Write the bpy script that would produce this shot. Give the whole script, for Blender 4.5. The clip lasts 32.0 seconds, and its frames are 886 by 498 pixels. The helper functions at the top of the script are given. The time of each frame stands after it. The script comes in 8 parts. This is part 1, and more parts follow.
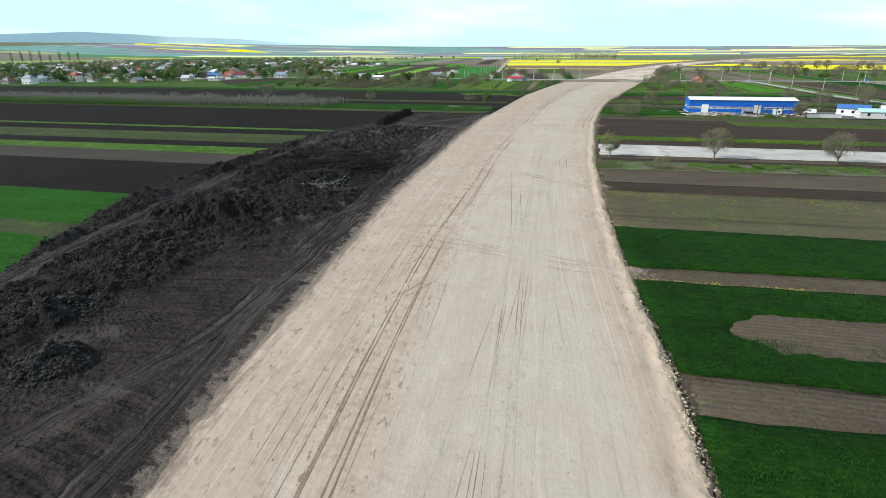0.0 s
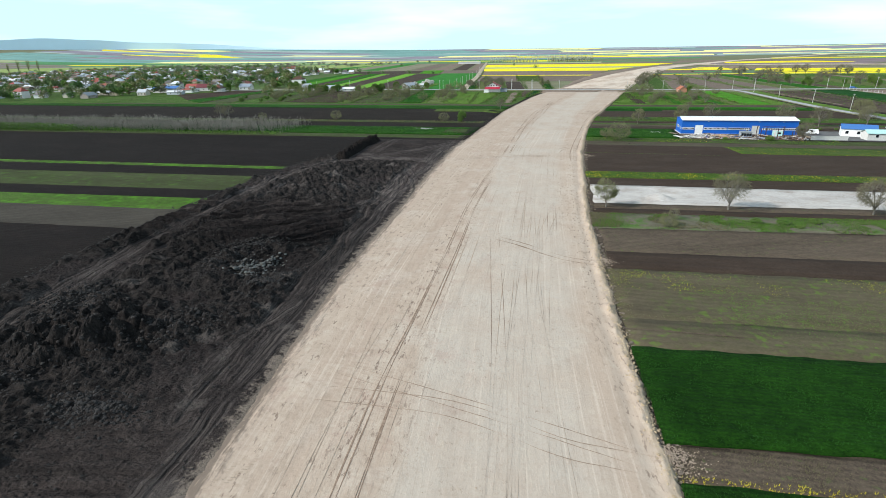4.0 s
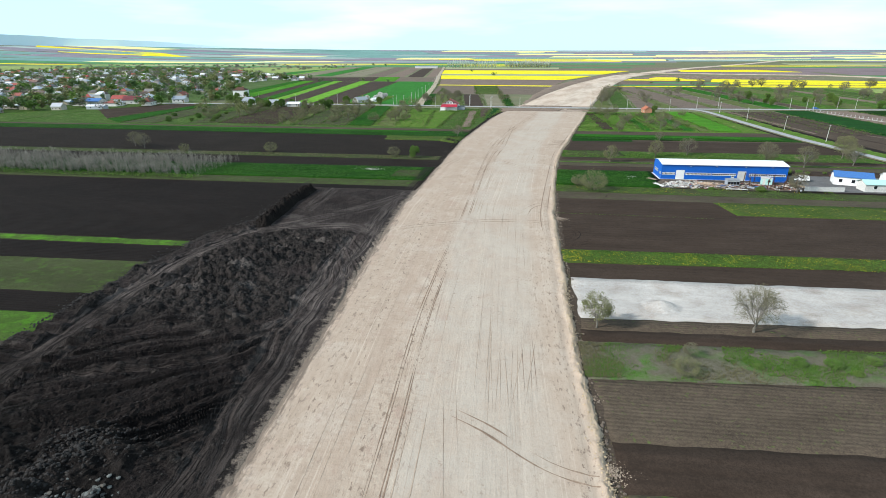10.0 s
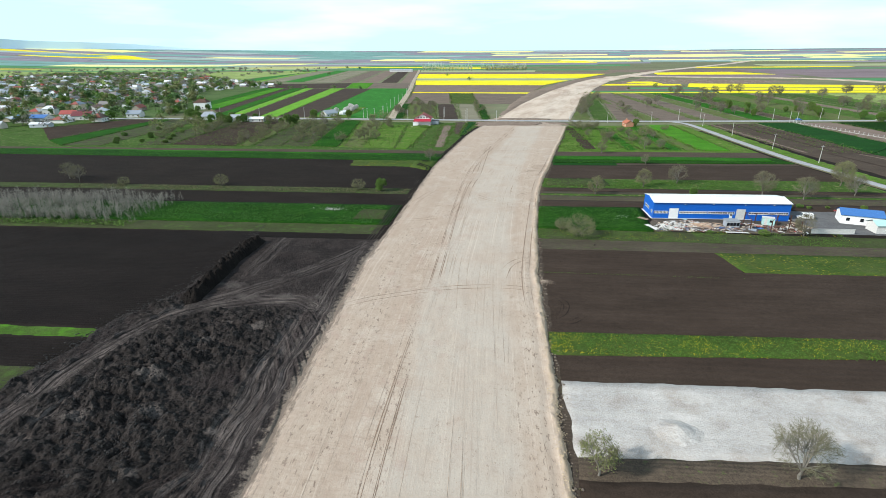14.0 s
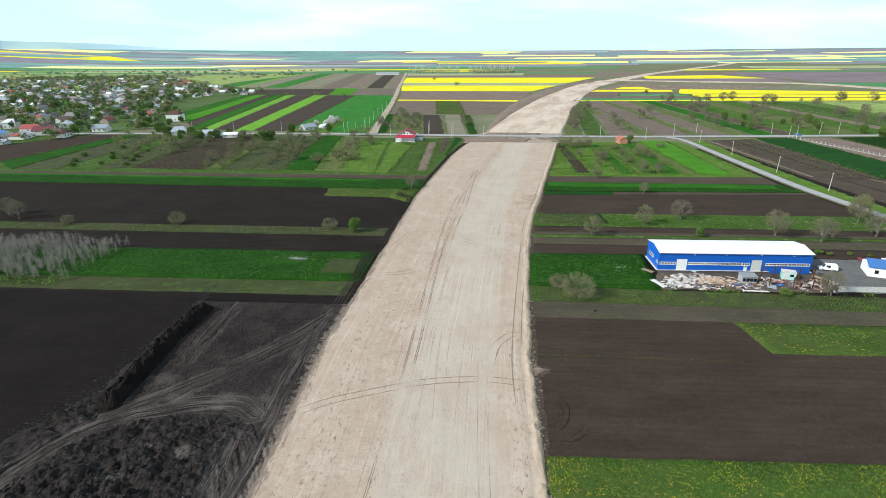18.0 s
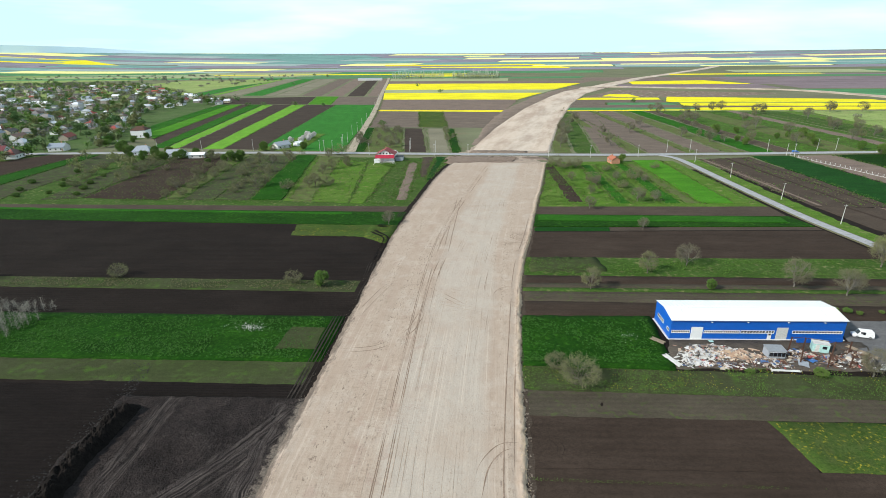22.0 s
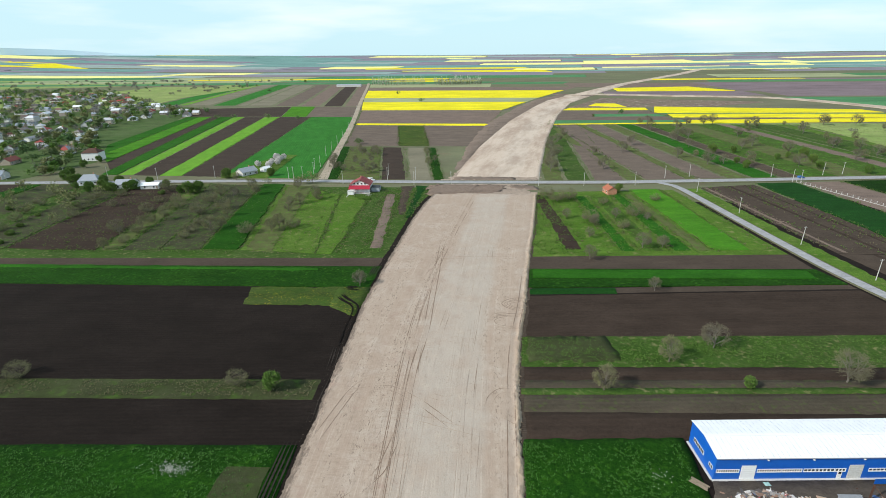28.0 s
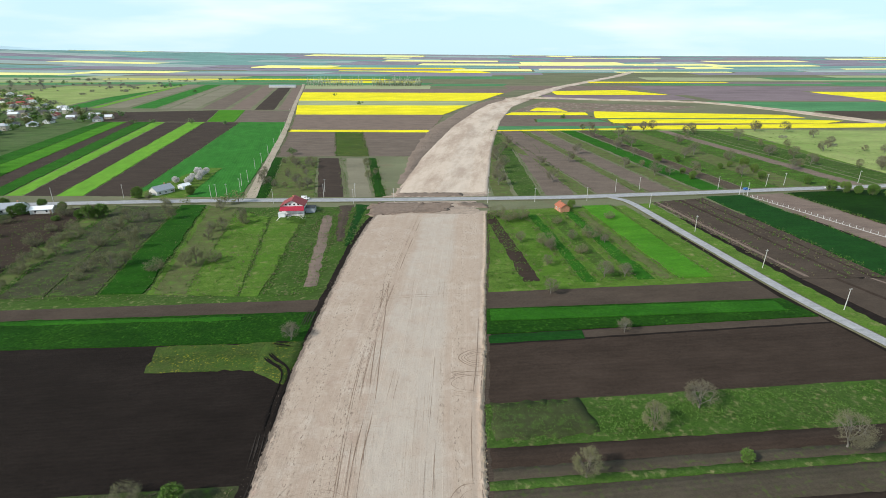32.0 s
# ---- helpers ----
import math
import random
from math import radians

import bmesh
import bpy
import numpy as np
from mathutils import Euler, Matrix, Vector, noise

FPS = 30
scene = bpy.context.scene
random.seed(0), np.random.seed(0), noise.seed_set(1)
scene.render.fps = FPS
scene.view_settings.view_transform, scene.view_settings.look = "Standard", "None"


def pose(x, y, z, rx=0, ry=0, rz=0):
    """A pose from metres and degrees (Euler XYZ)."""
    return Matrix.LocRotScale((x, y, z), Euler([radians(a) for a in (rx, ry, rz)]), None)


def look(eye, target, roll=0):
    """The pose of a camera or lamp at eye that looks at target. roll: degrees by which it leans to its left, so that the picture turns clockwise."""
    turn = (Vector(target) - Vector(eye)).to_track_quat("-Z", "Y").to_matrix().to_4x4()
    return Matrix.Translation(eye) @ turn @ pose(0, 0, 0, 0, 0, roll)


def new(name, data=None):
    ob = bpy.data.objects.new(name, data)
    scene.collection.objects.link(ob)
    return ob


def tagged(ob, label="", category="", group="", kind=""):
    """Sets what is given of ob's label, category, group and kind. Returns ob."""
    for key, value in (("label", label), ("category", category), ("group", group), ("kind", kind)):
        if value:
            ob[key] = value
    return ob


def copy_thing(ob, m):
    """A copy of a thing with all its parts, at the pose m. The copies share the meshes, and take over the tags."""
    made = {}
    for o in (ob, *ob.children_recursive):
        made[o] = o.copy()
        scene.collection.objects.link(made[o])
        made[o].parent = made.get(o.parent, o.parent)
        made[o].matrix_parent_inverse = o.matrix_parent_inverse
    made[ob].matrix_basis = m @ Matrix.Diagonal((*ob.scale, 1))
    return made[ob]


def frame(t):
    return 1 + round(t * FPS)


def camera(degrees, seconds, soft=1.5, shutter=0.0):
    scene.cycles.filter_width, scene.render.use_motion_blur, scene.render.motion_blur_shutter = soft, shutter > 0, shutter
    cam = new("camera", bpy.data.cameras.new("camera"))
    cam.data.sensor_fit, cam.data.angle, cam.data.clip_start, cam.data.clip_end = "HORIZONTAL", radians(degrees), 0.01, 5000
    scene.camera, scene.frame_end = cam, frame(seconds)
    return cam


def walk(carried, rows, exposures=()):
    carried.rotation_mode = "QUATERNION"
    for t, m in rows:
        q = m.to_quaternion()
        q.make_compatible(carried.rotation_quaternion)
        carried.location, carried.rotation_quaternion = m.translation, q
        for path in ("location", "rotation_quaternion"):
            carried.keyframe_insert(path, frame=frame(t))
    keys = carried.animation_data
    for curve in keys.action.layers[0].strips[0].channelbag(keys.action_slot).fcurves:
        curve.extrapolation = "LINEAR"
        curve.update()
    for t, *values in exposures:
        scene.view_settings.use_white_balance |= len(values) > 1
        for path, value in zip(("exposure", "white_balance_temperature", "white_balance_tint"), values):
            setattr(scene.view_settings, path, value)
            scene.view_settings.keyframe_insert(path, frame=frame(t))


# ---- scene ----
cam = camera(80.8, 32.0, soft=0.6)
PATH = [
    (0, (20.718, -5.695, 27.674), (20.083, -3.939, 26.957), -0.5),
    (1, (19.104, 1.554, 29.206), (18.484, 3.316, 28.493), -0.7),
    (2, (17.566, 8.746, 30.664), (16.963, 10.516, 29.953), -0.9),
    (3, (15.776, 15.602, 32.49), (15.193, 17.377, 31.776), -0.9),
    (3.5, (15.433, 18.756, 33.136), (14.856, 20.534, 32.426), -1.1),
    (5.5, (12.042, 28.593, 37.131), (11.511, 30.383, 36.413), -0.4),
    (6, (11.463, 31.874, 37.964), (10.941, 33.668, 37.249), -0.5),
    (7, (10.329, 38.719, 39.757), (9.833, 40.518, 39.04), -0.3),
    (8, (9.518, 44.848, 41.381), (9.048, 46.657, 40.67), -0.4),
    (9, (8.481, 51.351, 43.394), (8.034, 53.165, 42.678), -0.3),
    (10, (7.754, 58.409, 45.024), (7.331, 60.229, 44.31), -0.3),
    (11, (7.207, 65.477, 46.976), (6.804, 67.301, 46.262), -0.6),
    (12, (6.781, 72.233, 49.365), (6.399, 74.061, 48.65), -0.6),
    (13, (6.067, 78.447, 51.53), (5.705, 80.279, 50.814), -0.4),
    (14, (5.529, 84.705, 53.47), (5.181, 86.54, 52.754), -0.6),
    (17, (4.197, 103.699, 60.446), (3.879, 105.536, 59.722), -0.6),
    (18, (4.094, 110.387, 62.138), (3.785, 112.227, 61.419), -0.6),
    (19, (3.399, 117.329, 64.075), (3.104, 119.172, 63.356), -0.6),
    (20, (2.856, 124.114, 65.995), (2.575, 125.96, 65.279), -0.7),
    (21, (3.051, 130.758, 68.158), (2.777, 132.606, 67.442), -0.8),
    (22, (2.237, 137.558, 70.222), (1.979, 139.408, 69.507), -0.7),
    (23, (1.804, 144.514, 72.293), (1.555, 146.365, 71.578), -0.7),
    (24, (1.302, 150.956, 74.122), (1.064, 152.809, 73.409), -0.7),
    (25, (0.834, 157.213, 76.024), (0.606, 159.068, 75.31), -0.7),
    (27.5, (-1.279, 172.315, 80.57), (-1.476, 174.172, 79.852), -0.6),
    (28, (-1.279, 175.176, 81.151), (-1.475, 177.034, 80.437), -0.7),
    (29, (-2.442, 182.704, 81.647), (-2.614, 184.565, 80.933), -0.4),
    (30, (-2.59, 190.108, 82.798), (-2.701, 191.972, 82.082), -0.2),
    (31, (-3.535, 197.041, 83.658), (-3.573, 198.909, 82.943), 0.1),
    (32, (-4.555, 203.294, 85.472), (-4.532, 205.161, 84.754), 0.2),
]
walk(cam, [(t, look(e, a, r)) for t, e, a, r in PATH], exposures=[(0.0, 0.04, 6300, 8.6), (9.0, 0.13, 6300, 8.6), (17.0, 0.11, 6360, 8.9), (23.0, -0.02, 6480, 9.2), (28.0, -0.14, 6460, 10.2), (32.0, -0.11, 6460, 10.8)])


# ---- world, sun ----
SUN_ELEV, SUN_TURN = 34.0, 238.0      # degrees; the turn is the sun's bearing from +y, clockwise
world = bpy.data.worlds.new("sky")
world.use_nodes = True
scene.world = world
wt = world.node_tree
wt.nodes.clear()
w_out = wt.nodes.new("ShaderNodeOutputWorld")
w_bg = wt.nodes.new("ShaderNodeBackground")
w_sky = wt.nodes.new("ShaderNodeTexSky")
w_sky.sky_type = "NISHITA"
w_sky.sun_disc = False
w_sky.sun_elevation, w_sky.sun_rotation = radians(SUN_ELEV), radians(SUN_TURN)
w_sky.air_density, w_sky.dust_density, w_sky.ozone_density = 1.0, 0.4, 2.0
w_tc = wt.nodes.new("ShaderNodeTexCoord")
w_map = wt.nodes.new("ShaderNodeMapping")
w_map.inputs["Scale"].default_value = (1.0, 1.0, 7.0)
w_noise = wt.nodes.new("ShaderNodeTexNoise")
w_noise.inputs["Scale"].default_value, w_noise.inputs["Detail"].default_value = 2.2, 7.0
w_ramp = wt.nodes.new("ShaderNodeValToRGB")
w_ramp.color_ramp.elements[0].position, w_ramp.color_ramp.elements[1].position = 0.46, 0.78
w_haze = wt.nodes.new("ShaderNodeMixRGB")
w_sep = wt.nodes.new("ShaderNodeSeparateXYZ")
w_thick = wt.nodes.new("ShaderNodeMapRange")
for k, v in ((1, 0.10), (2, 0.75), (3, 0.90), (4, 0.22)):
    w_thick.inputs[k].default_value = v
wt.links.new(w_tc.outputs["Generated"], w_sep.inputs[0])
wt.links.new(w_sep.outputs[2], w_thick.inputs[0])
wt.links.new(w_thick.outputs[0], w_haze.inputs[0])
w_haze.inputs[2].default_value = (5.5, 8.0, 8.8, 1)
w_mix = wt.nodes.new("ShaderNodeMixRGB")
w_mix.inputs[2].default_value = (9.4, 9.7, 9.8, 1)
wt.links.new(w_tc.outputs["Generated"], w_map.inputs[0])
wt.links.new(w_map.outputs[0], w_noise.inputs["Vector"])
wt.links.new(w_noise.outputs[0], w_ramp.inputs[0])
wt.links.new(w_ramp.outputs[0], w_mix.inputs[0])
wt.links.new(w_sky.outputs[0], w_haze.inputs[1])
wt.links.new(w_haze.outputs[0], w_mix.inputs[1])
wt.links.new(w_mix.outputs[0], w_bg.inputs[0])
w_bg.inputs[1].default_value = 0.13
wt.links.new(w_bg.outputs[0], w_out.inputs[0])

sun = new("sun", bpy.data.lights.new("sun", "SUN"))
sun.data.energy, sun.data.angle, sun.data.color = 5.1, radians(2.5), (1.0, 0.95, 0.88)
a_s, e_s = radians(SUN_TURN), radians(SUN_ELEV)
sun.matrix_world = look((500 * math.sin(a_s) * math.cos(e_s), 500 * math.cos(a_s) * math.cos(e_s), 500 * math.sin(e_s)), (0, 0, 0))


# ---- materials ----
def material(name):
    m = bpy.data.materials.new(name)
    m.use_nodes = True
    nt = m.node_tree
    return m, nt, nt.nodes["Principled BSDF"]


def noise_node(nt, vec, scale, detail=4.0, rough=0.6):
    n = nt.nodes.new("ShaderNodeTexNoise")
    n.inputs["Scale"].default_value, n.inputs["Detail"].default_value, n.inputs["Roughness"].default_value = scale, detail, rough
    nt.links.new(vec, n.inputs["Vector"])
    return n.outputs[0]


def ramp_node(nt, fac, lo, hi):
    n = nt.nodes.new("ShaderNodeMapRange")
    n.inputs[1].default_value, n.inputs[2].default_value = lo, hi
    nt.links.new(fac, n.inputs[0])
    return n.outputs[0]


def mix_node(nt, fac, a, b, mode="MIX"):
    n = nt.nodes.new("ShaderNodeMixRGB")
    n.blend_type = mode
    for socket, v in ((n.inputs[0], fac), (n.inputs[1], a), (n.inputs[2], b)):
        if isinstance(v, (int, float)):
            socket.default_value = v
        elif isinstance(v, tuple):
            socket.default_value = (*v, 1)
        else:
            nt.links.new(v, socket)
    return n.outputs[0]


def mul_node(nt, a, b, op="MULTIPLY"):
    n = nt.nodes.new("ShaderNodeMath")
    n.operation = op
    for socket, v in ((n.inputs[0], a), (n.inputs[1], b)):
        if isinstance(v, (int, float)):
            socket.default_value = v
        else:
            nt.links.new(v, socket)
    return n.outputs[0]


def bump_node(nt, bsdf, height, strength, distance):
    n = nt.nodes.new("ShaderNodeBump")
    n.inputs["Strength"].default_value, n.inputs["Distance"].default_value = strength, distance
    nt.links.new(height, n.inputs["Height"])
    nt.links.new(n.outputs[0], bsdf.inputs["Normal"])


def object_vec(nt):
    return nt.nodes.new("ShaderNodeTexCoord").outputs["Object"]


def turned(nt, vec, degrees, scale=(1, 1, 1)):
    n = nt.nodes.new("ShaderNodeMapping")
    n.vector_type = "TEXTURE"
    n.inputs["Rotation"].default_value = (0, 0, radians(degrees))
    n.inputs["Scale"].default_value = scale
    nt.links.new(vec, n.inputs[0])
    return n.outputs[0]


def earth(name, ca, cb, cc, rows=0.0, angle=6.0, period=1.0, specks=None, bump=0.5, patch=0.035, streak=0.0):
    """Field soil or crop: two tones in patches, a third in fine grain, drill rows along the angle, coloured specks."""
    m, nt, bsdf = material(name)
    vec = object_vec(nt)
    along = turned(nt, vec, angle, (14, 1, 1))
    big = noise_node(nt, vec, patch, 5.0, 0.62)
    mid = noise_node(nt, along if streak else vec, 0.45, 5.0, 0.65)
    fine = noise_node(nt, vec, 3.2, 5.0, 0.7)
    col = mix_node(nt, ramp_node(nt, mul_node(nt, mul_node(nt, big, 0.6), mul_node(nt, mid, 0.4), "ADD"), 0.40, 0.60), ca, cb)
    coarse = noise_node(nt, vec, 0.95, 4.0, 0.7)
    col = mix_node(nt, mul_node(nt, ramp_node(nt, coarse, 0.46, 0.64), 0.55), col, cc)
    col = mix_node(nt, mul_node(nt, ramp_node(nt, fine, 0.46, 0.66), 0.85), col, cc)
    height = fine
    if rows:
        wave = nt.nodes.new("ShaderNodeTexWave")
        wave.bands_direction = "Y"
        wave.inputs["Scale"].default_value = 0.314 / period
        wave.inputs["Distortion"].default_value, wave.inputs["Detail"].default_value, wave.inputs["Detail Scale"].default_value = 1.2, 2.0, 0.4
        nt.links.new(turned(nt, vec, angle), wave.inputs["Vector"])
        row = wave.outputs["Fac"]
        dark = mix_node(nt, 1.0, col, (0.55, 0.55, 0.55), "MULTIPLY")
        col = mix_node(nt, mul_node(nt, row, rows), col, dark)
        height = mul_node(nt, mul_node(nt, fine, 0.6), mul_node(nt, row, -0.4), "ADD")
    if specks:
        c, low, high, scale = specks
        s = mul_node(nt, ramp_node(nt, noise_node(nt, vec, scale, 2.0, 0.5), low, high), ramp_node(nt, noise_node(nt, vec, 0.16, 3.0), 0.40, 0.62))
        col = mix_node(nt, s, col, c)
    broad = nt.nodes.new("ShaderNodeMapRange")
    for k, v in ((1, 0.30), (2, 0.70), (3, 0.66), (4, 1.34)):
        broad.inputs[k].default_value = v
    nt.links.new(noise_node(nt, turned(nt, vec, angle, (2.2, 1, 1)), 3.2 * patch, 9.0, 0.76), broad.inputs[0])
    col = mix_node(nt, 1.0, col, broad.outputs[0], "MULTIPLY")
    bsdf.inputs["Roughness"].default_value = 0.96
    bsdf.inputs["Specular IOR Level"].default_value = 0.05
    grit = noise_node(nt, vec, 9.0, 3.0, 0.7)
    col2 = mix_node(nt, mul_node(nt, ramp_node(nt, grit, 0.46, 0.60), 0.6), col, cc)
    nt.links.new(col2, bsdf.inputs["Base Color"])
    bump_node(nt, bsdf, height, bump, 0.15)
    return m


def plain(name, color, rough=0.6, metal=0.0, grain=0.12, scale=3.0, bump=0.0, spec=0.4):
    """Paint, metal or plaster with slight patches of wear."""
    m, nt, bsdf = material(name)
    vec = object_vec(nt)
    n = noise_node(nt, vec, scale, 6.0, 0.65)
    dark = tuple(c * (1 - 2.2 * grain) for c in color)
    nt.links.new(mix_node(nt, ramp_node(nt, n, 0.35, 0.7), color, dark), bsdf.inputs["Base Color"])
    bsdf.inputs["Roughness"].default_value, bsdf.inputs["Metallic"].default_value = rough, metal
    bsdf.inputs["Specular IOR Level"].default_value = spec
    if bump:
        bump_node(nt, bsdf, noise_node(nt, vec, scale * 8, 4.0), bump, 0.02)
    return m


def varied(name, colors, rough=0.85, grain=0.3):
    """One of several paints, picked object by object."""
    m, nt, bsdf = material(name)
    info = nt.nodes.new("ShaderNodeObjectInfo")
    ramp = nt.nodes.new("ShaderNodeValToRGB")
    ramp.color_ramp.interpolation = "CONSTANT"
    el = ramp.color_ramp.elements
    el[0].color, el[0].position = (*colors[0], 1), 0.0
    el[1].color, el[1].position = (*colors[1], 1), 1 / len(colors)
    for k in range(2, len(colors)):
        e = el.new(k / len(colors))
        e.color = (*colors[k], 1)
    nt.links.new(info.outputs["Random"], ramp.inputs[0])
    n = noise_node(nt, object_vec(nt), 1.3, 5.0)
    nt.links.new(mix_node(nt, mul_node(nt, n, grain), ramp.outputs[0], mix_node(nt, 1.0, ramp.outputs[0], (0.35, 0.35, 0.35), "MULTIPLY")), bsdf.inputs["Base Color"])
    bsdf.inputs["Roughness"].default_value = rough
    return m


def varied_islands(name, colors, rough=0.85):
    """One of several paints, picked piece by piece."""
    m, nt, bsdf = material(name)
    geo = nt.nodes.new("ShaderNodeNewGeometry")
    ramp = nt.nodes.new("ShaderNodeValToRGB")
    ramp.color_ramp.interpolation = "CONSTANT"
    el = ramp.color_ramp.elements
    el[0].color, el[0].position = (*colors[0], 1), 0.0
    el[1].color, el[1].position = (*colors[1], 1), 1 / len(colors)
    for k in range(2, len(colors)):
        e = el.new(k / len(colors))
        e.color = (*colors[k], 1)
    nt.links.new(geo.outputs["Random Per Island"], ramp.inputs[0])
    nt.links.new(ramp.outputs[0], bsdf.inputs["Base Color"])
    bsdf.inputs["Roughness"].default_value = rough
    return m


def island_leaf(name, ca, cb, cc):
    """Leaves whose tone changes from clump to clump."""
    m, nt, bsdf = material(name)
    geo = nt.nodes.new("ShaderNodeNewGeometry")
    info = nt.nodes.new("ShaderNodeObjectInfo")
    col = mix_node(nt, geo.outputs["Random Per Island"], ca, cb)
    col = mix_node(nt, mul_node(nt, info.outputs["Random"], 0.7), col, cc)
    nt.links.new(col, bsdf.inputs["Base Color"])
    bsdf.inputs["Roughness"].default_value = 0.75
    bsdf.inputs["Specular IOR Level"].default_value = 0.2
    return m


M = {}
M["plough"] = earth("ploughed_soil", (0.0140, 0.0112, 0.0102), (0.0199, 0.0156, 0.0140), (0.0083, 0.0065, 0.0058), rows=0.35, period=0.9, bump=0.8, streak=1)
# Paler copies of tilled and loam: mid-distance haze is put into the colour.
M["pale_tilled"] = earth("pale_brown_ploughland", (0.0581, 0.0436, 0.0343), (0.0686, 0.0528, 0.0422), (0.0422, 0.0317, 0.0257), rows=0.15, period=2.0, bump=0.6, streak=1)
M["pale_loam"] = earth("pale_harrowed_loam", (0.1298, 0.1012, 0.0814), (0.1078, 0.0847, 0.0682), (0.1595, 0.1276, 0.1034), rows=0.15, period=2.0, bump=0.6, streak=1)
M["plough_brown"] = earth("dark_brown_ploughland", (0.0194, 0.0149, 0.0124), (0.0247, 0.0191, 0.0161), (0.0117, 0.0092, 0.0078), rows=0.2, period=1.3, bump=0.8, streak=1)
M["yard_soil"] = earth("dusty_yard_soil", (0.0750, 0.0625, 0.0510), (0.0575, 0.0480, 0.0400), (0.1025, 0.0890, 0.0750), bump=0.8, patch=0.2)
M["tilled"] = earth("brown_tilled_soil", (0.0468, 0.0333, 0.0252), (0.0594, 0.0432, 0.0333), (0.0306, 0.0221, 0.0171), rows=0.14, period=1.7, bump=0.8, streak=1)
# Brighter than grass: sunshine on the gardens is put into this green.
M["meadow"] = earth("sunny_meadow", (0.0824, 0.1719, 0.0183), (0.1201, 0.1754, 0.0366), (0.0419, 0.0978, 0.0129), bump=0.9, specks=((0.2128, 0.2072, 0.0896), 0.54, 0.72, 0.3))
M["dry_garden"] = earth("dry_garden_grass", (0.0820, 0.1036, 0.0341), (0.0623, 0.0984, 0.0236), (0.1082, 0.1050, 0.0512), bump=0.9, patch=0.06, specks=((0.085, 0.185, 0.024), 0.47, 0.66, 0.3))
M["loam"] = earth("harrowed_loam", (0.0612, 0.0459, 0.0351), (0.0495, 0.0378, 0.0297), (0.0810, 0.0630, 0.0486), rows=0.3, period=0.7, bump=0.7, streak=1)
M["stubble_dark"] = earth("dark_stubble_soil", (0.046, 0.040, 0.033), (0.036, 0.032, 0.027), (0.066, 0.059, 0.048), rows=0.45, period=1.1, bump=0.8, streak=1)
M["stubble"] = earth("stubble_soil", (0.0686, 0.0528, 0.0396), (0.0475, 0.0370, 0.0290), (0.1100, 0.0862, 0.0634), rows=0.08, period=0.75, bump=1.0, specks=((0.08, 0.12, 0.03), 0.60, 0.72, 1.2), streak=1)
M["wheat"] = earth("young_wheat", (0.010, 0.042, 0.004), (0.017, 0.062, 0.006), (0.003, 0.013, 0.002), rows=0.35, period=0.6, bump=0.9, streak=1)
M["wheat_light"] = earth("bright_young_crop", (0.0654, 0.2150, 0.0139), (0.0935, 0.2525, 0.0178), (0.0374, 0.1403, 0.0119), rows=0.3, period=0.8, bump=0.8, streak=1)
M["wheat_mid"] = earth("tall_green_wheat", (0.0374, 0.1760, 0.0264), (0.0506, 0.2090, 0.0319), (0.0220, 0.1100, 0.0176), rows=0.3, period=2.0, angle=104.0, bump=0.7)
M["crop_yellowgreen"] = earth("yellow_green_crop", (0.1159, 0.2890, 0.0246), (0.0857, 0.2621, 0.0202), (0.1462, 0.2890, 0.0392), rows=0.2, period=2.0, angle=104.0, bump=0.6)
M["wheat_dark"] = earth("dark_green_crop", (0.012, 0.060, 0.010), (0.017, 0.078, 0.012), (0.006, 0.032, 0.006), rows=0.3, period=0.7, bump=0.8, streak=1)
M["alfalfa"] = earth("alfalfa", (0.0143, 0.0609, 0.0054), (0.0233, 0.0824, 0.0071), (0.0036, 0.0197, 0.0027), bump=1.0, specks=((0.050, 0.140, 0.014), 0.55, 0.75, 0.9))
M["grass"] = earth("meadow_grass", (0.0478, 0.1099, 0.0145), (0.0677, 0.1069, 0.0292), (0.0238, 0.0529, 0.0094), bump=0.9, specks=((0.2149, 0.1979, 0.0961), 0.52, 0.72, 0.6))
M["grass_yellow"] = earth("meadow_with_dandelions", (0.0467, 0.0978, 0.0153), (0.0782, 0.0935, 0.0306), (0.0255, 0.0510, 0.0102), bump=0.9, specks=((0.30, 0.26, 0.03), 0.57, 0.70, 1.6))
M["pale_grass"] = earth("thin_dull_grass", (0.0459, 0.0640, 0.0213), (0.0590, 0.0623, 0.0344), (0.0328, 0.0410, 0.0164), bump=0.7, specks=((0.060, 0.115, 0.020), 0.50, 0.70, 0.4), streak=1)
M["thin_green"] = earth("thin_green_grass", (0.0553, 0.1189, 0.0167), (0.0795, 0.1130, 0.0318), (0.0301, 0.0603, 0.0117), bump=0.8, specks=((0.0781, 0.2120, 0.0156), 0.45, 0.66, 0.4), streak=1)
M["brush"] = earth("dry_brush_ground", (0.098, 0.088, 0.062), (0.070, 0.076, 0.040), (0.140, 0.125, 0.100), bump=0.9, patch=0.09, specks=((0.048, 0.120, 0.015), 0.44, 0.57, 0.30))
# Darker copy of brush: shade in the gardens is put into the colour.
M["brush_dark"] = earth("shaded_rough_grass", (0.0450, 0.0485, 0.0260), (0.0330, 0.0399, 0.0173), (0.0642, 0.0607, 0.0399), bump=0.9, patch=0.09, specks=((0.056, 0.115, 0.018), 0.44, 0.60, 0.4))
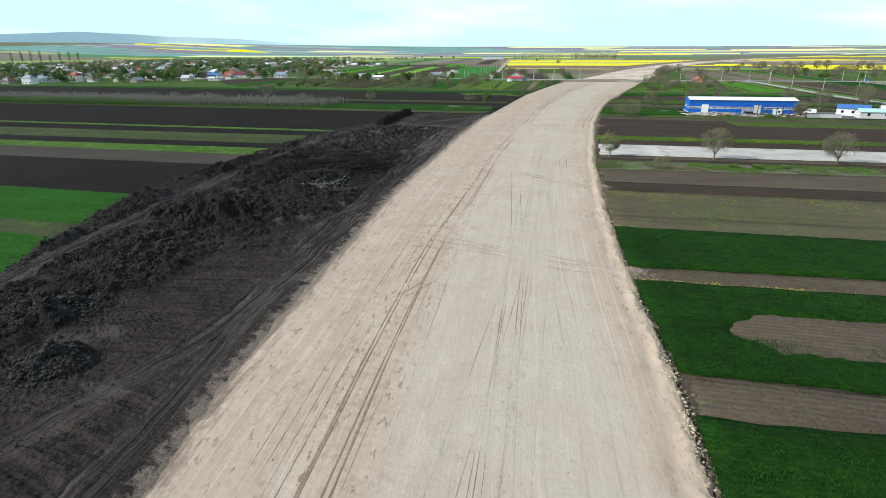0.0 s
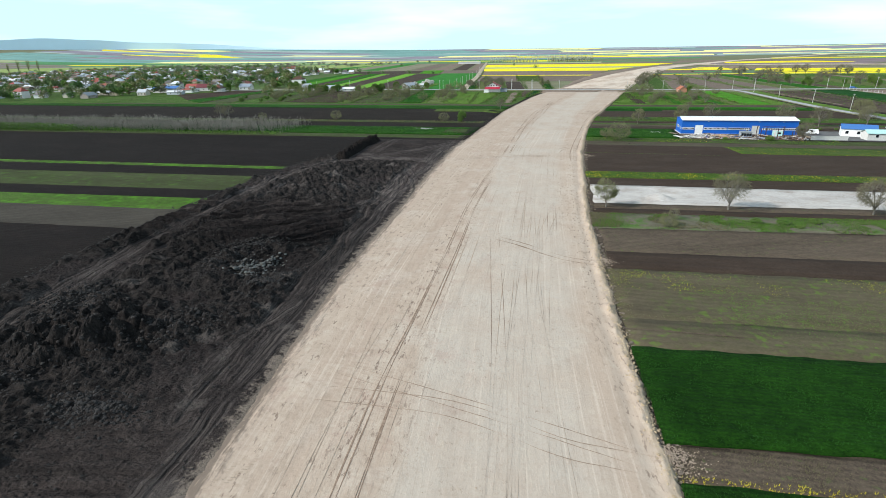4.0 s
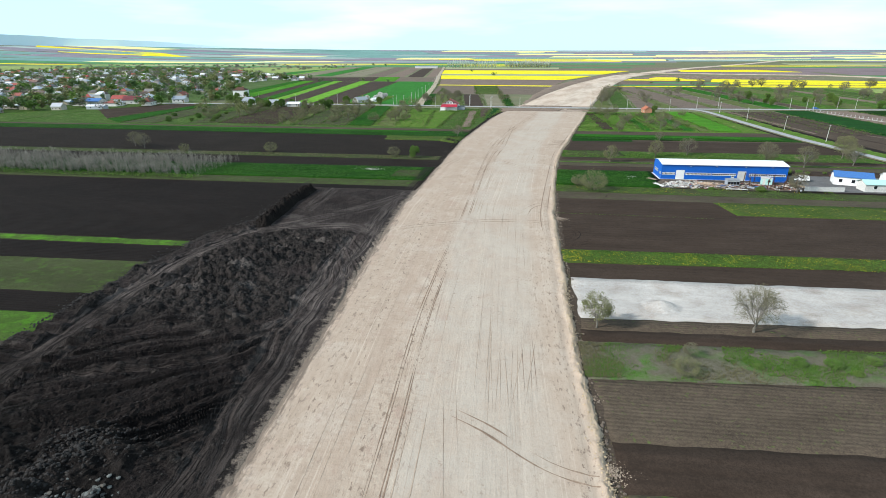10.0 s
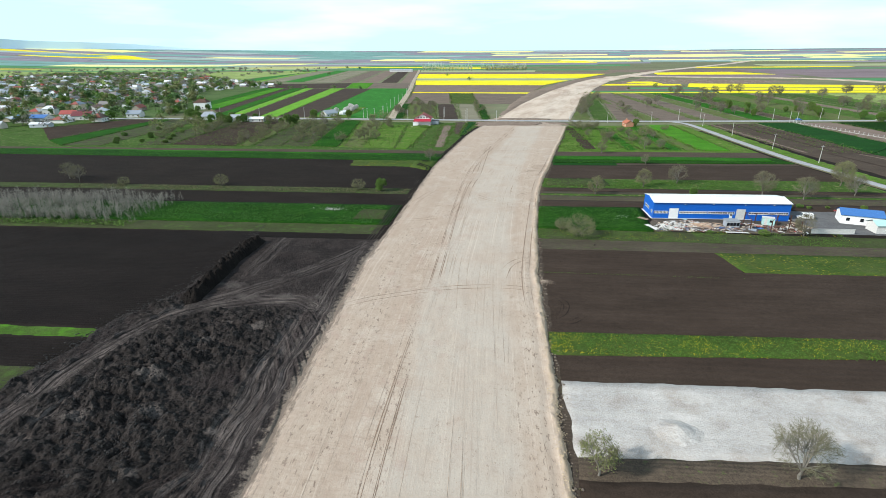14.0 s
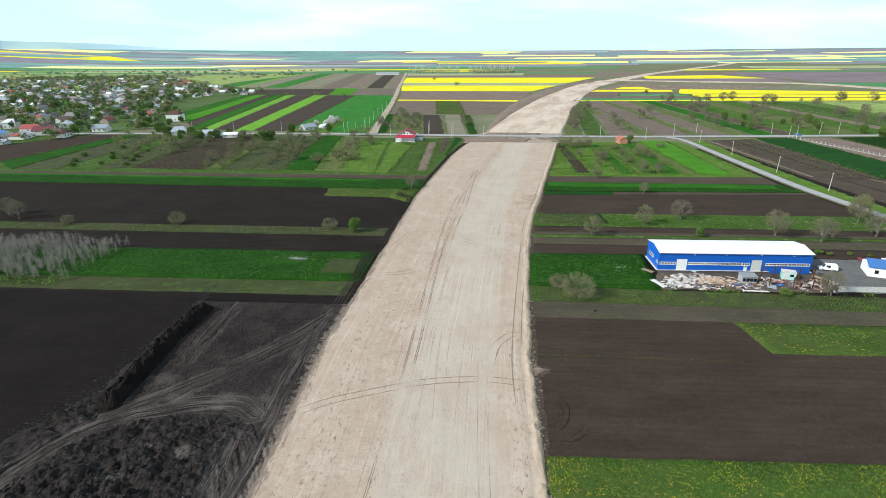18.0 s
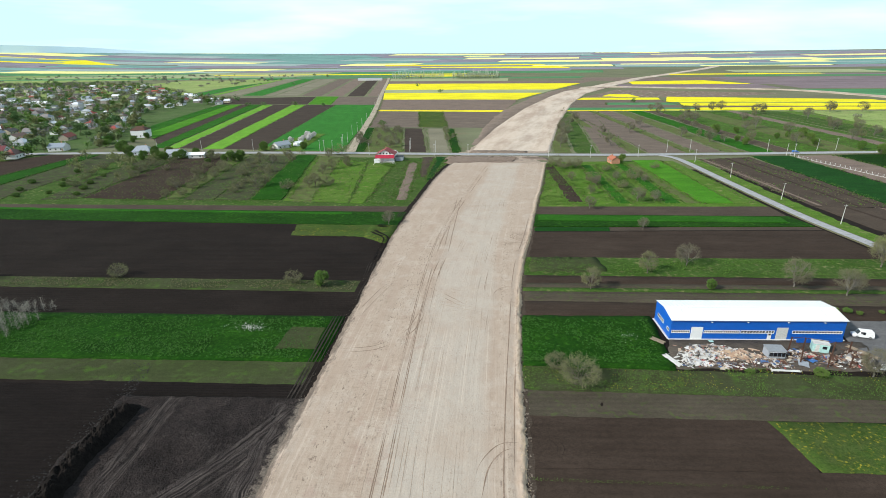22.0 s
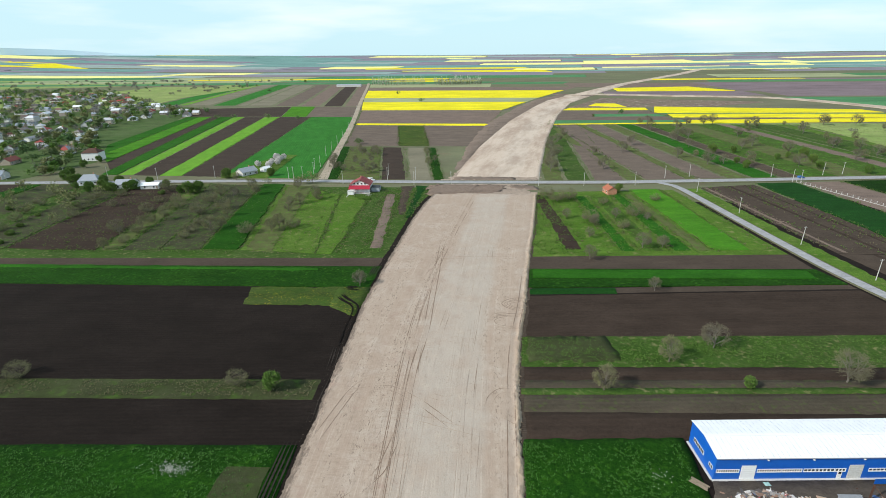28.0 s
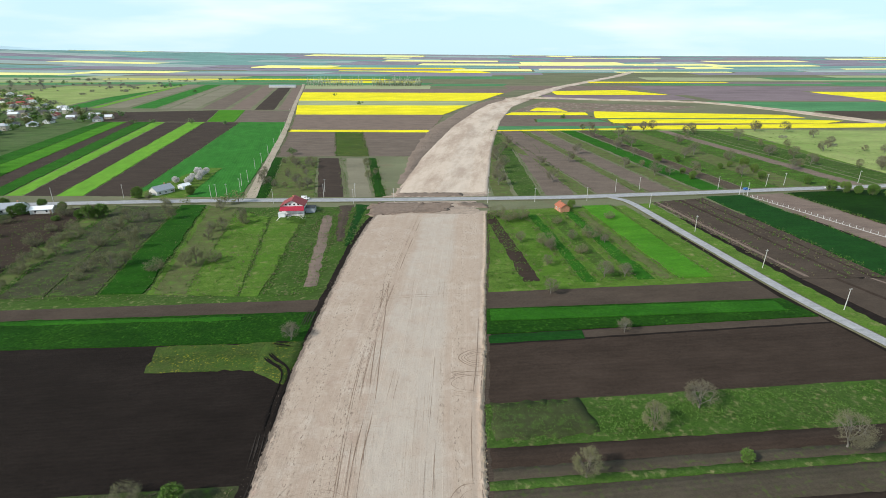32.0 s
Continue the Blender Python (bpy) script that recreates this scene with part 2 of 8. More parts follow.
M["wheat_fresh"] = earth("fresh_green_wheat", (0.026, 0.120, 0.009), (0.038, 0.150, 0.012), (0.012, 0.060, 0.006), rows=0.25, period=0.8, bump=0.9, streak=1)
M["wheat_soft"] = earth("low_green_wheat", (0.017, 0.082, 0.006), (0.027, 0.105, 0.008), (0.008, 0.040, 0.004), rows=0.25, period=0.8, bump=0.9, streak=1)
M["berm"] = earth("crumbled_yellow_sand", (0.40, 0.305, 0.195), (0.33, 0.245, 0.155), (0.46, 0.37, 0.26), bump=0.8)
M["fallow"] = earth("fallow_weeds", (0.074, 0.060, 0.040), (0.060, 0.058, 0.030), (0.098, 0.083, 0.056), rows=0.10, period=1.2, bump=0.8, specks=((0.080, 0.125, 0.024), 0.50, 0.66, 0.9), streak=1)
M["fallow_brown"] = earth("weedy_brown_soil", (0.058, 0.049, 0.036), (0.044, 0.040, 0.027), (0.082, 0.068, 0.050), rows=0.08, period=1.4, bump=0.9, specks=((0.058, 0.085, 0.022), 0.52, 0.66, 0.7), streak=1)
M["rape"] = earth("flowering_rape", (0.78, 0.66, 0.012), (0.70, 0.60, 0.012), (0.60, 0.55, 0.03), bump=0.4, patch=0.01)
M["mauve"] = earth("bare_pale_soil", (0.1678, 0.1254, 0.1021), (0.1361, 0.1022, 0.0848), (0.1951, 0.1506, 0.1233), rows=0.2, period=3.0, angle=3.0, bump=0.4, streak=1)
# Lighter than near grass: haze over the far pasture is put into the colour.
M["scrub"] = earth("rough_pasture", (0.2365, 0.3180, 0.0946), (0.3098, 0.3262, 0.1386), (0.1550, 0.2365, 0.0653), bump=0.7, patch=0.012, specks=((0.2240, 0.1904, 0.1008), 0.50, 0.70, 0.25))
M["trodden"] = earth("trampled_brown_soil", (0.150, 0.112, 0.088), (0.105, 0.078, 0.062), (0.22, 0.172, 0.135), bump=0.8, patch=0.03, specks=((0.42, 0.36, 0.30), 0.54, 0.66, 0.12))
M["gravel"] = earth("white_gravel", (0.3956, 0.3655, 0.3311), (0.3010, 0.2709, 0.2408), (0.4730, 0.4558, 0.4386), bump=0.9, patch=0.05, specks=((0.27, 0.225, 0.185), 0.48, 0.66, 0.14), streak=1)


def topsoil_material():
    """Black topsoil: dull where the blade has spread it, blacker in the tipped heaps, paler where wheels pressed it or it has dried."""
    m, nt, bsdf = material("black_topsoil")
    vec = object_vec(nt)
    wide = noise_node(nt, vec, 0.12, 5.0, 0.62)
    mid = noise_node(nt, vec, 0.7, 6.0, 0.68)
    fine = noise_node(nt, vec, 3.2, 5.0, 0.72)
    grit = noise_node(nt, vec, 10.0, 3.0, 0.7)
    spread = mix_node(nt, ramp_node(nt, mul_node(nt, mul_node(nt, wide, 0.5), mul_node(nt, mid, 0.5), "ADD"), 0.40, 0.60), (0.034, 0.0272, 0.0252), (0.071, 0.0568, 0.0510))
    spread = mix_node(nt, mul_node(nt, ramp_node(nt, fine, 0.47, 0.63), 0.75), spread, (0.0135, 0.0112, 0.0105))
    mass = nt.nodes.new("ShaderNodeUVMap")
    mass.uv_map = "mass"
    mass_sep = nt.nodes.new("ShaderNodeSeparateXYZ")
    nt.links.new(mass.outputs[0], mass_sep.inputs[0])
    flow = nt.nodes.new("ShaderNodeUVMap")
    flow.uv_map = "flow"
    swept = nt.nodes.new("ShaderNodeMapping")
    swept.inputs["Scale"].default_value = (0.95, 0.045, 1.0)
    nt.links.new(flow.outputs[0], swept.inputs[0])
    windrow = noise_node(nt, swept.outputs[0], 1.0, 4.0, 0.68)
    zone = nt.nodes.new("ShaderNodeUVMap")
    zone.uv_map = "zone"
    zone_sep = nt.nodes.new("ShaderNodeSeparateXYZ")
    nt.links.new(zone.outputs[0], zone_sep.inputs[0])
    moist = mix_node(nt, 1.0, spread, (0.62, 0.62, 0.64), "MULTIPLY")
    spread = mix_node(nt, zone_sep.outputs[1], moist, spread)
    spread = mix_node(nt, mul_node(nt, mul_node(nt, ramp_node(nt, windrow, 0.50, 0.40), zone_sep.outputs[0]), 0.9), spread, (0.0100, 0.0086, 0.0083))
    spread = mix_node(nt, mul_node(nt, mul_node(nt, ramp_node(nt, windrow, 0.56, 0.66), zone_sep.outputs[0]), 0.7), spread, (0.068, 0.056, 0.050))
    unrest = mul_node(nt, mul_node(nt, mid, 0.5, "SUBTRACT"), 1.5)
    tipped = mix_node(nt, ramp_node(nt, mid, 0.40, 0.62), (0.0105, 0.0092, 0.0089), (0.0360, 0.0300, 0.0272))
    tipped = mix_node(nt, mul_node(nt, ramp_node(nt, noise_node(nt, vec, 1.7, 4.0, 0.75), 0.60, 0.70), 0.55), tipped, (0.092, 0.078, 0.064))
    col = mix_node(nt, ramp_node(nt, mul_node(nt, mass_sep.outputs[0], unrest, "ADD"), 0.08, 0.42), spread, tipped)
    uv = nt.nodes.new("ShaderNodeUVMap")
    uv.uv_map = "lane"
    press = nt.nodes.new("ShaderNodeUVMap")
    press.uv_map = "press"
    press_sep = nt.nodes.new("ShaderNodeSeparateXYZ")
    nt.links.new(press.outputs[0], press_sep.inputs[0])
    pressed = mul_node(nt, ramp_node(nt, mul_node(nt, mul_node(nt, mid, 2.6), press_sep.outputs[0], "SUBTRACT"), 0.1, 1.5), ramp_node(nt, noise_node(nt, vec, 0.16, 6.0, 0.7), 0.34, 0.56))
    stripes = nt.nodes.new("ShaderNodeMapping")
    stripes.inputs["Scale"].default_value = (2.4, 0.05, 1.0)
    nt.links.new(uv.outputs[0], stripes.inputs[0])
    rut = noise_node(nt, stripes.outputs[0], 1.0, 5.0, 0.7)
    dry = mix_node(nt, ramp_node(nt, rut, 0.43, 0.58), (0.0180, 0.0148, 0.0140), (0.125, 0.104, 0.0940))
    col = mix_node(nt, mul_node(nt, pressed, 0.9), col, dry)
    dried = ramp_node(nt, mul_node(nt, mul_node(nt, mass_sep.outputs[1], unrest, "ADD"), mul_node(nt, mul_node(nt, fine, 0.5, "SUBTRACT"), 1.5), "ADD"), 0.38, 0.85)
    col = mix_node(nt, mul_node(nt, dried, 0.7), col, (0.098, 0.084, 0.076))
    damp = nt.nodes.new("ShaderNodeUVMap")
    damp.uv_map = "damp"
    damp_sep = nt.nodes.new("ShaderNodeSeparateXYZ")
    nt.links.new(damp.outputs[0], damp_sep.inputs[0])
    col = mix_node(nt, 1.0, col, damp_sep.outputs[0], "MULTIPLY")
    crumbs = mul_node(nt, ramp_node(nt, noise_node(nt, vec, 0.33, 7.0, 0.74), 0.60, 0.68), 0.55)
    col = mix_node(nt, crumbs, col, (0.100, 0.086, 0.076))
    spilled = mul_node(nt, mul_node(nt, mid, mul_node(nt, fine, 0.5), "ADD"), mul_node(nt, press_sep.outputs[1], 0.17), "SUBTRACT")
    col = mix_node(nt, mul_node(nt, ramp_node(nt, spilled, 0.52, 0.70), 0.9), col, (0.235, 0.193, 0.158))
    col = mix_node(nt, mul_node(nt, ramp_node(nt, grit, 0.48, 0.62), 0.55), col, mix_node(nt, 1.0, col, (0.35, 0.35, 0.36), "MULTIPLY"))
    nt.links.new(col, bsdf.inputs["Base Color"])
    bsdf.inputs["Roughness"].default_value = 0.95
    bsdf.inputs["Specular IOR Level"].default_value = 0.08
    bump_node(nt, bsdf, mul_node(nt, mul_node(nt, fine, mul_node(nt, mid, 0.8), "ADD"), mul_node(nt, grit, 0.3), "ADD"), 1.0, 0.38)
    return m


M["spoil"] = topsoil_material()
M["clod_dark"] = earth("black_soil_clods", (0.0120, 0.0101, 0.0093), (0.0240, 0.0195, 0.0168), (0.0051, 0.0044, 0.0041), bump=0.9, patch=0.2)
M["clod_mixed"] = varied_islands("tumbled_soil_clods", [(0.0090, 0.0079, 0.0076), (0.015, 0.0128, 0.0120), (0.021, 0.0177, 0.0160), (0.0080, 0.0071, 0.0069), (0.012, 0.0105, 0.0100), (0.028, 0.0242, 0.0212)], 0.95)
M["clay"] = varied_islands("grey_clay", [(0.070, 0.075, 0.073), (0.095, 0.102, 0.098), (0.045, 0.046, 0.045), (0.028, 0.026, 0.025), (0.118, 0.126, 0.119), (0.078, 0.070, 0.060)], 0.9)
M["asphalt"] = earth("worn_asphalt", (0.29, 0.295, 0.305), (0.25, 0.255, 0.265), (0.33, 0.335, 0.34), bump=0.2, patch=0.2)
M["verge"] = earth("gravel_verge", (0.105, 0.105, 0.060), (0.080, 0.105, 0.038), (0.150, 0.135, 0.10), bump=0.5)
M["track_soil"] = earth("pressed_track", (0.30, 0.240, 0.185), (0.25, 0.195, 0.150), (0.36, 0.295, 0.235), bump=0.6)
M["rut"] = earth("dark_wheel_rut", (0.235, 0.170, 0.125), (0.330, 0.250, 0.190), (0.190, 0.136, 0.102), bump=0.6, patch=0.3)
M["track_dark"] = earth("pressed_dark_track", (0.036, 0.030, 0.026), (0.060, 0.049, 0.041), (0.022, 0.019, 0.017), bump=0.9)
M["faint"] = earth("faint_wheel_mark", (0.34, 0.27, 0.21), (0.41, 0.335, 0.265), (0.30, 0.235, 0.18), bump=0.5, patch=0.3)
M["lane"] = earth("dusty_lane", (0.33, 0.28, 0.21), (0.27, 0.23, 0.17), (0.38, 0.33, 0.26), bump=0.4)
# Fields far off: distance haze is put into these colours, bluest farthest out.
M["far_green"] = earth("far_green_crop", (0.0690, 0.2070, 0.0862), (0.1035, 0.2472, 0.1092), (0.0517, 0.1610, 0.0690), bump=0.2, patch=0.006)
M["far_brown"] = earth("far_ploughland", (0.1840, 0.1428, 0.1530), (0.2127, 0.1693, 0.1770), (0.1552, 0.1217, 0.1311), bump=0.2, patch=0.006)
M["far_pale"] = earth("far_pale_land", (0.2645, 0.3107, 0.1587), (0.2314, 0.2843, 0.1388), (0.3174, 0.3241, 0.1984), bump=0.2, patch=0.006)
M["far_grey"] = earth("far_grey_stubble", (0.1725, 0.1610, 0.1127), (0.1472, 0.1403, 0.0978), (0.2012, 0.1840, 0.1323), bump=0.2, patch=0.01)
M["dim_green"] = earth("hazed_green_crop", (0.1500, 0.2760, 0.2496), (0.1762, 0.3040, 0.2769), (0.1350, 0.2520, 0.2340), bump=0.1, patch=0.003)
M["dim_brown"] = earth("hazed_ploughland", (0.2132, 0.1980, 0.2331), (0.2378, 0.2196, 0.2553), (0.1927, 0.1764, 0.2109), bump=0.1, patch=0.003)
M["dim_pale"] = earth("hazed_pale_land", (0.2550, 0.3315, 0.3145), (0.2295, 0.3060, 0.2975), (0.2975, 0.3570, 0.3315), bump=0.1, patch=0.003)
M["dim_rape"] = earth("hazed_flowering_rape", (0.82, 0.76, 0.22), (0.75, 0.72, 0.28), (0.70, 0.68, 0.30), bump=0.1, patch=0.003)


def sand_material(name="compacted_sand", dry=0.0):
    """Compacted sandy fill: pale tone, long wheel streaks along the run, damp blotches and pebbles; paler where it is fresh and dry."""
    m, nt, bsdf = material(name)
    uv = nt.nodes.new("ShaderNodeUVMap")
    uv.uv_map = "run"
    vec = uv.outputs[0]
    obj = object_vec(nt)
    n_map = nt.nodes.new("ShaderNodeMapping")
    n_map.inputs["Scale"].default_value = (1.0, 0.018, 1.0)
    nt.links.new(vec, n_map.inputs[0])
    streak = noise_node(nt, n_map.outputs[0], 1.6, 5.0, 0.68)
    streak2 = noise_node(nt, n_map.outputs[0], 0.28, 3.0, 0.6)
    blot = noise_node(nt, obj, 0.09, 6.0, 0.66)
    fine = noise_node(nt, obj, 2.6, 6.0, 0.72)
    col = mix_node(nt, ramp_node(nt, streak2, 0.36, 0.66), (0.366, 0.285, 0.223), (0.412, 0.334, 0.265))
    s_map = nt.nodes.new("ShaderNodeMapping")
    s_map.inputs["Scale"].default_value = (1.0, 0.22, 1.0)
    nt.links.new(vec, s_map.inputs[0])
    mott = noise_node(nt, s_map.outputs[0], 0.9, 6.0, 0.75)
    zone = noise_node(nt, obj, 0.035, 3.0, 0.5)
    col = mix_node(nt, mul_node(nt, ramp_node(nt, streak, 0.54, 0.72), 0.30), col, (0.30, 0.23, 0.17))
    col = mix_node(nt, mul_node(nt, ramp_node(nt, blot, 0.50, 0.68), 0.6), col, (0.460, 0.395, 0.332))
    col = mix_node(nt, mul_node(nt, mul_node(nt, ramp_node(nt, mott, 0.53, 0.66), ramp_node(nt, zone, 0.36, 0.60)), 0.45), col, (0.285, 0.212, 0.158))
    # a greyer, whiter lane worn right of the middle
    sep = nt.nodes.new("ShaderNodeSeparateXYZ")
    nt.links.new(vec, sep.inputs[0])
    wander = mul_node(nt, noise_node(nt, obj, 0.02, 3.0, 0.5), 9.0)
    off = mul_node(nt, mul_node(nt, sep.outputs[0], wander, "ADD"), 10.5, "SUBTRACT")
    lane = ramp_node(nt, mul_node(nt, off, 0, "ABSOLUTE"), 11.0, 8.0)
    col = mix_node(nt, mul_node(nt, lane, mul_node(nt, ramp_node(nt, blot, 0.20, 0.55), 0.75)), col, (0.412, 0.363, 0.308))
    # scuffs across the run, pits and short dark dashes
    zone2 = ramp_node(nt, mul_node(nt, noise_node(nt, obj, 0.06, 4.0, 0.6), mul_node(nt, lane, 0.14), "SUBTRACT"), 0.36, 0.56)
    pit = noise_node(nt, obj, 0.75, 5.0, 0.8)
    col = mix_node(nt, mul_node(nt, ramp_node(nt, pit, 0.63, 0.70), 0.5), col, (0.190, 0.135, 0.098))
    ripple = nt.nodes.new("ShaderNodeMapping")
    ripple.inputs["Scale"].default_value = (0.30, 1.0, 1.0)
    nt.links.new(vec, ripple.inputs[0])
    cross = noise_node(nt, ripple.outputs[0], 1.7, 6.0, 0.72)
    col = mix_node(nt, mul_node(nt, mul_node(nt, mul_node(nt, ramp_node(nt, cross, 0.50, 0.59), ramp_node(nt, sep.outputs[0], 9.0, -3.0)), zone2), 0.30), col, (0.250, 0.180, 0.135))
    dash = nt.nodes.new("ShaderNodeMapping")
    dash.inputs["Scale"].default_value = (3.0, 0.22, 1.0)
    nt.links.new(vec, dash.inputs[0])
    col = mix_node(nt, mul_node(nt, ramp_node(nt, noise_node(nt, dash.outputs[0], 1.0, 5.0, 0.75), 0.60, 0.70), 0.16), col, (0.205, 0.150, 0.112))
    lines = nt.nodes.new("ShaderNodeMapping")
    lines.inputs["Scale"].default_value = (4.2, 0.012, 1.0)
    nt.links.new(vec, lines.inputs[0])
    drawn = ramp_node(nt, noise_node(nt, lines.outputs[0], 1.0, 3.0, 0.6), 0.57, 0.66)
    broken = ramp_node(nt, noise_node(nt, s_map.outputs[0], 0.30, 5.0, 0.7), 0.42, 0.62)
    col = mix_node(nt, mul_node(nt, mul_node(nt, drawn, broken), 0.42), col, (0.235, 0.180, 0.138))
    bleached = mul_node(nt, ramp_node(nt, noise_node(nt, lines.outputs[0], 0.55, 3.0, 0.6), 0.56, 0.66), ramp_node(nt, zone, 0.62, 0.42))
    col = mix_node(nt, mul_node(nt, bleached, 0.40), col, (0.56, 0.475, 0.395))
    b_map = nt.nodes.new("ShaderNodeMapping")
    b_map.inputs["Scale"].default_value = (1.0, 0.6, 1.0)
    nt.links.new(vec, b_map.inputs[0])
    blotch = noise_node(nt, b_map.outputs[0], 0.42, 9.0, 0.80)
    col = mix_node(nt, mul_node(nt, ramp_node(nt, blotch, 0.54, 0.66), mul_node(nt, mul_node(nt, lane, -0.36), 0.62, "ADD")), col, (0.262, 0.200, 0.150))
    col = mix_node(nt, mul_node(nt, ramp_node(nt, blotch, 0.46, 0.37), 0.45), col, (0.475, 0.408, 0.330))
    marks = mul_node(nt, ramp_node(nt, noise_node(nt, b_map.outputs[0], 2.0, 6.0, 0.75), 0.57, 0.64), ramp_node(nt, noise_node(nt, obj, 0.11, 5.0, 0.7), 0.46, 0.60))
    col = mix_node(nt, mul_node(nt, marks, 0.6), col, (0.185, 0.140, 0.108))
    clots = nt.nodes.new("ShaderNodeMapping")
    clots.inputs["Scale"].default_value = (1.6, 0.55, 1.0)
    nt.links.new(vec, clots.inputs[0])
    worn = mul_node(nt, ramp_node(nt, streak2, 0.44, 0.60), mul_node(nt, lane, 0.75), "SUBTRACT")
    clot = mul_node(nt, ramp_node(nt, noise_node(nt, clots.outputs[0], 1.1, 4.0, 0.7), 0.56, 0.62), mul_node(nt, worn, 0.0, "MAXIMUM"))
    col = mix_node(nt, mul_node(nt, clot, 0.85), col, (0.165, 0.118, 0.092))
    stain = mul_node(nt, ramp_node(nt, noise_node(nt, obj, 0.22, 7.0, 0.74), 0.55, 0.66), ramp_node(nt, sep.outputs[0], 10.0, -4.0))
    col = mix_node(nt, mul_node(nt, stain, 0.45), col, (0.320, 0.222, 0.180))
    col = mix_node(nt, mul_node(nt, ramp_node(nt, fine, 0.50, 0.70), 0.32), col, (0.32, 0.245, 0.182))
    # soil trodden into the rim on the spoil's side, yellow sand along the other
    rim_uv = nt.nodes.new("ShaderNodeUVMap")
    rim_uv.uv_map = "rim"
    rim_sep = nt.nodes.new("ShaderNodeSeparateXYZ")
    nt.links.new(rim_uv.outputs[0], rim_sep.inputs[0])
    speckle = noise_node(nt, obj, 1.1, 6.0, 0.75)
    combed = nt.nodes.new("ShaderNodeMapping")
    combed.inputs["Scale"].default_value = (1.0, 0.12, 1.0)
    nt.links.new(vec, combed.inputs[0])
    speckle_l = noise_node(nt, combed.outputs[0], 1.3, 6.0, 0.72)
    near_l = mul_node(nt, mul_node(nt, speckle_l, mul_node(nt, speckle, 0.5), "ADD"), mul_node(nt, rim_sep.outputs[0], 0.17), "SUBTRACT")
    col = mix_node(nt, mul_node(nt, ramp_node(nt, near_l, 0.44, 0.66), 0.85), col, (0.105, 0.083, 0.067))
    near_r = mul_node(nt, speckle, mul_node(nt, rim_sep.outputs[1], 0.30), "SUBTRACT")
    col = mix_node(nt, mul_node(nt, ramp_node(nt, near_r, 0.16, 0.40), 0.6), col, (0.36, 0.278, 0.190))
    if dry:
        fresh = mix_node(nt, ramp_node(nt, noise_node(nt, turned(nt, obj, 80.0, (4, 1, 1)), 0.05, 7.0, 0.7), 0.42, 0.60), (0.66, 0.555, 0.450), (0.36, 0.270, 0.205))
        col = mix_node(nt, dry, col, fresh)
    nt.links.new(col, bsdf.inputs["Base Color"])
    bsdf.inputs["Roughness"].default_value = 0.95
    bsdf.inputs["Specular IOR Level"].default_value = 0.15
    bump_node(nt, bsdf, mul_node(nt, mul_node(nt, fine, mott, "ADD"), mul_node(nt, streak, 0.3), "ADD"), 0.5, 0.11)
    return m


M["sand"] = sand_material()
M["sand_dry"] = sand_material("fresh_dry_sand", 0.5)
M["blue_sheet"] = plain("blue_steel_cladding", (0.006, 0.105, 0.47), 0.45, grain=0.06, scale=0.6)
M["white_roof"] = plain("white_steel_roof", (0.80, 0.82, 0.83), 0.4, grain=0.04, scale=0.3)
M["white"] = plain("white_paint", (0.78, 0.78, 0.77), 0.5, grain=0.06)
M["off_white"] = plain("weathered_white", (0.62, 0.61, 0.58), 0.7, grain=0.14)
M["glass"] = plain("dark_window_glass", (0.012, 0.015, 0.020), 0.08, grain=0.0, spec=0.6)
M["concrete"] = plain("pole_concrete", (0.52, 0.51, 0.48), 0.85, grain=0.12, bump=0.3)
M["steel"] = plain("galvanised_steel", (0.42, 0.43, 0.44), 0.45, metal=0.6)
M["rust"] = plain("rusty_steel", (0.10, 0.048, 0.030), 0.85, grain=0.25, bump=0.3)
M["wood"] = plain("weathered_wood", (0.30, 0.235, 0.165), 0.85, grain=0.2, bump=0.3)
M["plywood"] = plain("plywood", (0.52, 0.38, 0.25), 0.8, grain=0.12)
M["rubble"] = varied_islands("mixed_rubble", [(0.42, 0.33, 0.24), (0.28, 0.27, 0.26), (0.50, 0.49, 0.47), (0.26, 0.16, 0.11), (0.13, 0.12, 0.115), (0.09, 0.08, 0.075), (0.36, 0.30, 0.24)])
M["bricks"] = varied_islands("broken_bricks", [(0.50, 0.36, 0.25), (0.42, 0.28, 0.19), (0.56, 0.44, 0.32), (0.34, 0.24, 0.18)])
M["junk"] = varied_islands("scrap_colours", [(0.55, 0.54, 0.52), (0.12, 0.11, 0.105), (0.30, 0.22, 0.17), (0.06, 0.12, 0.26), (0.62, 0.61, 0.60), (0.20, 0.19, 0.18), (0.36, 0.07, 0.06), (0.44, 0.38, 0.30)])
M["red_render"] = plain("crimson_render", (0.36, 0.020, 0.045), 0.8, grain=0.08)
M["red_tile"] = plain("red_roof_tile", (0.27, 0.045, 0.045), 0.7, grain=0.15, scale=1.5, bump=0.4)
M["orange_tile"] = plain("orange_clay_tile", (0.40, 0.135, 0.075), 0.8, grain=0.18, scale=1.5, bump=0.4)
M["brick"] = plain("orange_brick", (0.52, 0.25, 0.15), 0.9, grain=0.15, scale=2.0, bump=0.5)
M["grey_roof"] = plain("grey_sheet_roof", (0.33, 0.36, 0.40), 0.5, grain=0.1)
M["tyre"] = plain("black_rubber", (0.02, 0.02, 0.02), 0.9, grain=0.05)
M["black"] = plain("black_plastic", (0.02, 0.02, 0.022), 0.6, grain=0.05)
M["cyan_paint"] = plain("pale_cyan_paint", (0.42, 0.66, 0.62), 0.6, grain=0.12)
M["tarp"] = plain("blue_tarpaulin", (0.05, 0.16, 0.42), 0.6, grain=0.15)
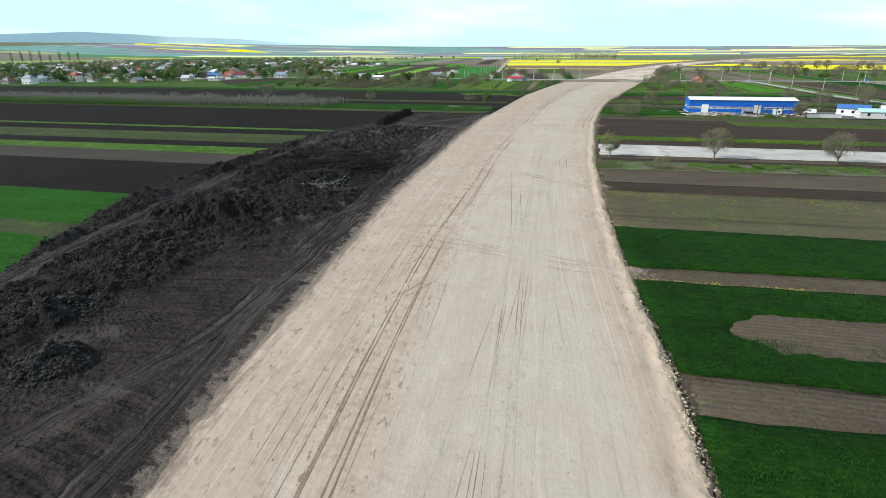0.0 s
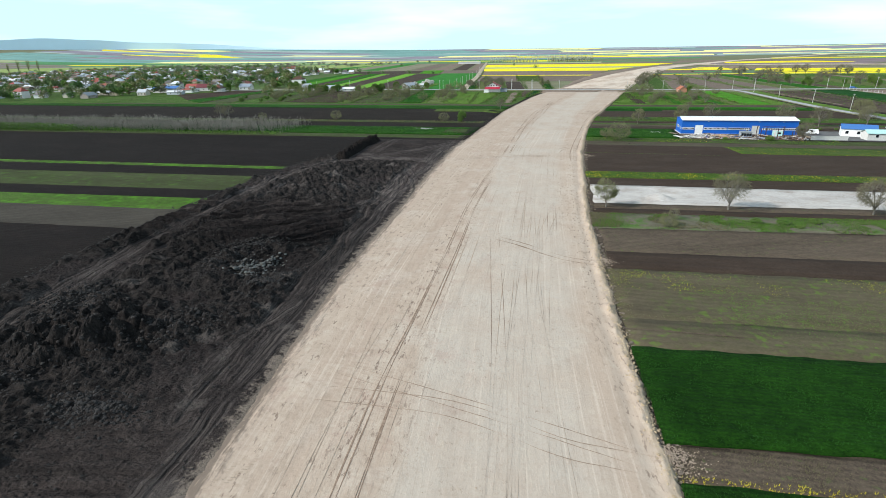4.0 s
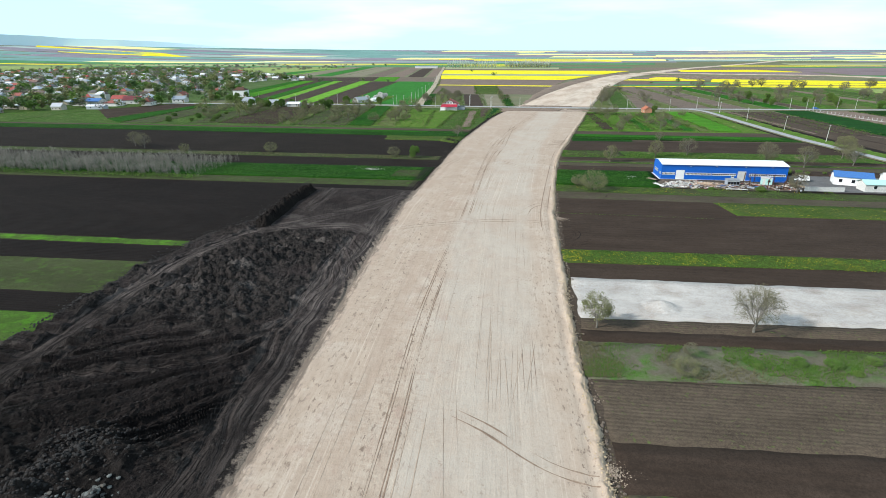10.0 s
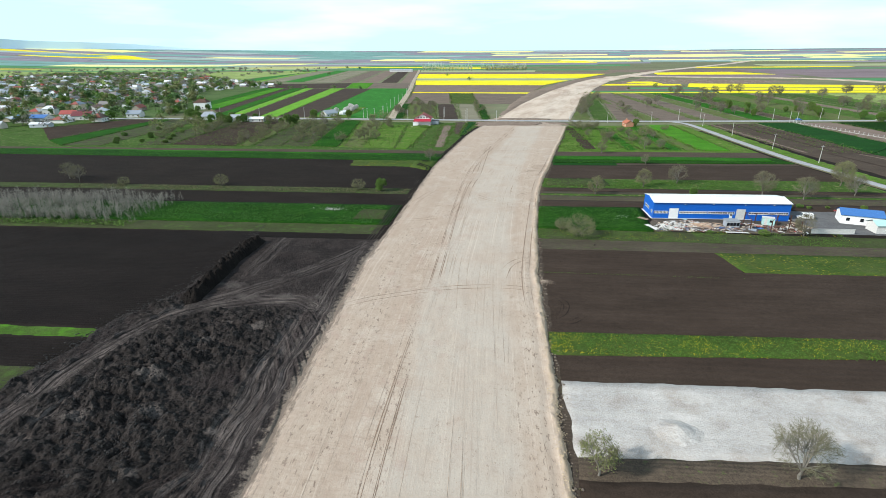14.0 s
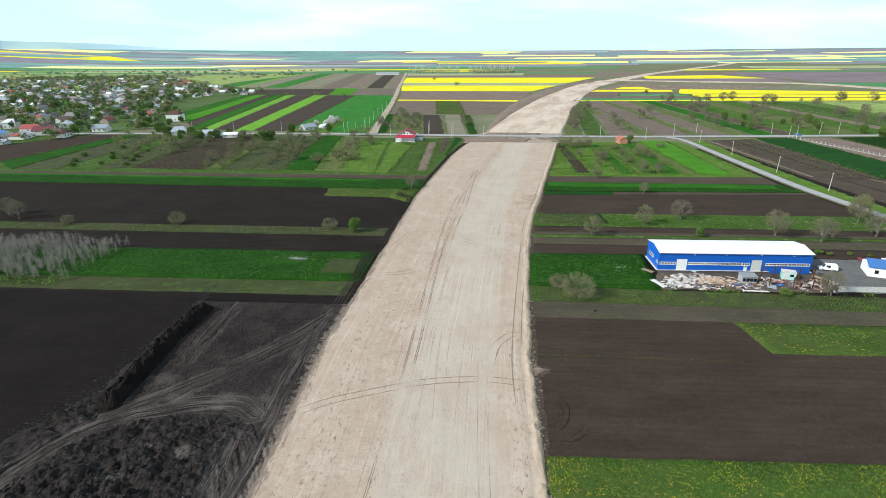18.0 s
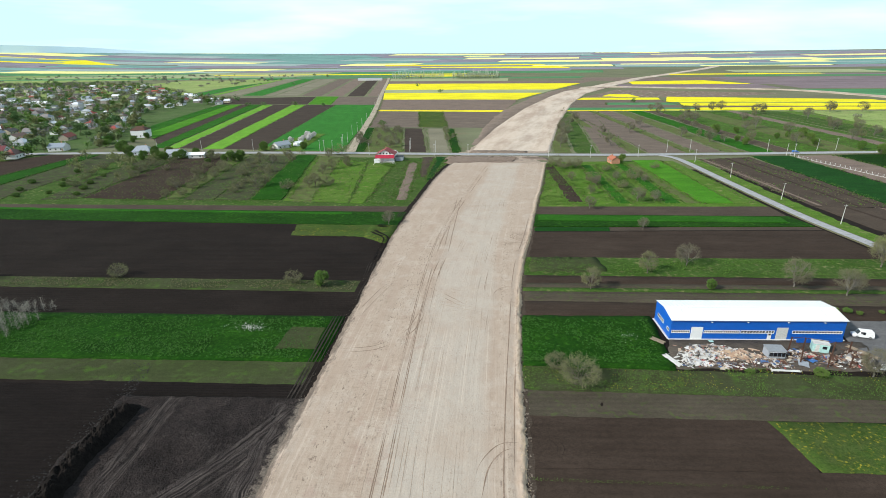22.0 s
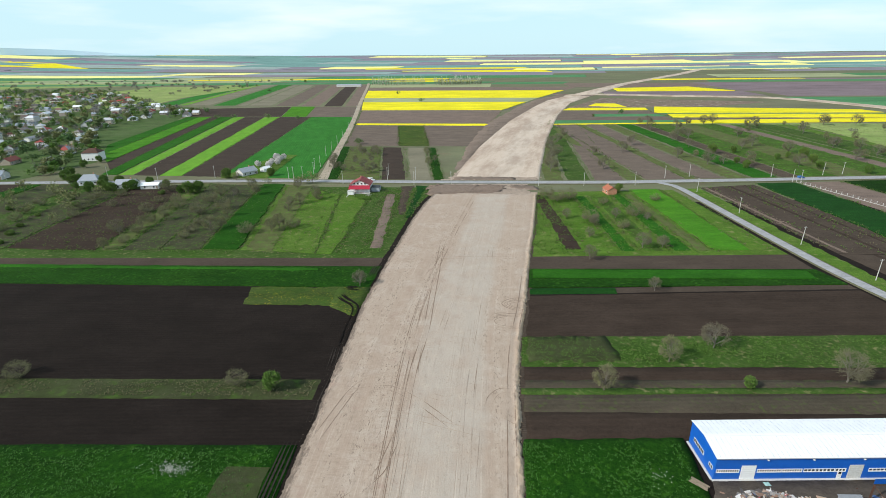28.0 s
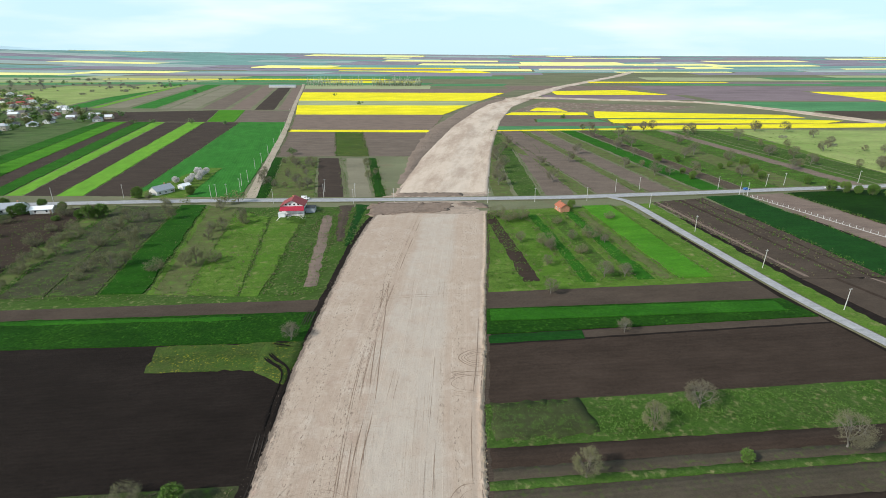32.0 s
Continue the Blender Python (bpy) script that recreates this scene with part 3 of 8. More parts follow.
M["pale_bark"] = plain("pale_grey_bark", (0.17, 0.155, 0.13), 0.9, grain=0.15, bump=0.4)
M["bark"] = plain("grey_bark", (0.175, 0.150, 0.120), 0.95, grain=0.2, bump=0.6)
M["twig"] = island_leaf("twigs", (0.165, 0.148, 0.098), (0.115, 0.104, 0.072), (0.150, 0.146, 0.080))
M["bud"] = island_leaf("young_buds", (0.1950, 0.2145, 0.0806), (0.1300, 0.1534, 0.0546), (0.1690, 0.1690, 0.0754))
M["leaf"] = island_leaf("spring_leaves", (0.085, 0.180, 0.024), (0.055, 0.130, 0.020), (0.12, 0.185, 0.034))
M["leaf_dark"] = island_leaf("dark_leaves", (0.0675, 0.1418, 0.0432), (0.1013, 0.1823, 0.0594), (0.1418, 0.1620, 0.0675))
M["thicket"] = island_leaf("grey_thicket_twigs", (0.190, 0.178, 0.156), (0.130, 0.122, 0.108), (0.170, 0.165, 0.132))
M["pale_twig"] = island_leaf("pale_poplar_twigs", (0.55, 0.58, 0.48), (0.44, 0.48, 0.38), (0.50, 0.54, 0.42))
M["blossom"] = island_leaf("white_blossom", (0.74, 0.70, 0.68), (0.62, 0.60, 0.56), (0.70, 0.66, 0.66))
M["tuft"] = island_leaf("grass_tufts", (0.0700, 0.1498, 0.0198), (0.1001, 0.1778, 0.0257), (0.0600, 0.1217, 0.0198))
M["tuft_dark"] = island_leaf("dark_grass_tufts", (0.030, 0.100, 0.012), (0.045, 0.125, 0.015), (0.028, 0.085, 0.012))
M["tuft_wheat"] = island_leaf("wheat_blades", (0.016, 0.075, 0.006), (0.030, 0.110, 0.010), (0.010, 0.050, 0.005))
M["tuft_dry"] = island_leaf("dry_tufts", (0.15, 0.13, 0.075), (0.095, 0.105, 0.04), (0.13, 0.115, 0.065))
M["tuft_yellow"] = island_leaf("yellow_flowers", (0.62, 0.50, 0.02), (0.50, 0.44, 0.03), (0.12, 0.18, 0.03))
WALLS = [(0.80, 0.79, 0.78), (0.78, 0.77, 0.74), (0.50, 0.46, 0.39), (0.66, 0.65, 0.64), (0.36, 0.31, 0.25), (0.52, 0.45, 0.33), (0.48, 0.51, 0.55), (0.32, 0.28, 0.25)]
ROOFS = [(0.26, 0.075, 0.058), (0.62, 0.65, 0.70), (0.20, 0.185, 0.18), (0.44, 0.46, 0.49), (0.115, 0.085, 0.075), (0.30, 0.32, 0.35), (0.16, 0.10, 0.085), (0.68, 0.70, 0.73), (0.30, 0.06, 0.05), (0.10, 0.095, 0.092), (0.24, 0.28, 0.33)]
M["house_wall"] = varied("village_walls", WALLS)
M["house_roof"] = varied("village_roofs", ROOFS)
M["far_wall"] = varied_islands("distant_walls", WALLS)
M["far_roof"] = varied_islands("distant_roofs", ROOFS)
M["car_paint"] = varied("car_paint", [(0.75, 0.75, 0.75), (0.30, 0.31, 0.33), (0.04, 0.08, 0.25), (0.70, 0.70, 0.71), (0.05, 0.05, 0.06)], rough=0.3, grain=0.05)


# ---- mesh helpers ----
OCT_V = [(1, 0, 0), (0, 1, 0), (-1, 0, 0), (0, -1, 0), (0, 0, 1), (0, 0, -0.6)]
OCT_F = [(0, 1, 4), (1, 2, 4), (2, 3, 4), (3, 0, 4), (1, 0, 5), (2, 1, 5), (3, 2, 5), (0, 3, 5)]
ICO_V = [(0, 0, 1)] + [(0.894 * math.cos(k * 1.2566), 0.894 * math.sin(k * 1.2566), 0.447) for k in range(5)] + [(0.894 * math.cos((k + 0.5) * 1.2566), 0.894 * math.sin((k + 0.5) * 1.2566), -0.447) for k in range(5)] + [(0, 0, -1)]
ICO_F = [(0, 1 + k, 1 + (k + 1) % 5) for k in range(5)] + [(1 + k, 6 + k, 1 + (k + 1) % 5) for k in range(5)] + [(1 + (k + 1) % 5, 6 + k, 6 + (k + 1) % 5) for k in range(5)] + [(11, 6 + (k + 1) % 5, 6 + k) for k in range(5)]


class Geo:
    """Collects faces of one part."""
    def __init__(self):
        self.v, self.f = [], []

    def quad(self, a, b, c, d):
        n = len(self.v)
        self.v += [a, b, c, d]
        self.f.append((n, n + 1, n + 2, n + 3))
        return self

    def tri(self, a, b, c):
        n = len(self.v)
        self.v += [a, b, c]
        self.f.append((n, n + 1, n + 2))
        return self

    def box(self, x, y, z, sx, sy, sz, rz=0.0, tilt=0.0, taper=1.0):
        """A block whose base centre is at x, y, z."""
        m = Matrix.Translation((x, y, z)) @ Euler((tilt, 0, rz)).to_matrix().to_4x4()
        n = len(self.v)
        for k, zz in ((1.0, 0.0), (taper, sz)):
            for ax, ay in ((-1, -1), (1, -1), (1, 1), (-1, 1)):
                self.v.append(tuple(m @ Vector((ax * sx / 2 * k, ay * sy / 2 * k, zz))))
        self.f += [(n + 3, n + 2, n + 1, n), (n + 4, n + 5, n + 6, n + 7)]
        self.f += [(n + k, n + (k + 1) % 4, n + 4 + (k + 1) % 4, n + 4 + k) for k in range(4)]
        return self

    def tube(self, a, b, ra, rb, sides=6, caps=True):
        a, b = Vector(a), Vector(b)
        d = (b - a).normalized()
        s = d.orthogonal().normalized()
        u = d.cross(s)
        n = len(self.v)
        for p, r in ((a, ra), (b, rb)):
            for k in range(sides):
                t = 2 * math.pi * k / sides
                self.v.append(tuple(p + r * (math.cos(t) * s + math.sin(t) * u)))
        self.f += [(n + k, n + (k + 1) % sides, n + sides + (k + 1) % sides, n + sides + k) for k in range(sides)]
        if caps:
            self.f += [tuple(n + k for k in reversed(range(sides))), tuple(n + sides + k for k in range(sides))]
        return self

    def lump(self, x, y, z, r, flat=0.7, rng=random):
        """An uneven clod: twenty faces for a large one, eight for a crumb."""
        n = len(self.v)
        t = rng.uniform(0, 6.28)
        pts, faces = (ICO_V, ICO_F) if r > 0.11 else (OCT_V, OCT_F)
        for p in pts:
            k = r * rng.uniform(0.72, 1.2)
            self.v.append((x + k * (p[0] * math.cos(t) - p[1] * math.sin(t)), y + k * (p[0] * math.sin(t) + p[1] * math.cos(t)), z + k * flat * p[2]))
        self.f += [(n + a, n + b, n + c) for a, b, c in faces]
        return self

    def mesh(self, name, mat, smooth=False):
        me = bpy.data.meshes.new(name)
        me.from_pydata(self.v, [], self.f)
        me.materials.append(mat)
        if smooth:
            me.shade_smooth()
        return me


def part(name, geo, mat, parent=None, label="", smooth=False):
    ob = new(name, geo.mesh(name, mat, smooth) if isinstance(geo, Geo) else geo)
    ob.parent = parent
    if label:
        ob["label"] = label
    return ob


def thing(name, m, label, category, group="", kind=""):
    ob = new(name)
    ob.matrix_basis = m
    ob.empty_display_size = 0.5
    return tagged(ob, label, category, group, kind)


def lerp_line(pts, y):
    """x of a polyline given as (y, x) pairs."""
    if y <= pts[0][0]:
        (y0, x0), (y1, x1) = pts[0], pts[1]
    elif y >= pts[-1][0]:
        (y0, x0), (y1, x1) = pts[-2], pts[-1]
    else:
        for (y0, x0), (y1, x1) in zip(pts, pts[1:]):
            if y0 <= y <= y1:
                break
    return x0 + (x1 - x0) * (y - y0) / (y1 - y0)


def fbm(x, y, s, octaves=4):
    return noise.fractal(Vector((x * s, y * s, 0.0)), 1.0, 2.0, octaves)


def ground_patch(name, a, b, c, d, mat, z=0.03, cell=4.0, rough=0.0, ragged=0.4, label="", limit=160):
    """A field between four corners (a to b along the near side, d to c along the far side), as a relief sheet with a skirt."""
    a, b, c, d = (Vector((*p, 0)) for p in (a, b, c, d))
    nu = max(2, min(limit, int(max((b - a).length, (c - d).length) / cell)))
    nv = max(2, min(limit, int(max((d - a).length, (c - b).length) / cell)))
    vs, fs = [], []
    for j in range(nv + 1):
        for i in range(nu + 1):
            u, v = i / nu, j / nv
            p = (a * (1 - u) + b * u) * (1 - v) + (d * (1 - u) + c * u) * v
            edge = i in (0, nu) or j in (0, nv)
            dx = ragged * noise.noise(Vector((p.x * 0.35, p.y * 0.35, 1.7))) if edge else 0
            dy = ragged * noise.noise(Vector((p.x * 0.35, p.y * 0.35, 9.1))) if edge else 0
            h = -0.05 if edge else z + rough * (noise.noise(Vector((p.x * 0.9, p.y * 0.9, 3.3))) + 0.6 * noise.noise(Vector((p.x * 2.7, p.y * 2.7, 5.3))))
            if edge:
                h = -0.04
            vs.append((p.x + dx, p.y + dy, h))
    # pull the second ring out to the rim, so that the sheet has an upright edge
    w = nu + 1
    for i in range(w):
        for near, rim in ((w + i, i), ((nv - 1) * w + i, nv * w + i)):
            if nv > 2:
                vs[near] = (vs[rim][0] * 0.97 + vs[near][0] * 0.03, vs[rim][1] * 0.97 + vs[near][1] * 0.03, z if 0 < i < nu else -0.04)
    for j in range(nv + 1):
        for near, rim in ((j * w + 1, j * w), (j * w + nu - 1, j * w + nu)):
            if nu > 2:
                vs[near] = (vs[rim][0] * 0.97 + vs[near][0] * 0.03, vs[rim][1] * 0.97 + vs[near][1] * 0.03, z if 0 < j < nv else -0.04)
    for j in range(nv):
        for i in range(nu):
            n = j * w + i
            fs.append((n, n + 1, n + w + 1, n + w))
    me = bpy.data.meshes.new(name)
    me.from_pydata(vs, [], fs)
    me.materials.append(mat)
    if cell <= 1.6:
        me.shade_smooth()
    return tagged(new(name, me), label or mat.name.replace("_", " ") + " on a flat farm plot", "field", kind="structure")


def smooth_path(pts, step):
    """Points every so many metres on a soft curve through the given ones."""
    out = []
    P = [Vector((*p, 0)) for p in pts]
    P = [P[0] * 2 - P[1]] + P + [P[-1] * 2 - P[-2]]
    for k in range(1, len(P) - 2):
        n = max(1, int((P[k + 1] - P[k]).length / step))
        for i in range(n):
            t = i / n
            out.append(0.5 * (2 * P[k] + (P[k + 1] - P[k - 1]) * t + (2 * P[k - 1] - 5 * P[k] + 4 * P[k + 1] - P[k + 2]) * t * t
                              + (3 * P[k] - P[k - 1] - 3 * P[k + 1] + P[k + 2]) * t ** 3))
    out.append(P[-2])
    return out


def ribbon(name, pts, width, mat, z, label, category, step=2.0, wobble=0.0, crown=0.0):
    """A road, lane or wheel mark along a soft curve."""
    line = smooth_path(pts, step)
    vs, fs = [], []
    for k, p in enumerate(line):
        d = (line[min(k + 1, len(line) - 1)] - line[max(k - 1, 0)]).normalized()
        s = Vector((d.y, -d.x, 0))
        w = width / 2 * (1 + wobble * noise.noise(Vector((p.x * 0.4, p.y * 0.4, width))))
        for q, h in ((-1, 0.0), (-0.98, z), (0, z + crown), (0.98, z), (1, 0.0)):
            vs.append((p.x + s.x * w * q, p.y + s.y * w * q, h))
    for k in range(len(line) - 1):
        for q in range(4):
            n = k * 5 + q
            fs.append((n, n + 1, n + 6, n + 5))
    me = bpy.data.meshes.new(name)
    me.from_pydata(vs, [], fs)
    me.materials.append(mat)
    return tagged(new(name, me), label, category, kind="structure")


# ---- the plain ----
EDGE_R = [(-80, 43), (25, 28.5), (39, 26.6), (50, 24.3), (64, 21.7), (87, 18.1), (108, 15.4), (125, 13.2), (142, 11.5), (162, 10.0), (178, 8.7), (206, 6.7),
          (242, 5.7), (280, 5.6), (306, 6.7), (345, 10.6), (380, 13.5), (421, 17.8), (470, 22.0), (524, 27.4), (692, 46.8), (876, 75.6), (1047, 113)]
EDGE_R += [(1234, 187), (1503, 303), (2074, 629), (2970, 1070), (3620, 1372), (4700, 1800)]
EDGE_L = [(-80, 12), (12, -7.2), (24, -10.8), (41, -14.6), (90, -24.5), (125, -29.2), (160, -34.3), (205, -39.5), (240, -41), (286, -43.5), (331, -45.6), (371, -45),
          (429, -43.5), (459, -41), (480, -38), (524, -30), (638, -17.8), (824, 13.4), (1000, 55), (1091, 80), (1185, 124), (1503, 272), (2074, 596), (2970, 1032)]
EDGE_L += [(3620, 1330), (4700, 1750)]
BRANCH = [(200, 182), (300, 147), (343, 135.7), (377, 128), (438, 119.5), (499, 111)]     # (y, x) of the side road
SPOIL_L = [(-80, -20), (0, -40), (32, -54), (47, -64), (72, -74), (103, -78), (150, -82), (170, -81), (184, -76.5), (204, -78.5), (222, -80.5), (228, -82)]


def edge_r(y):
    return lerp_line(EDGE_R, y)


def edge_l(y):
    return lerp_line(EDGE_L, y)


def branch_x(y):
    return lerp_line(BRANCH, y)


M["plain"] = earth("farm_plain", (0.150, 0.165, 0.090), (0.165, 0.150, 0.110), (0.115, 0.130, 0.070), bump=0.5, patch=0.004, specks=((0.15, 0.12, 0.08), 0.5, 0.7, 0.05))


def rise(x, y):
    """The far land climbs gently towards the hills."""
    far = max(0.0, min(1.0, (math.hypot(x, y) - 2500) / 2300))
    side = lerp_line([(-180, 170), (-60, 100), (-40, 78), (-20, 45), (0, 34), (13, 28), (180, 28)], math.degrees(math.atan2(x, y)))
    return far ** 1.5 * side


g = Geo()
for ix in range(-24, 24):
    for iy in range(-8, 24):
        g.quad(*[(px * 250, py * 250, -0.02 + rise(px * 250, py * 250)) for px, py in ((ix, iy), (ix + 1, iy), (ix + 1, iy + 1), (ix, iy + 1))])
ground = tagged(part("ground", g, M["plain"]), "flat open farmland reaching to the horizon", "ground", kind="structure")


ground_patch("field_soil", (-600, -90), (330, -90), (330, 500), (-600, 380), M["plough_brown"], -0.014, 60.0, 0.0, 0.0, label="bare dark soil between the plots")


def strip_right(y0, s0, y1, s1, kind, label, z=None, cell=3.0, rough=0.0, x0=None, x1=None):
    """A plot on the far side of the fill from the spoil, between two lines that start at the fill's edge."""
    xa = edge_r(y0) + 0.5 if x0 is None else x0
    xd = edge_r(y1) + 0.5 if x0 is None else x0
    far = (lambda y: branch_x(y) - 5.5) if y0 > 225 else (lambda y: 190.0)
    xb, xc = (far(y0 + 10), far(y1 + 10)) if x1 is None else (x1, x1)
    zz = {"wheat": 0.40, "wheat_light": 0.3, "wheat_dark": 0.35, "alfalfa": 0.30, "grass": 0.12, "grass_yellow": 0.14, "fallow": 0.09, "pale_grass": 0.08, "gravel": 0.06, "stubble": 0.05, "loam": 0.04}.get(kind, 0.03) if z is None else z
    r0 = edge_r(y0) if x0 is None else edge_r(y0)
    return ground_patch("field", (xa, y0 + s0 * (xa - r0)), (xb, y0 + s0 * (xb - r0)), (xc, y1 + s1 * (xc - edge_r(y1))), (xd, y1 + s1 * (xd - edge_r(y1))), M[kind], zz, cell, rough, label=label)


# plots beside the fill, from the start of the flight onward
strip_right(-60, 0.15, 10, 0.16, "loam", "brown tilled plot beside the sand fill")
strip_right(10, 0.16, 32.7, 0.16, "wheat", "dense dark green wheat plot", cell=0.8, rough=0.26)
strip_right(32.7, 0.16, 39.1, 0.14, "stubble", "narrow brown strip with dry stalks", cell=0.9, rough=0.07)


def bare_patch(x, y):
    """How deep inside the bare tongue that opens into the wheat."""
    low, high = 45.6 + 0.115 * (x - 33), 53.6 + 0.150 * (x - 33)
    mid, half = (low + high) / 2, (high - low) / 2
    wander = 0.45 * noise.noise(Vector((x * 0.22, y * 0.22, 2.0))) + 0.35 * noise.noise(Vector((x * 1.1, y * 1.1, 6.0)))
    if x < 37.5:
        return half * (1 + 0.9 * wander - math.hypot((x - 37.5) / 4.6, (y - mid) / half))
    return half + wander - abs(y - mid)


wheat_ring = strip_right(39.1, 0.14, 58.7, 0.16, "wheat", "dense dark green wheat wrapped round a bare patch", cell=0.7, rough=0.26, x1=150.0)
for v in wheat_ring.data.vertices:
    v.co.z -= (v.co.z + 0.25) * max(0.0, min(1.0, bare_patch(v.co.x, v.co.y) / 1.1 + 0.5))
ground_patch("field", (31.5, 44.0), (150, 57.0), (150, 75.0), (31.5, 55.5), M["stubble"], 0.04, 0.9, 0.03, 0.4, label="bare brown patch inside the wheat")
strip_right(58.7, 0.16, 63.6, 0.18, "stubble", "narrow weedy brown strip between wheat plots", cell=0.9, rough=0.07)
strip_right(63.6, 0.18, 79.9, 0.137, "wheat", "broad dark green wheat plot", cell=0.8, rough=0.24)
strip_right(79.9, 0.137, 87.5, 0.14, "fallow", "thin pale grass strip with a dirt path", z=0.10, cell=1.2, rough=0.07)
strip_right(87.5, 0.14, 104.5, 0.14, "fallow", "fallow plot with green and yellow weeds", cell=1.2, rough=0.08)
ribbon("footpath", [(18.6, 84.6), (25, 85.4), (33.5, 86.2)], 0.22, M["stubble"], 0.14, "pale trodden footpath between plots", "path", 0.8, 0.7)
ribbon("soil_strip", [(18.8, 78.6), (27, 79.8), (36, 81.2), (60, 84.6)], 2.0, M["loam"], 0.15, "thin bare brown strip at the edge of the wheat", "soil strip", 0.8, 0.5)
strip_right(104.5, 0.14, 112.6, 0.143, "tilled", "dark brown ploughed strip", z=0.06, cell=1.2, rough=0.04)
strip_right(112.6, 0.143, 125.6, 0.168, "stubble", "brown plot of short dry stubble", cell=1.2, rough=0.05)
strip_right(125.6, 0.168, 136.2, 0.13, "brush", "green weedy strip with dry brush", z=0.16, cell=1.2, rough=0.10)
strip_right(136.2, 0.13, 140.3, 0.135, "tilled", "narrow dark ploughed strip", cell=1.5, rough=0.04)
strip_right(140.3, 0.135, 144.4, 0.14, "stubble", "narrow strip of sparse weeds along the gravel", cell=1.5, rough=0.06)
strip_right(144.4, 0.14, 162.4, 0.113, "gravel", "white crushed gravel laid between ploughed plots", cell=1.0, rough=0.03)
strip_right(162.4, 0.113, 170.5, 0.14, "tilled", "dark ploughed strip beside the gravel", cell=2.0, rough=0.04)
strip_right(170.5, 0.14, 179.0, 0.115, "grass_yellow", "green strip dotted with yellow dandelions", cell=1.0, rough=0.14)
strip_right(179.0, 0.115, 212.0, 0.10, "tilled", "large dark brown ploughed plot", cell=2.5, rough=0.03)
strip_right(212.0, 0.10, 226.3, 0.088, "tilled", "dark brown plot with a rounded corner", cell=2.5, rough=0.03, x1=57.5)
ground_patch("field", (58.0, 217.1), (170, 228.0), (170, 240.0), (54.5, 230.4), M["grass_yellow"], 0.13, 1.5, 0.12, label="meadow wedge full of yellow dandelions")
strip_right(226.3, 0.088, 235.0, 0.07, "fallow_brown", "dry fallow strip with yellow weeds", cell=2.0, rough=0.07)
strip_right(235.0, 0.07, 244.4, 0.06, "pale_grass", "pale grass verge by the warehouse yard", cell=2.0, rough=0.08)
strip_right(244.4, 0.06, 269.2, 0.10, "alfalfa", "lush dark green plot beside the warehouse", cell=1.0, rough=0.18, x1=41.5)
strip_right(269.2, 0.085, 279.0, 0.075, "tilled", "dark ploughed strip behind the warehouse", cell=1.5)
strip_right(279.0, 0.075, 285.6, 0.09, "fallow_brown", "brown plot with scattered clods", cell=1.5)
strip_right(285.6, 0.09, 288.2, 0.088, "grass", "narrow green strip with a young bush", cell=0.7, rough=0.06)
strip_right(288.2, 0.088, 291.8, 0.085, "fallow_brown", "narrow weedy brown strip", cell=0.8, rough=0.04)
strip_right(291.8, 0.085, 298.0, 0.08, "tilled", "narrow dark ploughed strip", cell=1.5)
strip_right(298.0, 0.08, 314.0, 0.09, "grass", "green meadow strip with bare walnut trees", cell=2.0, rough=0.12)
ground_patch("field", (8.5, 300.6), (36, 303), (32, 316.2), (9.5, 314), M["pale_grass"], 0.24, 1.5, 0.06, 2.0, label="greyish dry weeds beside the fill")
strip_right(314.0, 0.09, 342.5, 0.115, "tilled", "wide brown ploughed plot", cell=4.0)
strip_right(342.5, 0.115, 349.0, 0.115, "loam", "pale brown strip at the foot of a green plot", cell=4.0)
strip_right(349.0, 0.10, 366.5, 0.07, "alfalfa", "long green crop strip", cell=3.0, rough=0.1)
ground_patch("field", (13.5, 357.5), (118, 364.5), (118, 372.0), (13.8, 365.5), M["wheat_fresh"], 0.50, 2.0, 0.05, label="bright green band in the crop strip")
ground_patch("field", (11.4, 343.5), (42.5, 346.6), (42.5, 352.0), (12.0, 349.0), M["wheat_dark"], 0.40, 3.0, 0.05, label="small dark green plot by the sand fill")
strip_right(366.5, 0.07, 380.0, 0.095, "loam", "brown tilled strip below the gardens", cell=4.0)
strip_right(380.0, 0.095, 486.0, 0.13, "meadow", "weedy green garden land up to the main road", z=0.05, cell=4.0, rough=0.03)


PLOT_SIDES = []


def plot(a, b, c, d, kind, label, z=0.06, cell=5.0, rough=0.03):
    if 370 < (a[1] + c[1]) / 2 < 900 and abs(a[0]) < 420:
        PLOT_SIDES.extend(((b, c), (a, d)))
    return ground_patch("field", a, b, c, d, M[kind], z, cell, rough, 1.3, label=label)


# gardens between the tilled strips and the main road, fill to side road
plot((28.0, 389), (38.5, 391), (27.5, 481), (19.5, 480), "tilled", "narrow dark ploughed garden strip", 0.24)
plot((40, 388), (51, 389), (43, 478), (30, 478), "meadow", "rough grass between garden strips", 0.2)
plot((61, 390), (73, 391), (65, 478), (53, 478), "thin_green", "dry weedy garden strip", 0.21)
plot((52, 389), (60, 390), (52, 478), (44, 478), "wheat_fresh", "dry weedy garden strip", 0.22)
plot((74, 391), (84, 392), (73, 484), (66, 483), "wheat_fresh", "dark green wheat strip in the gardens", 0.34)
plot((84, 392), (92, 392.5), (79, 485), (73.5, 484), "dry_garden", "pale weedy strip between crops", 0.22)
plot((92, 392.5), (107, 393.5), (97, 497), (80, 495), "wheat_light", "bright green crop strip", 0.36)
plot((107.5, 394), (117, 395), (108, 490), (98, 497), "meadow", "verge with yellow flowers along the side road", 0.2)

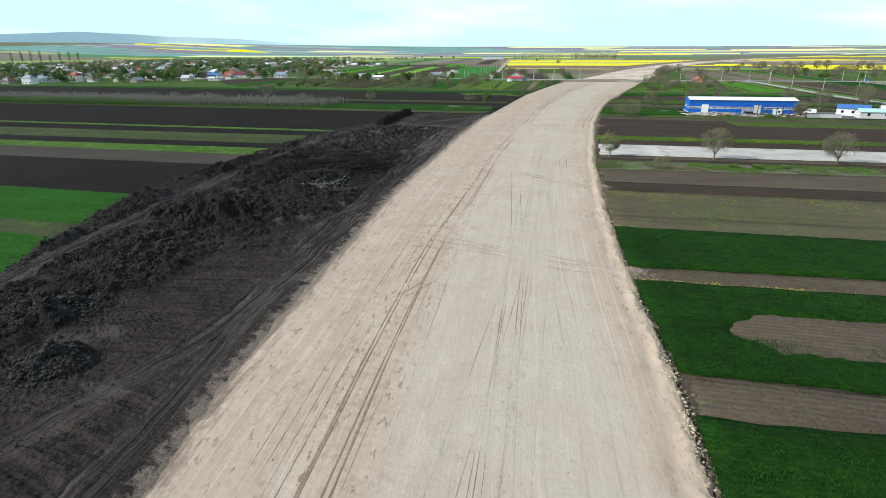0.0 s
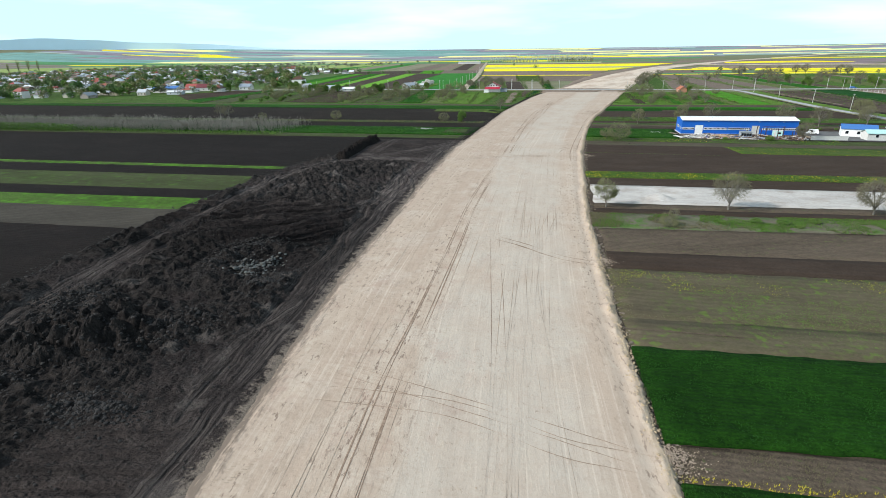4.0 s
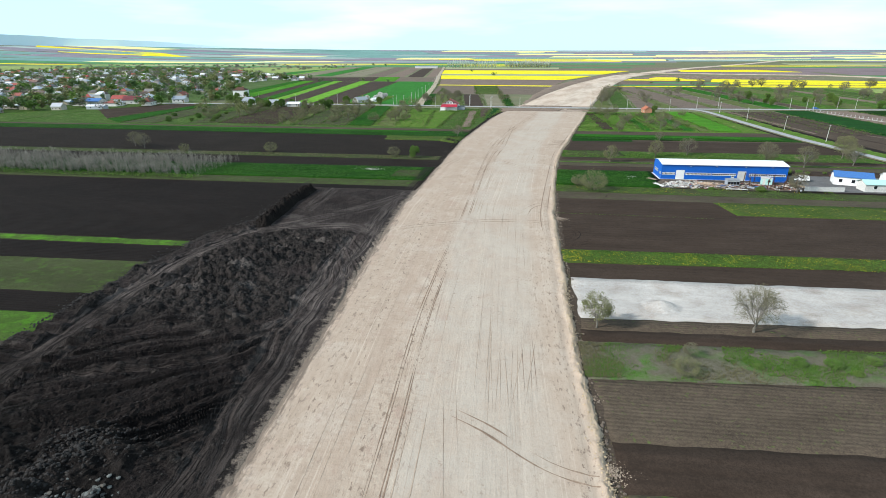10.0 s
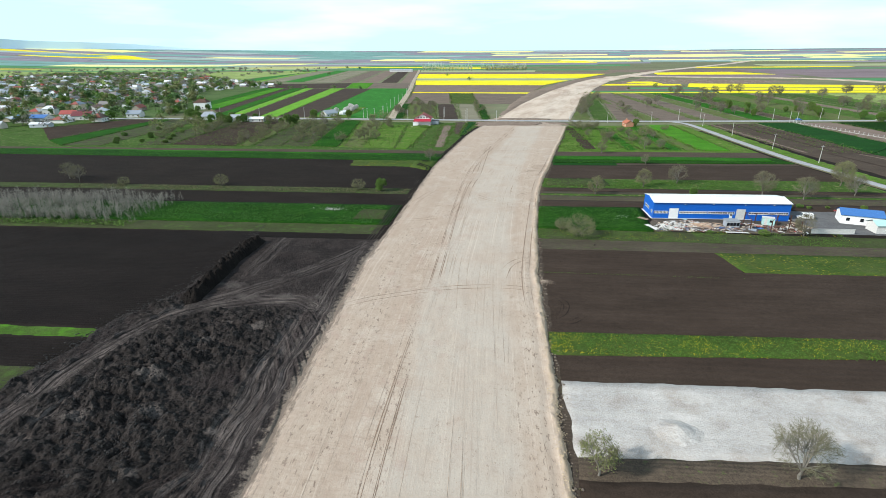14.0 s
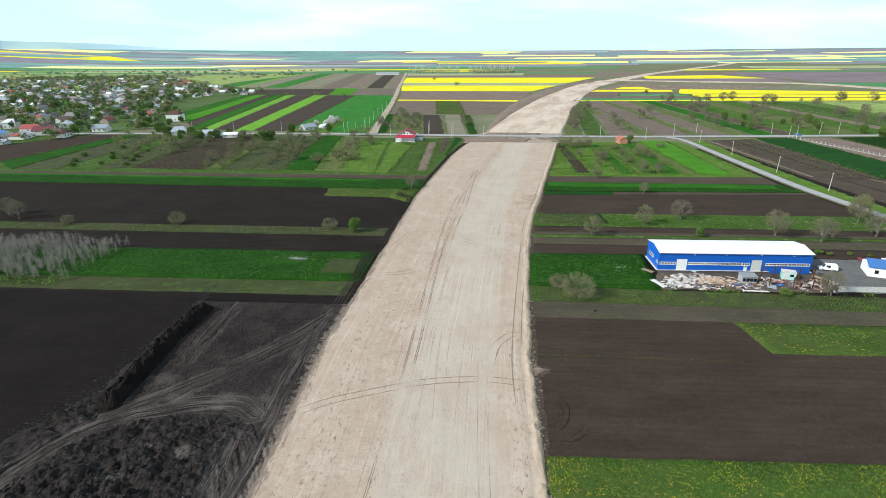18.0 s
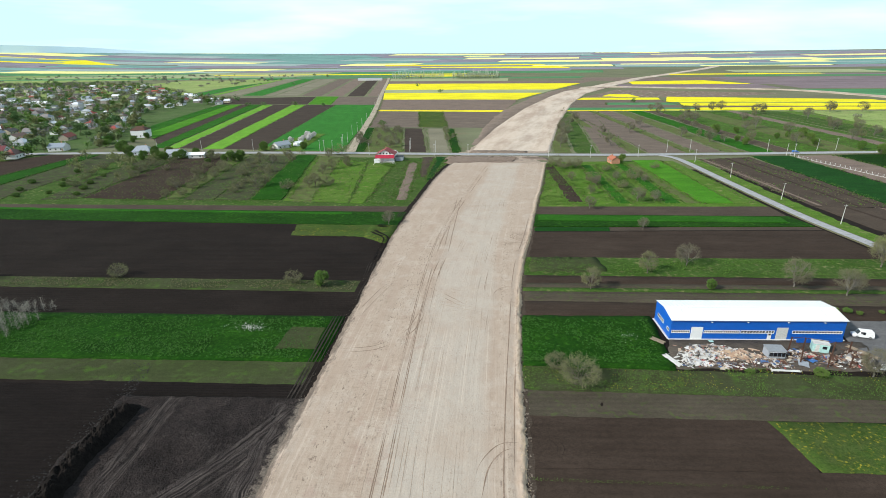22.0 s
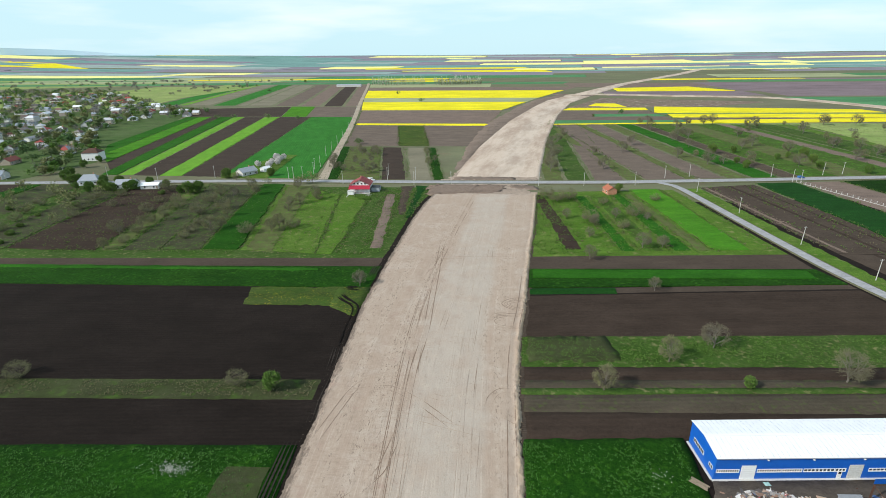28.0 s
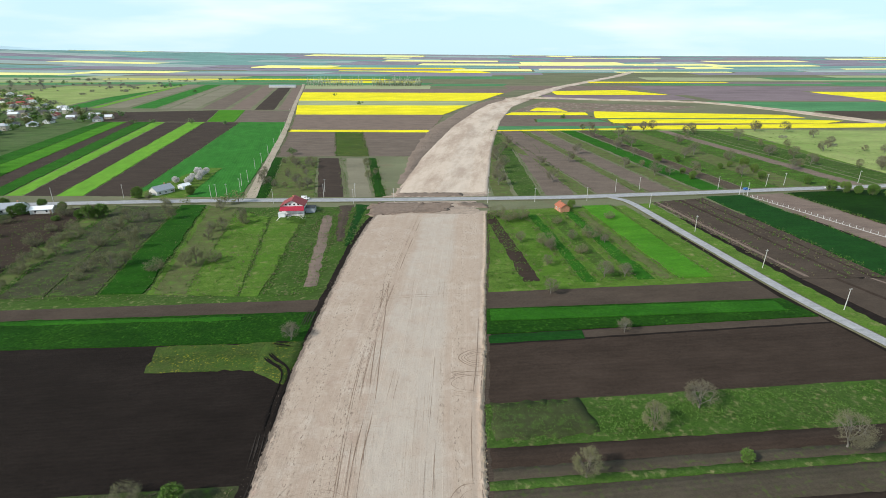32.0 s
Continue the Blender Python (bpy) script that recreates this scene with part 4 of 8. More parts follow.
# strips on the spoil's side
LEFT = [(-60, 0.1, 20, 0.1, "loam", "brown tilled plot"), (20, 0.1, 46.0, 0.1, "wheat_soft", "bright green wheat plot beside the spoil"), (46.0, 0.1, 52.0, 0.12, "pale_grass", "pale grassy balk"),
        (52.0, 0.12, 71.2, 0.1, "wheat_soft", "fresh green wheat plot"), (71.2, 0.1, 101.5, 0.12, "plough", "dark brown ploughed plot"), (101.5, 0.12, 115.7, 0.115, "stubble_dark", "greyish stubble plot"),
        (115.7, 0.115, 126.0, 0.13, "thin_green", "thin green grass strip"), (126.0, 0.13, 134.4, 0.12, "plough", "narrow dark ploughed strip"), (134.4, 0.12, 151.2, 0.115, "pale_grass", "pale green fallow strip"),
        (151.2, 0.115, 160.8, 0.10, "plough", "dark ploughed strip"), (160.8, 0.10, 166.4, 0.10, "thin_green", "thin green strip in dark soil"), (166.4, 0.10, 226.6, 0.085, "plough", "very large dark ploughed field")]
for y0, s0, y1, s1, kind, label in LEFT:
    zz = {"wheat": 0.3, "wheat_light": 0.25, "grass": 0.12}.get(kind, 0.04)
    near = lambda y, s: (lerp_line(SPOIL_L, y) + 7, y + s * (lerp_line(SPOIL_L, y) + 87))
    ground_patch("field", (-430, y0 - s0 * 350), near(y0, s0), near(y1, s1), (-430, y1 - s1 * 350), M[kind], zz, 2.2, 0.05, label=label)
ground_patch("field", (-92, 219.0), (-40.0, 223.5), (-44, 233.5), (-92, 229.5), M["plough"], 0.05, 2.0, 0.03, label="dark soil at the end of the spoil")


def strip_left(y0, s0, y1, s1, kind, label, z=0.05, cell=3.0, rough=0.03, x0=-560.0, x1=None):
    xb, xc = (edge_l(y0) - 1.0, edge_l(y1) - 1.0) if x1 is None else (x1, x1)
    return ground_patch("field", (x0, y0 + s0 * (x0 + 45)), (xb, y0 + s0 * (xb + 45)), (xc, y1 + s1 * (xc + 45)), (x0, y1 + s1 * (x0 + 45)), M[kind], z, cell, rough, label=label)


strip_left(230.8, 0.085, 240.0, 0.09, "pale_grass", "pale cut grass strip", 0.07, 2.0, 0.06)
strip_left(240.0, 0.09, 263.0, 0.085, "alfalfa", "lush green clover plot with white flowers", 0.25, 1.4, 0.16)
plot((-56, 244.6), (-46, 245.2), (-46.5, 256.4), (-56, 255.4), "pale_grass", "mown paler patch in the clover", 0.36, 2.0)
strip_left(263.0, 0.085, 279.2, 0.075, "plough_brown", "dark ploughed strip", 0.04)
strip_left(279.2, 0.075, 287.8, 0.08, "pale_grass", "pale grass balk with a few bushes", 0.08, 2.0, 0.08)
strip_left(287.8, 0.08, 345.0, 0.05, "plough_brown", "large dark ploughed field", 0.04, 4.0)
plot((-86.5, 328), (-54.5, 329.8), (-56.5, 344.4), (-90, 342.2), "grass_yellow", "olive weedy corner plot", 0.16, 2.0, 0.1)
strip_left(345.0, 0.05, 365.0, 0.065, "alfalfa", "long bright green crop strip", 0.2, 3.0, 0.1)
plot((-300, 346), (-70, 357), (-70, 363), (-300, 352), "wheat_fresh", "brighter green band in the crop strip", 0.38, 4.0)
strip_left(365.0, 0.065, 374.5, 0.075, "loam", "narrow brown strip below the gardens", 0.04)
strip_left(374.5, 0.075, 494.0, 0.03, "grass", "green garden land along the main road", 0.05, 5.0, 0.03)
plot((-220, 373), (-177, 374), (-200, 496), (-234, 478), "tilled", "brown tilled garden plot", 0.25)
plot((-176.5, 374), (-166, 374.5), (-189, 496), (-199.5, 496), "dry_garden", "narrow grass strip with bushes", 0.24)
plot((-165, 374.5), (-149, 376), (-172, 494), (-188, 496), "brush_dark", "dark rough garden strip", 0.25)
plot((-148.5, 376), (-131, 378), (-154, 495), (-171.5, 494), "brush_dark", "dry olive garden plot", 0.24)
plot((-112, 379), (-78, 377), (-95, 473), (-138, 497), "meadow", "sunny garden meadow by the red house", 0.16)
plot((-110, 379), (-98, 378), (-118, 492), (-135, 494), "dry_garden", "thin grass under garden trees", 0.24)
plot((-69, 377), (-58, 378), (-69, 476), (-76, 474), "grass", "rough garden grass", 0.24)
plot((-240, 368), (-221, 372), (-236, 476), (-262, 484), "brush_dark", "rough garden grass with bushes", 0.24)
plot((-130, 378), (-113.5, 379), (-139, 497), (-153, 496), "wheat_soft", "dark green crop plot", 0.40)
plot((-77, 377), (-70, 377), (-77, 474), (-94, 473), "meadow", "lush grass strip behind the red house", 0.26)
plot((-57, 385), (-50, 386), (-60, 476), (-68, 477), "mauve", "grey-brown dry garden bed", 0.25)
plot((-53.5, 436), (-48.5, 436), (-53, 497), (-62.5, 496), "loam", "tilled bed with yellow rows", 0.26)
plot((-48.0, 428), (-45.0, 432), (-44.5, 497), (-52.2, 499), "wheat_dark", "small dark green plot beside the fill", 0.34)
plot((-372, 428), (-314, 378), (-313.5, 489), (-338, 486), "tilled", "dark brown garden plot at the village edge", 0.26)
plot((-313, 377), (-288, 361), (-304, 493), (-313, 489.5), "wheat_soft", "green garden strip at the village edge", 0.36)
plot((-287, 361), (-262, 364), (-274, 486), (-303, 493), "brush_dark", "rough garden ground under bushes", 0.2)
plot((-600, 300), (-372, 350), (-374, 430), (-600, 380), "grass", "rough grass below the village", 0.2)


# ---- beyond the main road ----
def road_y(x):
    return 507.5 + (0.028 * (x + 60) if x < 60 else 3.4 + 0.135 * (x - 60))


def slant(x0, x1, kind, label, y0=None, y1=835.0, lean=-0.225, z=0.06):
    """A plot that runs away from the main road, leaning with the lane."""
    ya, yb = (road_y(x0) + 7 if y0 is None else y0), (road_y(x1) + 7 if y0 is None else y0)
    return plot((x0, ya), (x1, yb), (x1 + lean * (y1 - yb), y1), (x0 + lean * (y1 - ya), y1), kind, label, z, 8.0, 0.04)


FAN = [((-193, -125), (-247, -186), "wheat_mid", "large green wheat field by the lane", 0.3), ((-222, -193.5), (-290, -247.5), "pale_tilled", "dark brown ploughed strip", 0.06), ((-239, -222.5), (-311, -290.5), "crop_yellowgreen", "yellow-green crop strip", 0.25),
       ((-260, -239.5), (-339, -311.5), "pale_tilled", "dark brown ploughed strip", 0.06), ((-272, -260.5), (-354, -339.5), "crop_yellowgreen", "yellow-green crop strip", 0.25), ((-285, -272.5), (-374, -354.5), "wheat_fresh", "green crop strip", 0.3)]
for near, far, kind, label, z in FAN:
    plot((near[0], 516 - 0.03 * (near[0] + 190)), (near[1], 516 - 0.03 * (near[1] + 190)), (far[1], 861), (far[0], 862), kind, label, z, 6.0, 0.02)
plot((-312, 560), (-286, 530), (-374.5, 862), (-386, 862), "pale_tilled", "narrow brown strip between crops", 0.06, 6.0, 0.02)
plot((-340, 592), (-312.5, 561), (-386.5, 862), (-404, 862), "wheat_light", "bright green crop strip", 0.25, 6.0, 0.02)
plot((-371, 640), (-340.5, 593), (-404.5, 862), (-421, 862), "wheat_fresh", "green crop strip at the village edge", 0.25, 6.0, 0.02)
plot((-192, 513), (-158, 513.5), (-168, 596), (-182, 598), "meadow", "garden of a farmhouse beside the wheat", 0.45, 3.0, 0.06)
slant(-118, -108, "alfalfa", "narrow green strip along the lane", y1=640, lean=-0.2, z=0.2)
slant(-108, -80, "dry_garden", "old orchard ground with rough grass", y1=640, lean=-0.2)
slant(-79, -61, "pale_tilled", "very dark ploughed garden plot", y1=637, lean=-0.2, z=0.2)
slant(-60, -43, "far_grey", "garden beds in rows", y1=637, lean=-0.18)
slant(-43, -36, "alfalfa", "thin green garden strip", y1=637, lean=-0.16, z=0.2)
plot((-140, 645), (-90, 645), (-115, 780), (-166, 780), "pale_loam", "brown tilled plot", 0.06)
plot((-90, 645), (-62, 645), (-86, 780), (-115, 780), "grass_yellow", "yellowish meadow plot", 0.1)
plot((-62, 645), (-22, 645), (-10, 780), (-86, 780), "pale_loam", "brown tilled plot near the spoil bank", 0.06)
plot((-168, 785), (-12, 781), (-10, 800), (-170, 800), "rape", "thin strip of flowering rape", 0.3, 12)
plot((-170, 801), (-10, 801), (5, 944), (-199, 942), "mauve", "bare pale brown field", 0.05, 12)
plot((-200, 945), (5, 947), (45, 1068), (-228, 1066), "rape", "wide field of bright yellow flowering rape", 0.5, 12)
plot((-228, 1068), (46, 1070), (70, 1150), (-246, 1150), "far_pale", "olive strip between rape fields", 0.1, 12)
plot((-247, 1152), (72, 1152), (135, 1325), (-282, 1330), "rape", "field of bright yellow flowering rape", 0.5, 14)
plot((-283, 1332), (140, 1332), (180, 1440), (-305, 1440), "mauve", "pale bare field", 0.05, 14)
plot((-305, 1442), (-20, 1442), (-20, 1560), (-330, 1560), "far_pale", "dry meadow below the poplar row", 0.1, 14)
plot((-430, 866), (-291, 866), (-326, 996), (-480, 960), "pale_tilled", "dark brown plot at the end of the crop strips", 0.06, 10)
plot((-290, 866), (-256, 866), (-287, 996), (-325, 996), "wheat_light", "green patch in the brown land", 0.3, 8)
plot((-255, 866), (-187, 862), (-212, 990), (-286, 996), "pale_loam", "brown plot beside the lane", 0.06, 10)
xs = [-197, -225, -262, -300, -345, -392, -408, -455, -500, -514, -560, -610]
for k, kind in enumerate(("mauve", "pale_tilled", "mauve", "pale_loam", "far_grey", "far_grey", "wheat_mid", "far_grey", "crop_yellowgreen", "wheat_mid", "scrub")):
    plot((xs[k + 1] - 18, 1000 + 3 * k), (xs[k] - 18, 1000 + 3 * k), (xs[k] - 128, 1530 + 6 * k), (xs[k + 1] - 128, 1530 + 6 * k), kind, M[kind].name.replace("_", " ") + " in a long strip beyond the village", 0.06, 20)
plot((-1500, 1330), (-865, 1602), (-900, 1760), (-1600, 1900), "scrub", "rough pasture with scattered bushes", 0.1, 14)

# the other side, from the fill to the right
rr = random.Random(8)
x = 30.0
kinds_right = ["dry_garden", "grass", "pale_loam", "dry_garden", "pale_loam", "dry_garden", "pale_loam", "dry_garden", "wheat_fresh", "stubble", "thin_green", "dry_garden", "thin_green"]
widths_right = [14, 18, 22, 13, 26, 8, 19, 16, 20, 14, 25, 25, 25]
while x < 520:
    w = widths_right.pop(0) if widths_right else rr.uniform(9, 24)
    kind = kinds_right.pop(0) if kinds_right else rr.choices(("dry_garden", "grass", "meadow", "thin_green", "scrub", "mauve"), (2.0, 2.0, 1.0, 2.4, 1.6, 0.8))[0]
    slant(x, x + w, kind, M[kind].name.replace("_", " ") + " in a narrow leaning plot", y1=797, lean=-0.13 if x > 75 else 0.02, z=0.08)
    x += w
plot((62, 797), (330, 797), (540, 808), (60, 803), "scrub", "rough pasture edge", 0.07, 12)
plot((56, 789), (216, 804), (220, 817), (57, 799), "rape", "narrow strip of flowering rape", 0.5, 10)
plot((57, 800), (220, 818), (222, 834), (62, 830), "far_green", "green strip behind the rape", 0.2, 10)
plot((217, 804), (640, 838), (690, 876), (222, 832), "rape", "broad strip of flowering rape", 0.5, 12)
plot((64, 832), (212, 836), (205, 938), (84, 938), "pale_loam", "brown tilled plot", 0.06, 10)
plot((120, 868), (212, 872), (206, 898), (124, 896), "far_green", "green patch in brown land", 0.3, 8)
plot((222, 834), (690, 878), (640, 888), (216, 858), "pale_loam", "brown strip between rape fields", 0.1, 10)
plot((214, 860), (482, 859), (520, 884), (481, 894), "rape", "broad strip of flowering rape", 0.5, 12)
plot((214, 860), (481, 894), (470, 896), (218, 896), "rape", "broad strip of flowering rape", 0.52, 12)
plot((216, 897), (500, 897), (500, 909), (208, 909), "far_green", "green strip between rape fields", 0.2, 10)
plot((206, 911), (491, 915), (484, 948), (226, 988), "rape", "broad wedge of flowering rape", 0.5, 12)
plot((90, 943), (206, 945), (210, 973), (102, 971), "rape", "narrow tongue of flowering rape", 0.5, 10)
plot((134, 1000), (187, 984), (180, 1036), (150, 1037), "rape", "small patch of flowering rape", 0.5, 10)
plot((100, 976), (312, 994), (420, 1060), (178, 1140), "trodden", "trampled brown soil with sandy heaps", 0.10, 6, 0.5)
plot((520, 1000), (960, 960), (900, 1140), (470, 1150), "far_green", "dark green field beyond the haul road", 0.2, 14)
plot((236, 1288), (462, 1294), (412, 1416), (243, 1380), "rape", "yellow rape field", 0.5, 14)
plot((800, 1160), (1300, 1150), (1300, 1385), (810, 1380), "rape", "wide yellow rape field", 0.5, 20)

# land right of the side road
plot((124, 503), (160, 513), (180, 393), (141, 393), "loam", "bare brown plot beside the side road", 0.05, 5.0, 0.0)
plot((124.5, 502), (130, 504), (148, 394), (142, 394), "mauve", "paler scraped strip beside the side road", 0.09, 4.0, 0.0)
plot((140, 507), (146, 509), (165, 393.5), (159, 393.5), "tilled", "darker stripe in the brown plot", 0.09, 4.0, 0.0)
plot((151, 510), (155, 511), (174, 393.5), (170, 393.5), "tilled", "darker stripe in the brown plot", 0.09, 4.0, 0.0)
ribbon("verge", [(119, 500), (126.5, 438), (135, 377), (142.7, 343), (154, 300), (189, 200), (225, 95)], 9.0, M["meadow"], 0.16, "grassy verge with weeds along the side road", "verge", 3.0, 0.4)
plot((141, 392.5), (180, 392.5), (260, 200), (186, 200), "loam", "long bare brown plot beside the side road", 0.05, 5.0, 0.0)
plot((152, 393), (158, 393), (218, 200), (206, 200), "tilled", "darker stripe in the brown plot", 0.09, 5.0, 0.0)
plot((168, 393), (173, 393), (247, 200), (237, 200), "mauve", "paler stripe in the brown plot", 0.09, 5.0, 0.0)
plot((162, 515), (187, 519), (203, 424), (177, 394), "wheat_dark", "dark green crop plot", 0.35, 5.0)
plot((177, 393), (203, 423), (290, 250), (250, 220), "wheat_dark", "dark green crop plot", 0.35, 6.0)
plot((190, 520), (217, 524), (232, 456), (205, 425), "mauve", "pale sandy yard", 0.05, 5.0)
plot((219, 525), (320, 538), (340, 430), (233, 456), "wheat", "green crop plot", 0.3, 6.0)

# far plain, row upon row of plots
def lifted(ob):
    for v in ob.data.vertices:
        v.co.z += rise(v.co.x, v.co.y)
    return ob


rng = random.Random(11)
y = 1565.0
while y < 4900:
    depth = rng.uniform(50, 150) * (1 + (y - 1500) / 2500)
    x = -3600.0
    while x < 3600:
        width = rng.uniform(180, 900)
        # Beyond here the plots take the palest colours, painted for haze.
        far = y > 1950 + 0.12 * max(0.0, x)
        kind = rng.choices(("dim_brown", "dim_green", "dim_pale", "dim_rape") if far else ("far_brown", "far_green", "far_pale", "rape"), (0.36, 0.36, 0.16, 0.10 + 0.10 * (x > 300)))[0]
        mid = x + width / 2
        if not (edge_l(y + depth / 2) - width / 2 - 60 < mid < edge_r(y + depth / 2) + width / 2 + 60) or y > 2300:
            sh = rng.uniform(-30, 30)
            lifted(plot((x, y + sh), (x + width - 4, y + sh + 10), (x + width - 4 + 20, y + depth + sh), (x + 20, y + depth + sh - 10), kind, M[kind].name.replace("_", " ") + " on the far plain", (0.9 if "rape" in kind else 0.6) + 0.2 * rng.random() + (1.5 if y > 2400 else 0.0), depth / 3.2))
        x += width
    y += depth + 3
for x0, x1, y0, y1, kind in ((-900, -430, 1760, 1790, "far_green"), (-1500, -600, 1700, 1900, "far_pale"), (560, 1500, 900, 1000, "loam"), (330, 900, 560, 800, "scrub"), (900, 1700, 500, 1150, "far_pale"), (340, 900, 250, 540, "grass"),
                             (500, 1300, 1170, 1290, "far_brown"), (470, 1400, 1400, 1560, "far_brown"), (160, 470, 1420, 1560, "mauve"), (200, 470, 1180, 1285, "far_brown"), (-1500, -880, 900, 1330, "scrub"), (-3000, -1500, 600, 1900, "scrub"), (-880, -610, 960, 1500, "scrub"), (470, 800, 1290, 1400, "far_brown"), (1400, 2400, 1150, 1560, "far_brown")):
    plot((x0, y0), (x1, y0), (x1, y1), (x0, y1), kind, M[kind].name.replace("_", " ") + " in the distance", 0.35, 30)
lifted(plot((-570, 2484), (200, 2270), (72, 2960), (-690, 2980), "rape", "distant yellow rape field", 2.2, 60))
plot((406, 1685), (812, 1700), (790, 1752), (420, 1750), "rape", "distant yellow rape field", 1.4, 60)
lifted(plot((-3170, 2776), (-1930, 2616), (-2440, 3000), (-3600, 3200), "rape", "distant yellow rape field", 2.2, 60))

# low hills at the end of the plain
hv, hf = [], []
for k in range(81):
    bear = radians(-80 + 48 * k / 80)
    h = 80 * math.exp(-((k - 46) / 14.0) ** 2) * (0.85 + 0.3 * noise.noise(Vector((k * 0.16, 0, 0)))) + 30 * math.exp(-((k - 66) / 9.0) ** 2) + 4
    hv += [(4780 * math.sin(bear), 4780 * math.cos(bear), -1), (4850 * math.sin(bear), 4850 * math.cos(bear), h + rise(4850 * math.sin(bear), 4850 * math.cos(bear)))]
for k in range(80):
    hf.append((2 * k, 2 * k + 2, 2 * k + 3, 2 * k + 1))
me = bpy.data.meshes.new("hills")
me.from_pydata(hv, [], hf)
# Nearly sky blue: the haze over the hills is put into the paint.
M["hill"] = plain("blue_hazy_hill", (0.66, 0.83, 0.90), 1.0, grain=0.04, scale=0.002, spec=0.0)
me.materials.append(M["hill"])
tagged(new("hills", me), "low hills on the horizon, coloured blue for haze", "hills", kind="structure")


# ---- the sand fill ----
def sand_height(x, y):
    """Lie of the compacted sand between its rims."""
    left = edge_l(y) + 0.45 * fbm(3.1, y, 0.09) + 0.25 * fbm(7.7, y, 0.5) + 0.25 * fbm(9.7, y, 2.1)
    right = edge_r(y) + 0.35 * fbm(13.1, y, 0.12) + 0.22 * fbm(17.7, y, 0.6) + 0.2 * fbm(19.7, y, 2.1)
    h = 0.50 + 0.05 * fbm(x, y * 0.25, 0.5, 3) + 0.012 * fbm(x, y, 2.0, 3)
    h *= min(1.0, 0.45 + max(0.0, x - left) / 2.2)
    h += 0.10 * math.exp(-((x - left - 1.5) / 0.5) ** 2) * fbm(x, y, 0.35)
    return h + 0.34 * math.exp(-((x - right + 0.75) / 0.42) ** 2) * max(0.05, 0.45 + 0.9 * fbm(x, y, 0.22) + 0.9 * fbm(x, y, 0.9, 3)) - 0.10 * math.exp(-((x - right + 1.9) / 0.5) ** 2)


def fill_run(y_start, y_end, step, across, mat="sand"):
    """One stretch of the raised sandy fill, with sloping sides and an uneven rim."""
    vs, fs, uv, rim = [], [], [], []
    n = int((y_end - y_start) / step)
    prof = [(-0.9, -0.06), (-0.2, 0.06)] + [(None, k / across) for k in range(across + 1)] + [(0.05, 0.22), (0.45, -0.06)]
    for j in range(n + 1):
        y = y_start + (y_end - y_start) * j / n
        L, R = edge_l(y), edge_r(y)
        wob = 0.45 * fbm(3.1, y, 0.09) + 0.25 * fbm(7.7, y, 0.5) + 0.25 * fbm(9.7, y, 2.1)
        wob2 = 0.35 * fbm(13.1, y, 0.12) + 0.22 * fbm(17.7, y, 0.6) + 0.2 * fbm(19.7, y, 2.1)
        Lw, Rw = L + wob, R + wob2
        end = min(1.0, (y - y_start) / 8 + 0.02, (y_end - y) / 8 + 0.02) if y_start > -70 and y_end < 600 or y_start > 500 else 1.0
        if y_end < 600:
            end = min(1.0, (y_end - y) / 10 + 0.02)
        for k, (a, b) in enumerate(prof):
            if a is None:
                u = b - 0.055 * math.sin(4 * math.pi * b) - 0.022 * math.sin(2 * math.pi * b) if across > 30 else b
                x = Lw + 0.2 + (Rw - Lw - 0.4) * u
                h = sand_height(x, y)
            elif k < 2:
                x, h = Lw + a + 0.3 * fbm(1.0, y, 1.5), b
            else:
                x, h = Rw + a + 0.3 * fbm(5.0, y, 1.5), b
            vs.append((x, y, (h * end if h > 0 else h) + rise(x, y)))
            uv.append((x - (L + R) / 2, y))
            rim.append((x - L, R - x))
    w = len(prof)
    for j in range(n):
        for k in range(w - 1):
            q = j * w + k
            fs.append((q, q + 1, q + w + 1, q + w))
    me = bpy.data.meshes.new("sand_fill")
    me.from_pydata(vs, [], fs)
    layer = me.uv_layers.new(name="run")
    idx = np.zeros(len(me.loops), dtype=np.int32)
    me.loops.foreach_get("vertex_index", idx)
    layer.data.foreach_set("uv", np.array(uv, dtype=np.float32)[idx].ravel())
    layer = me.uv_layers.new(name="rim")
    layer.data.foreach_set("uv", np.array(rim, dtype=np.float32)[idx].ravel())
    me.materials.append(M[mat])
    me.shade_smooth()
    return tagged(new("road_fill", me), "wide compacted sand fill of an unfinished motorway", "road", kind="structure")


fill_run(-80, 486, 0.5, 84)
fill_run(519, 1190, 6.0, 24, "sand_dry")
fill_run(1186, 4900, 20.0, 6, "sand_dry")


ribbon("fill_foot", [(edge_r(yy) + 0.5, yy) for yy in range(-70, 480, 9)], 1.7, M["loam"], 0.07, "dark worn soil at the foot of the sand fill", "soil strip", 1.5, 0.9)
bv, bf = [], []
for k in range(90):
    yy = 545 + k * 7.2
    wide = 5 + 20 * min(1, k / 35) + 4 * fbm(3, yy, 0.05)
    for q in range(13):
        u = q / 12
        xx = edge_l(yy) + 1.5 - wide * u
        bv.append((xx, yy, -0.05 + 1.3 * math.sin(math.pi * u) ** 0.7 * min(1, k / 10) * (0.7 + 0.6 * abs(fbm(xx, yy, 0.12)))))
for k in range(89):
    for q in range(12):
        n = k * 13 + q
        bf.append((n, n + 13, n + 14, n + 1))
me = bpy.data.meshes.new("earth_bank")
me.from_pydata(bv, [], bf)
M["bank"] = earth("brown_earth_bank", (0.175, 0.136, 0.110), (0.130, 0.100, 0.082), (0.225, 0.175, 0.140), bump=0.9)
me.materials.append(M["bank"])
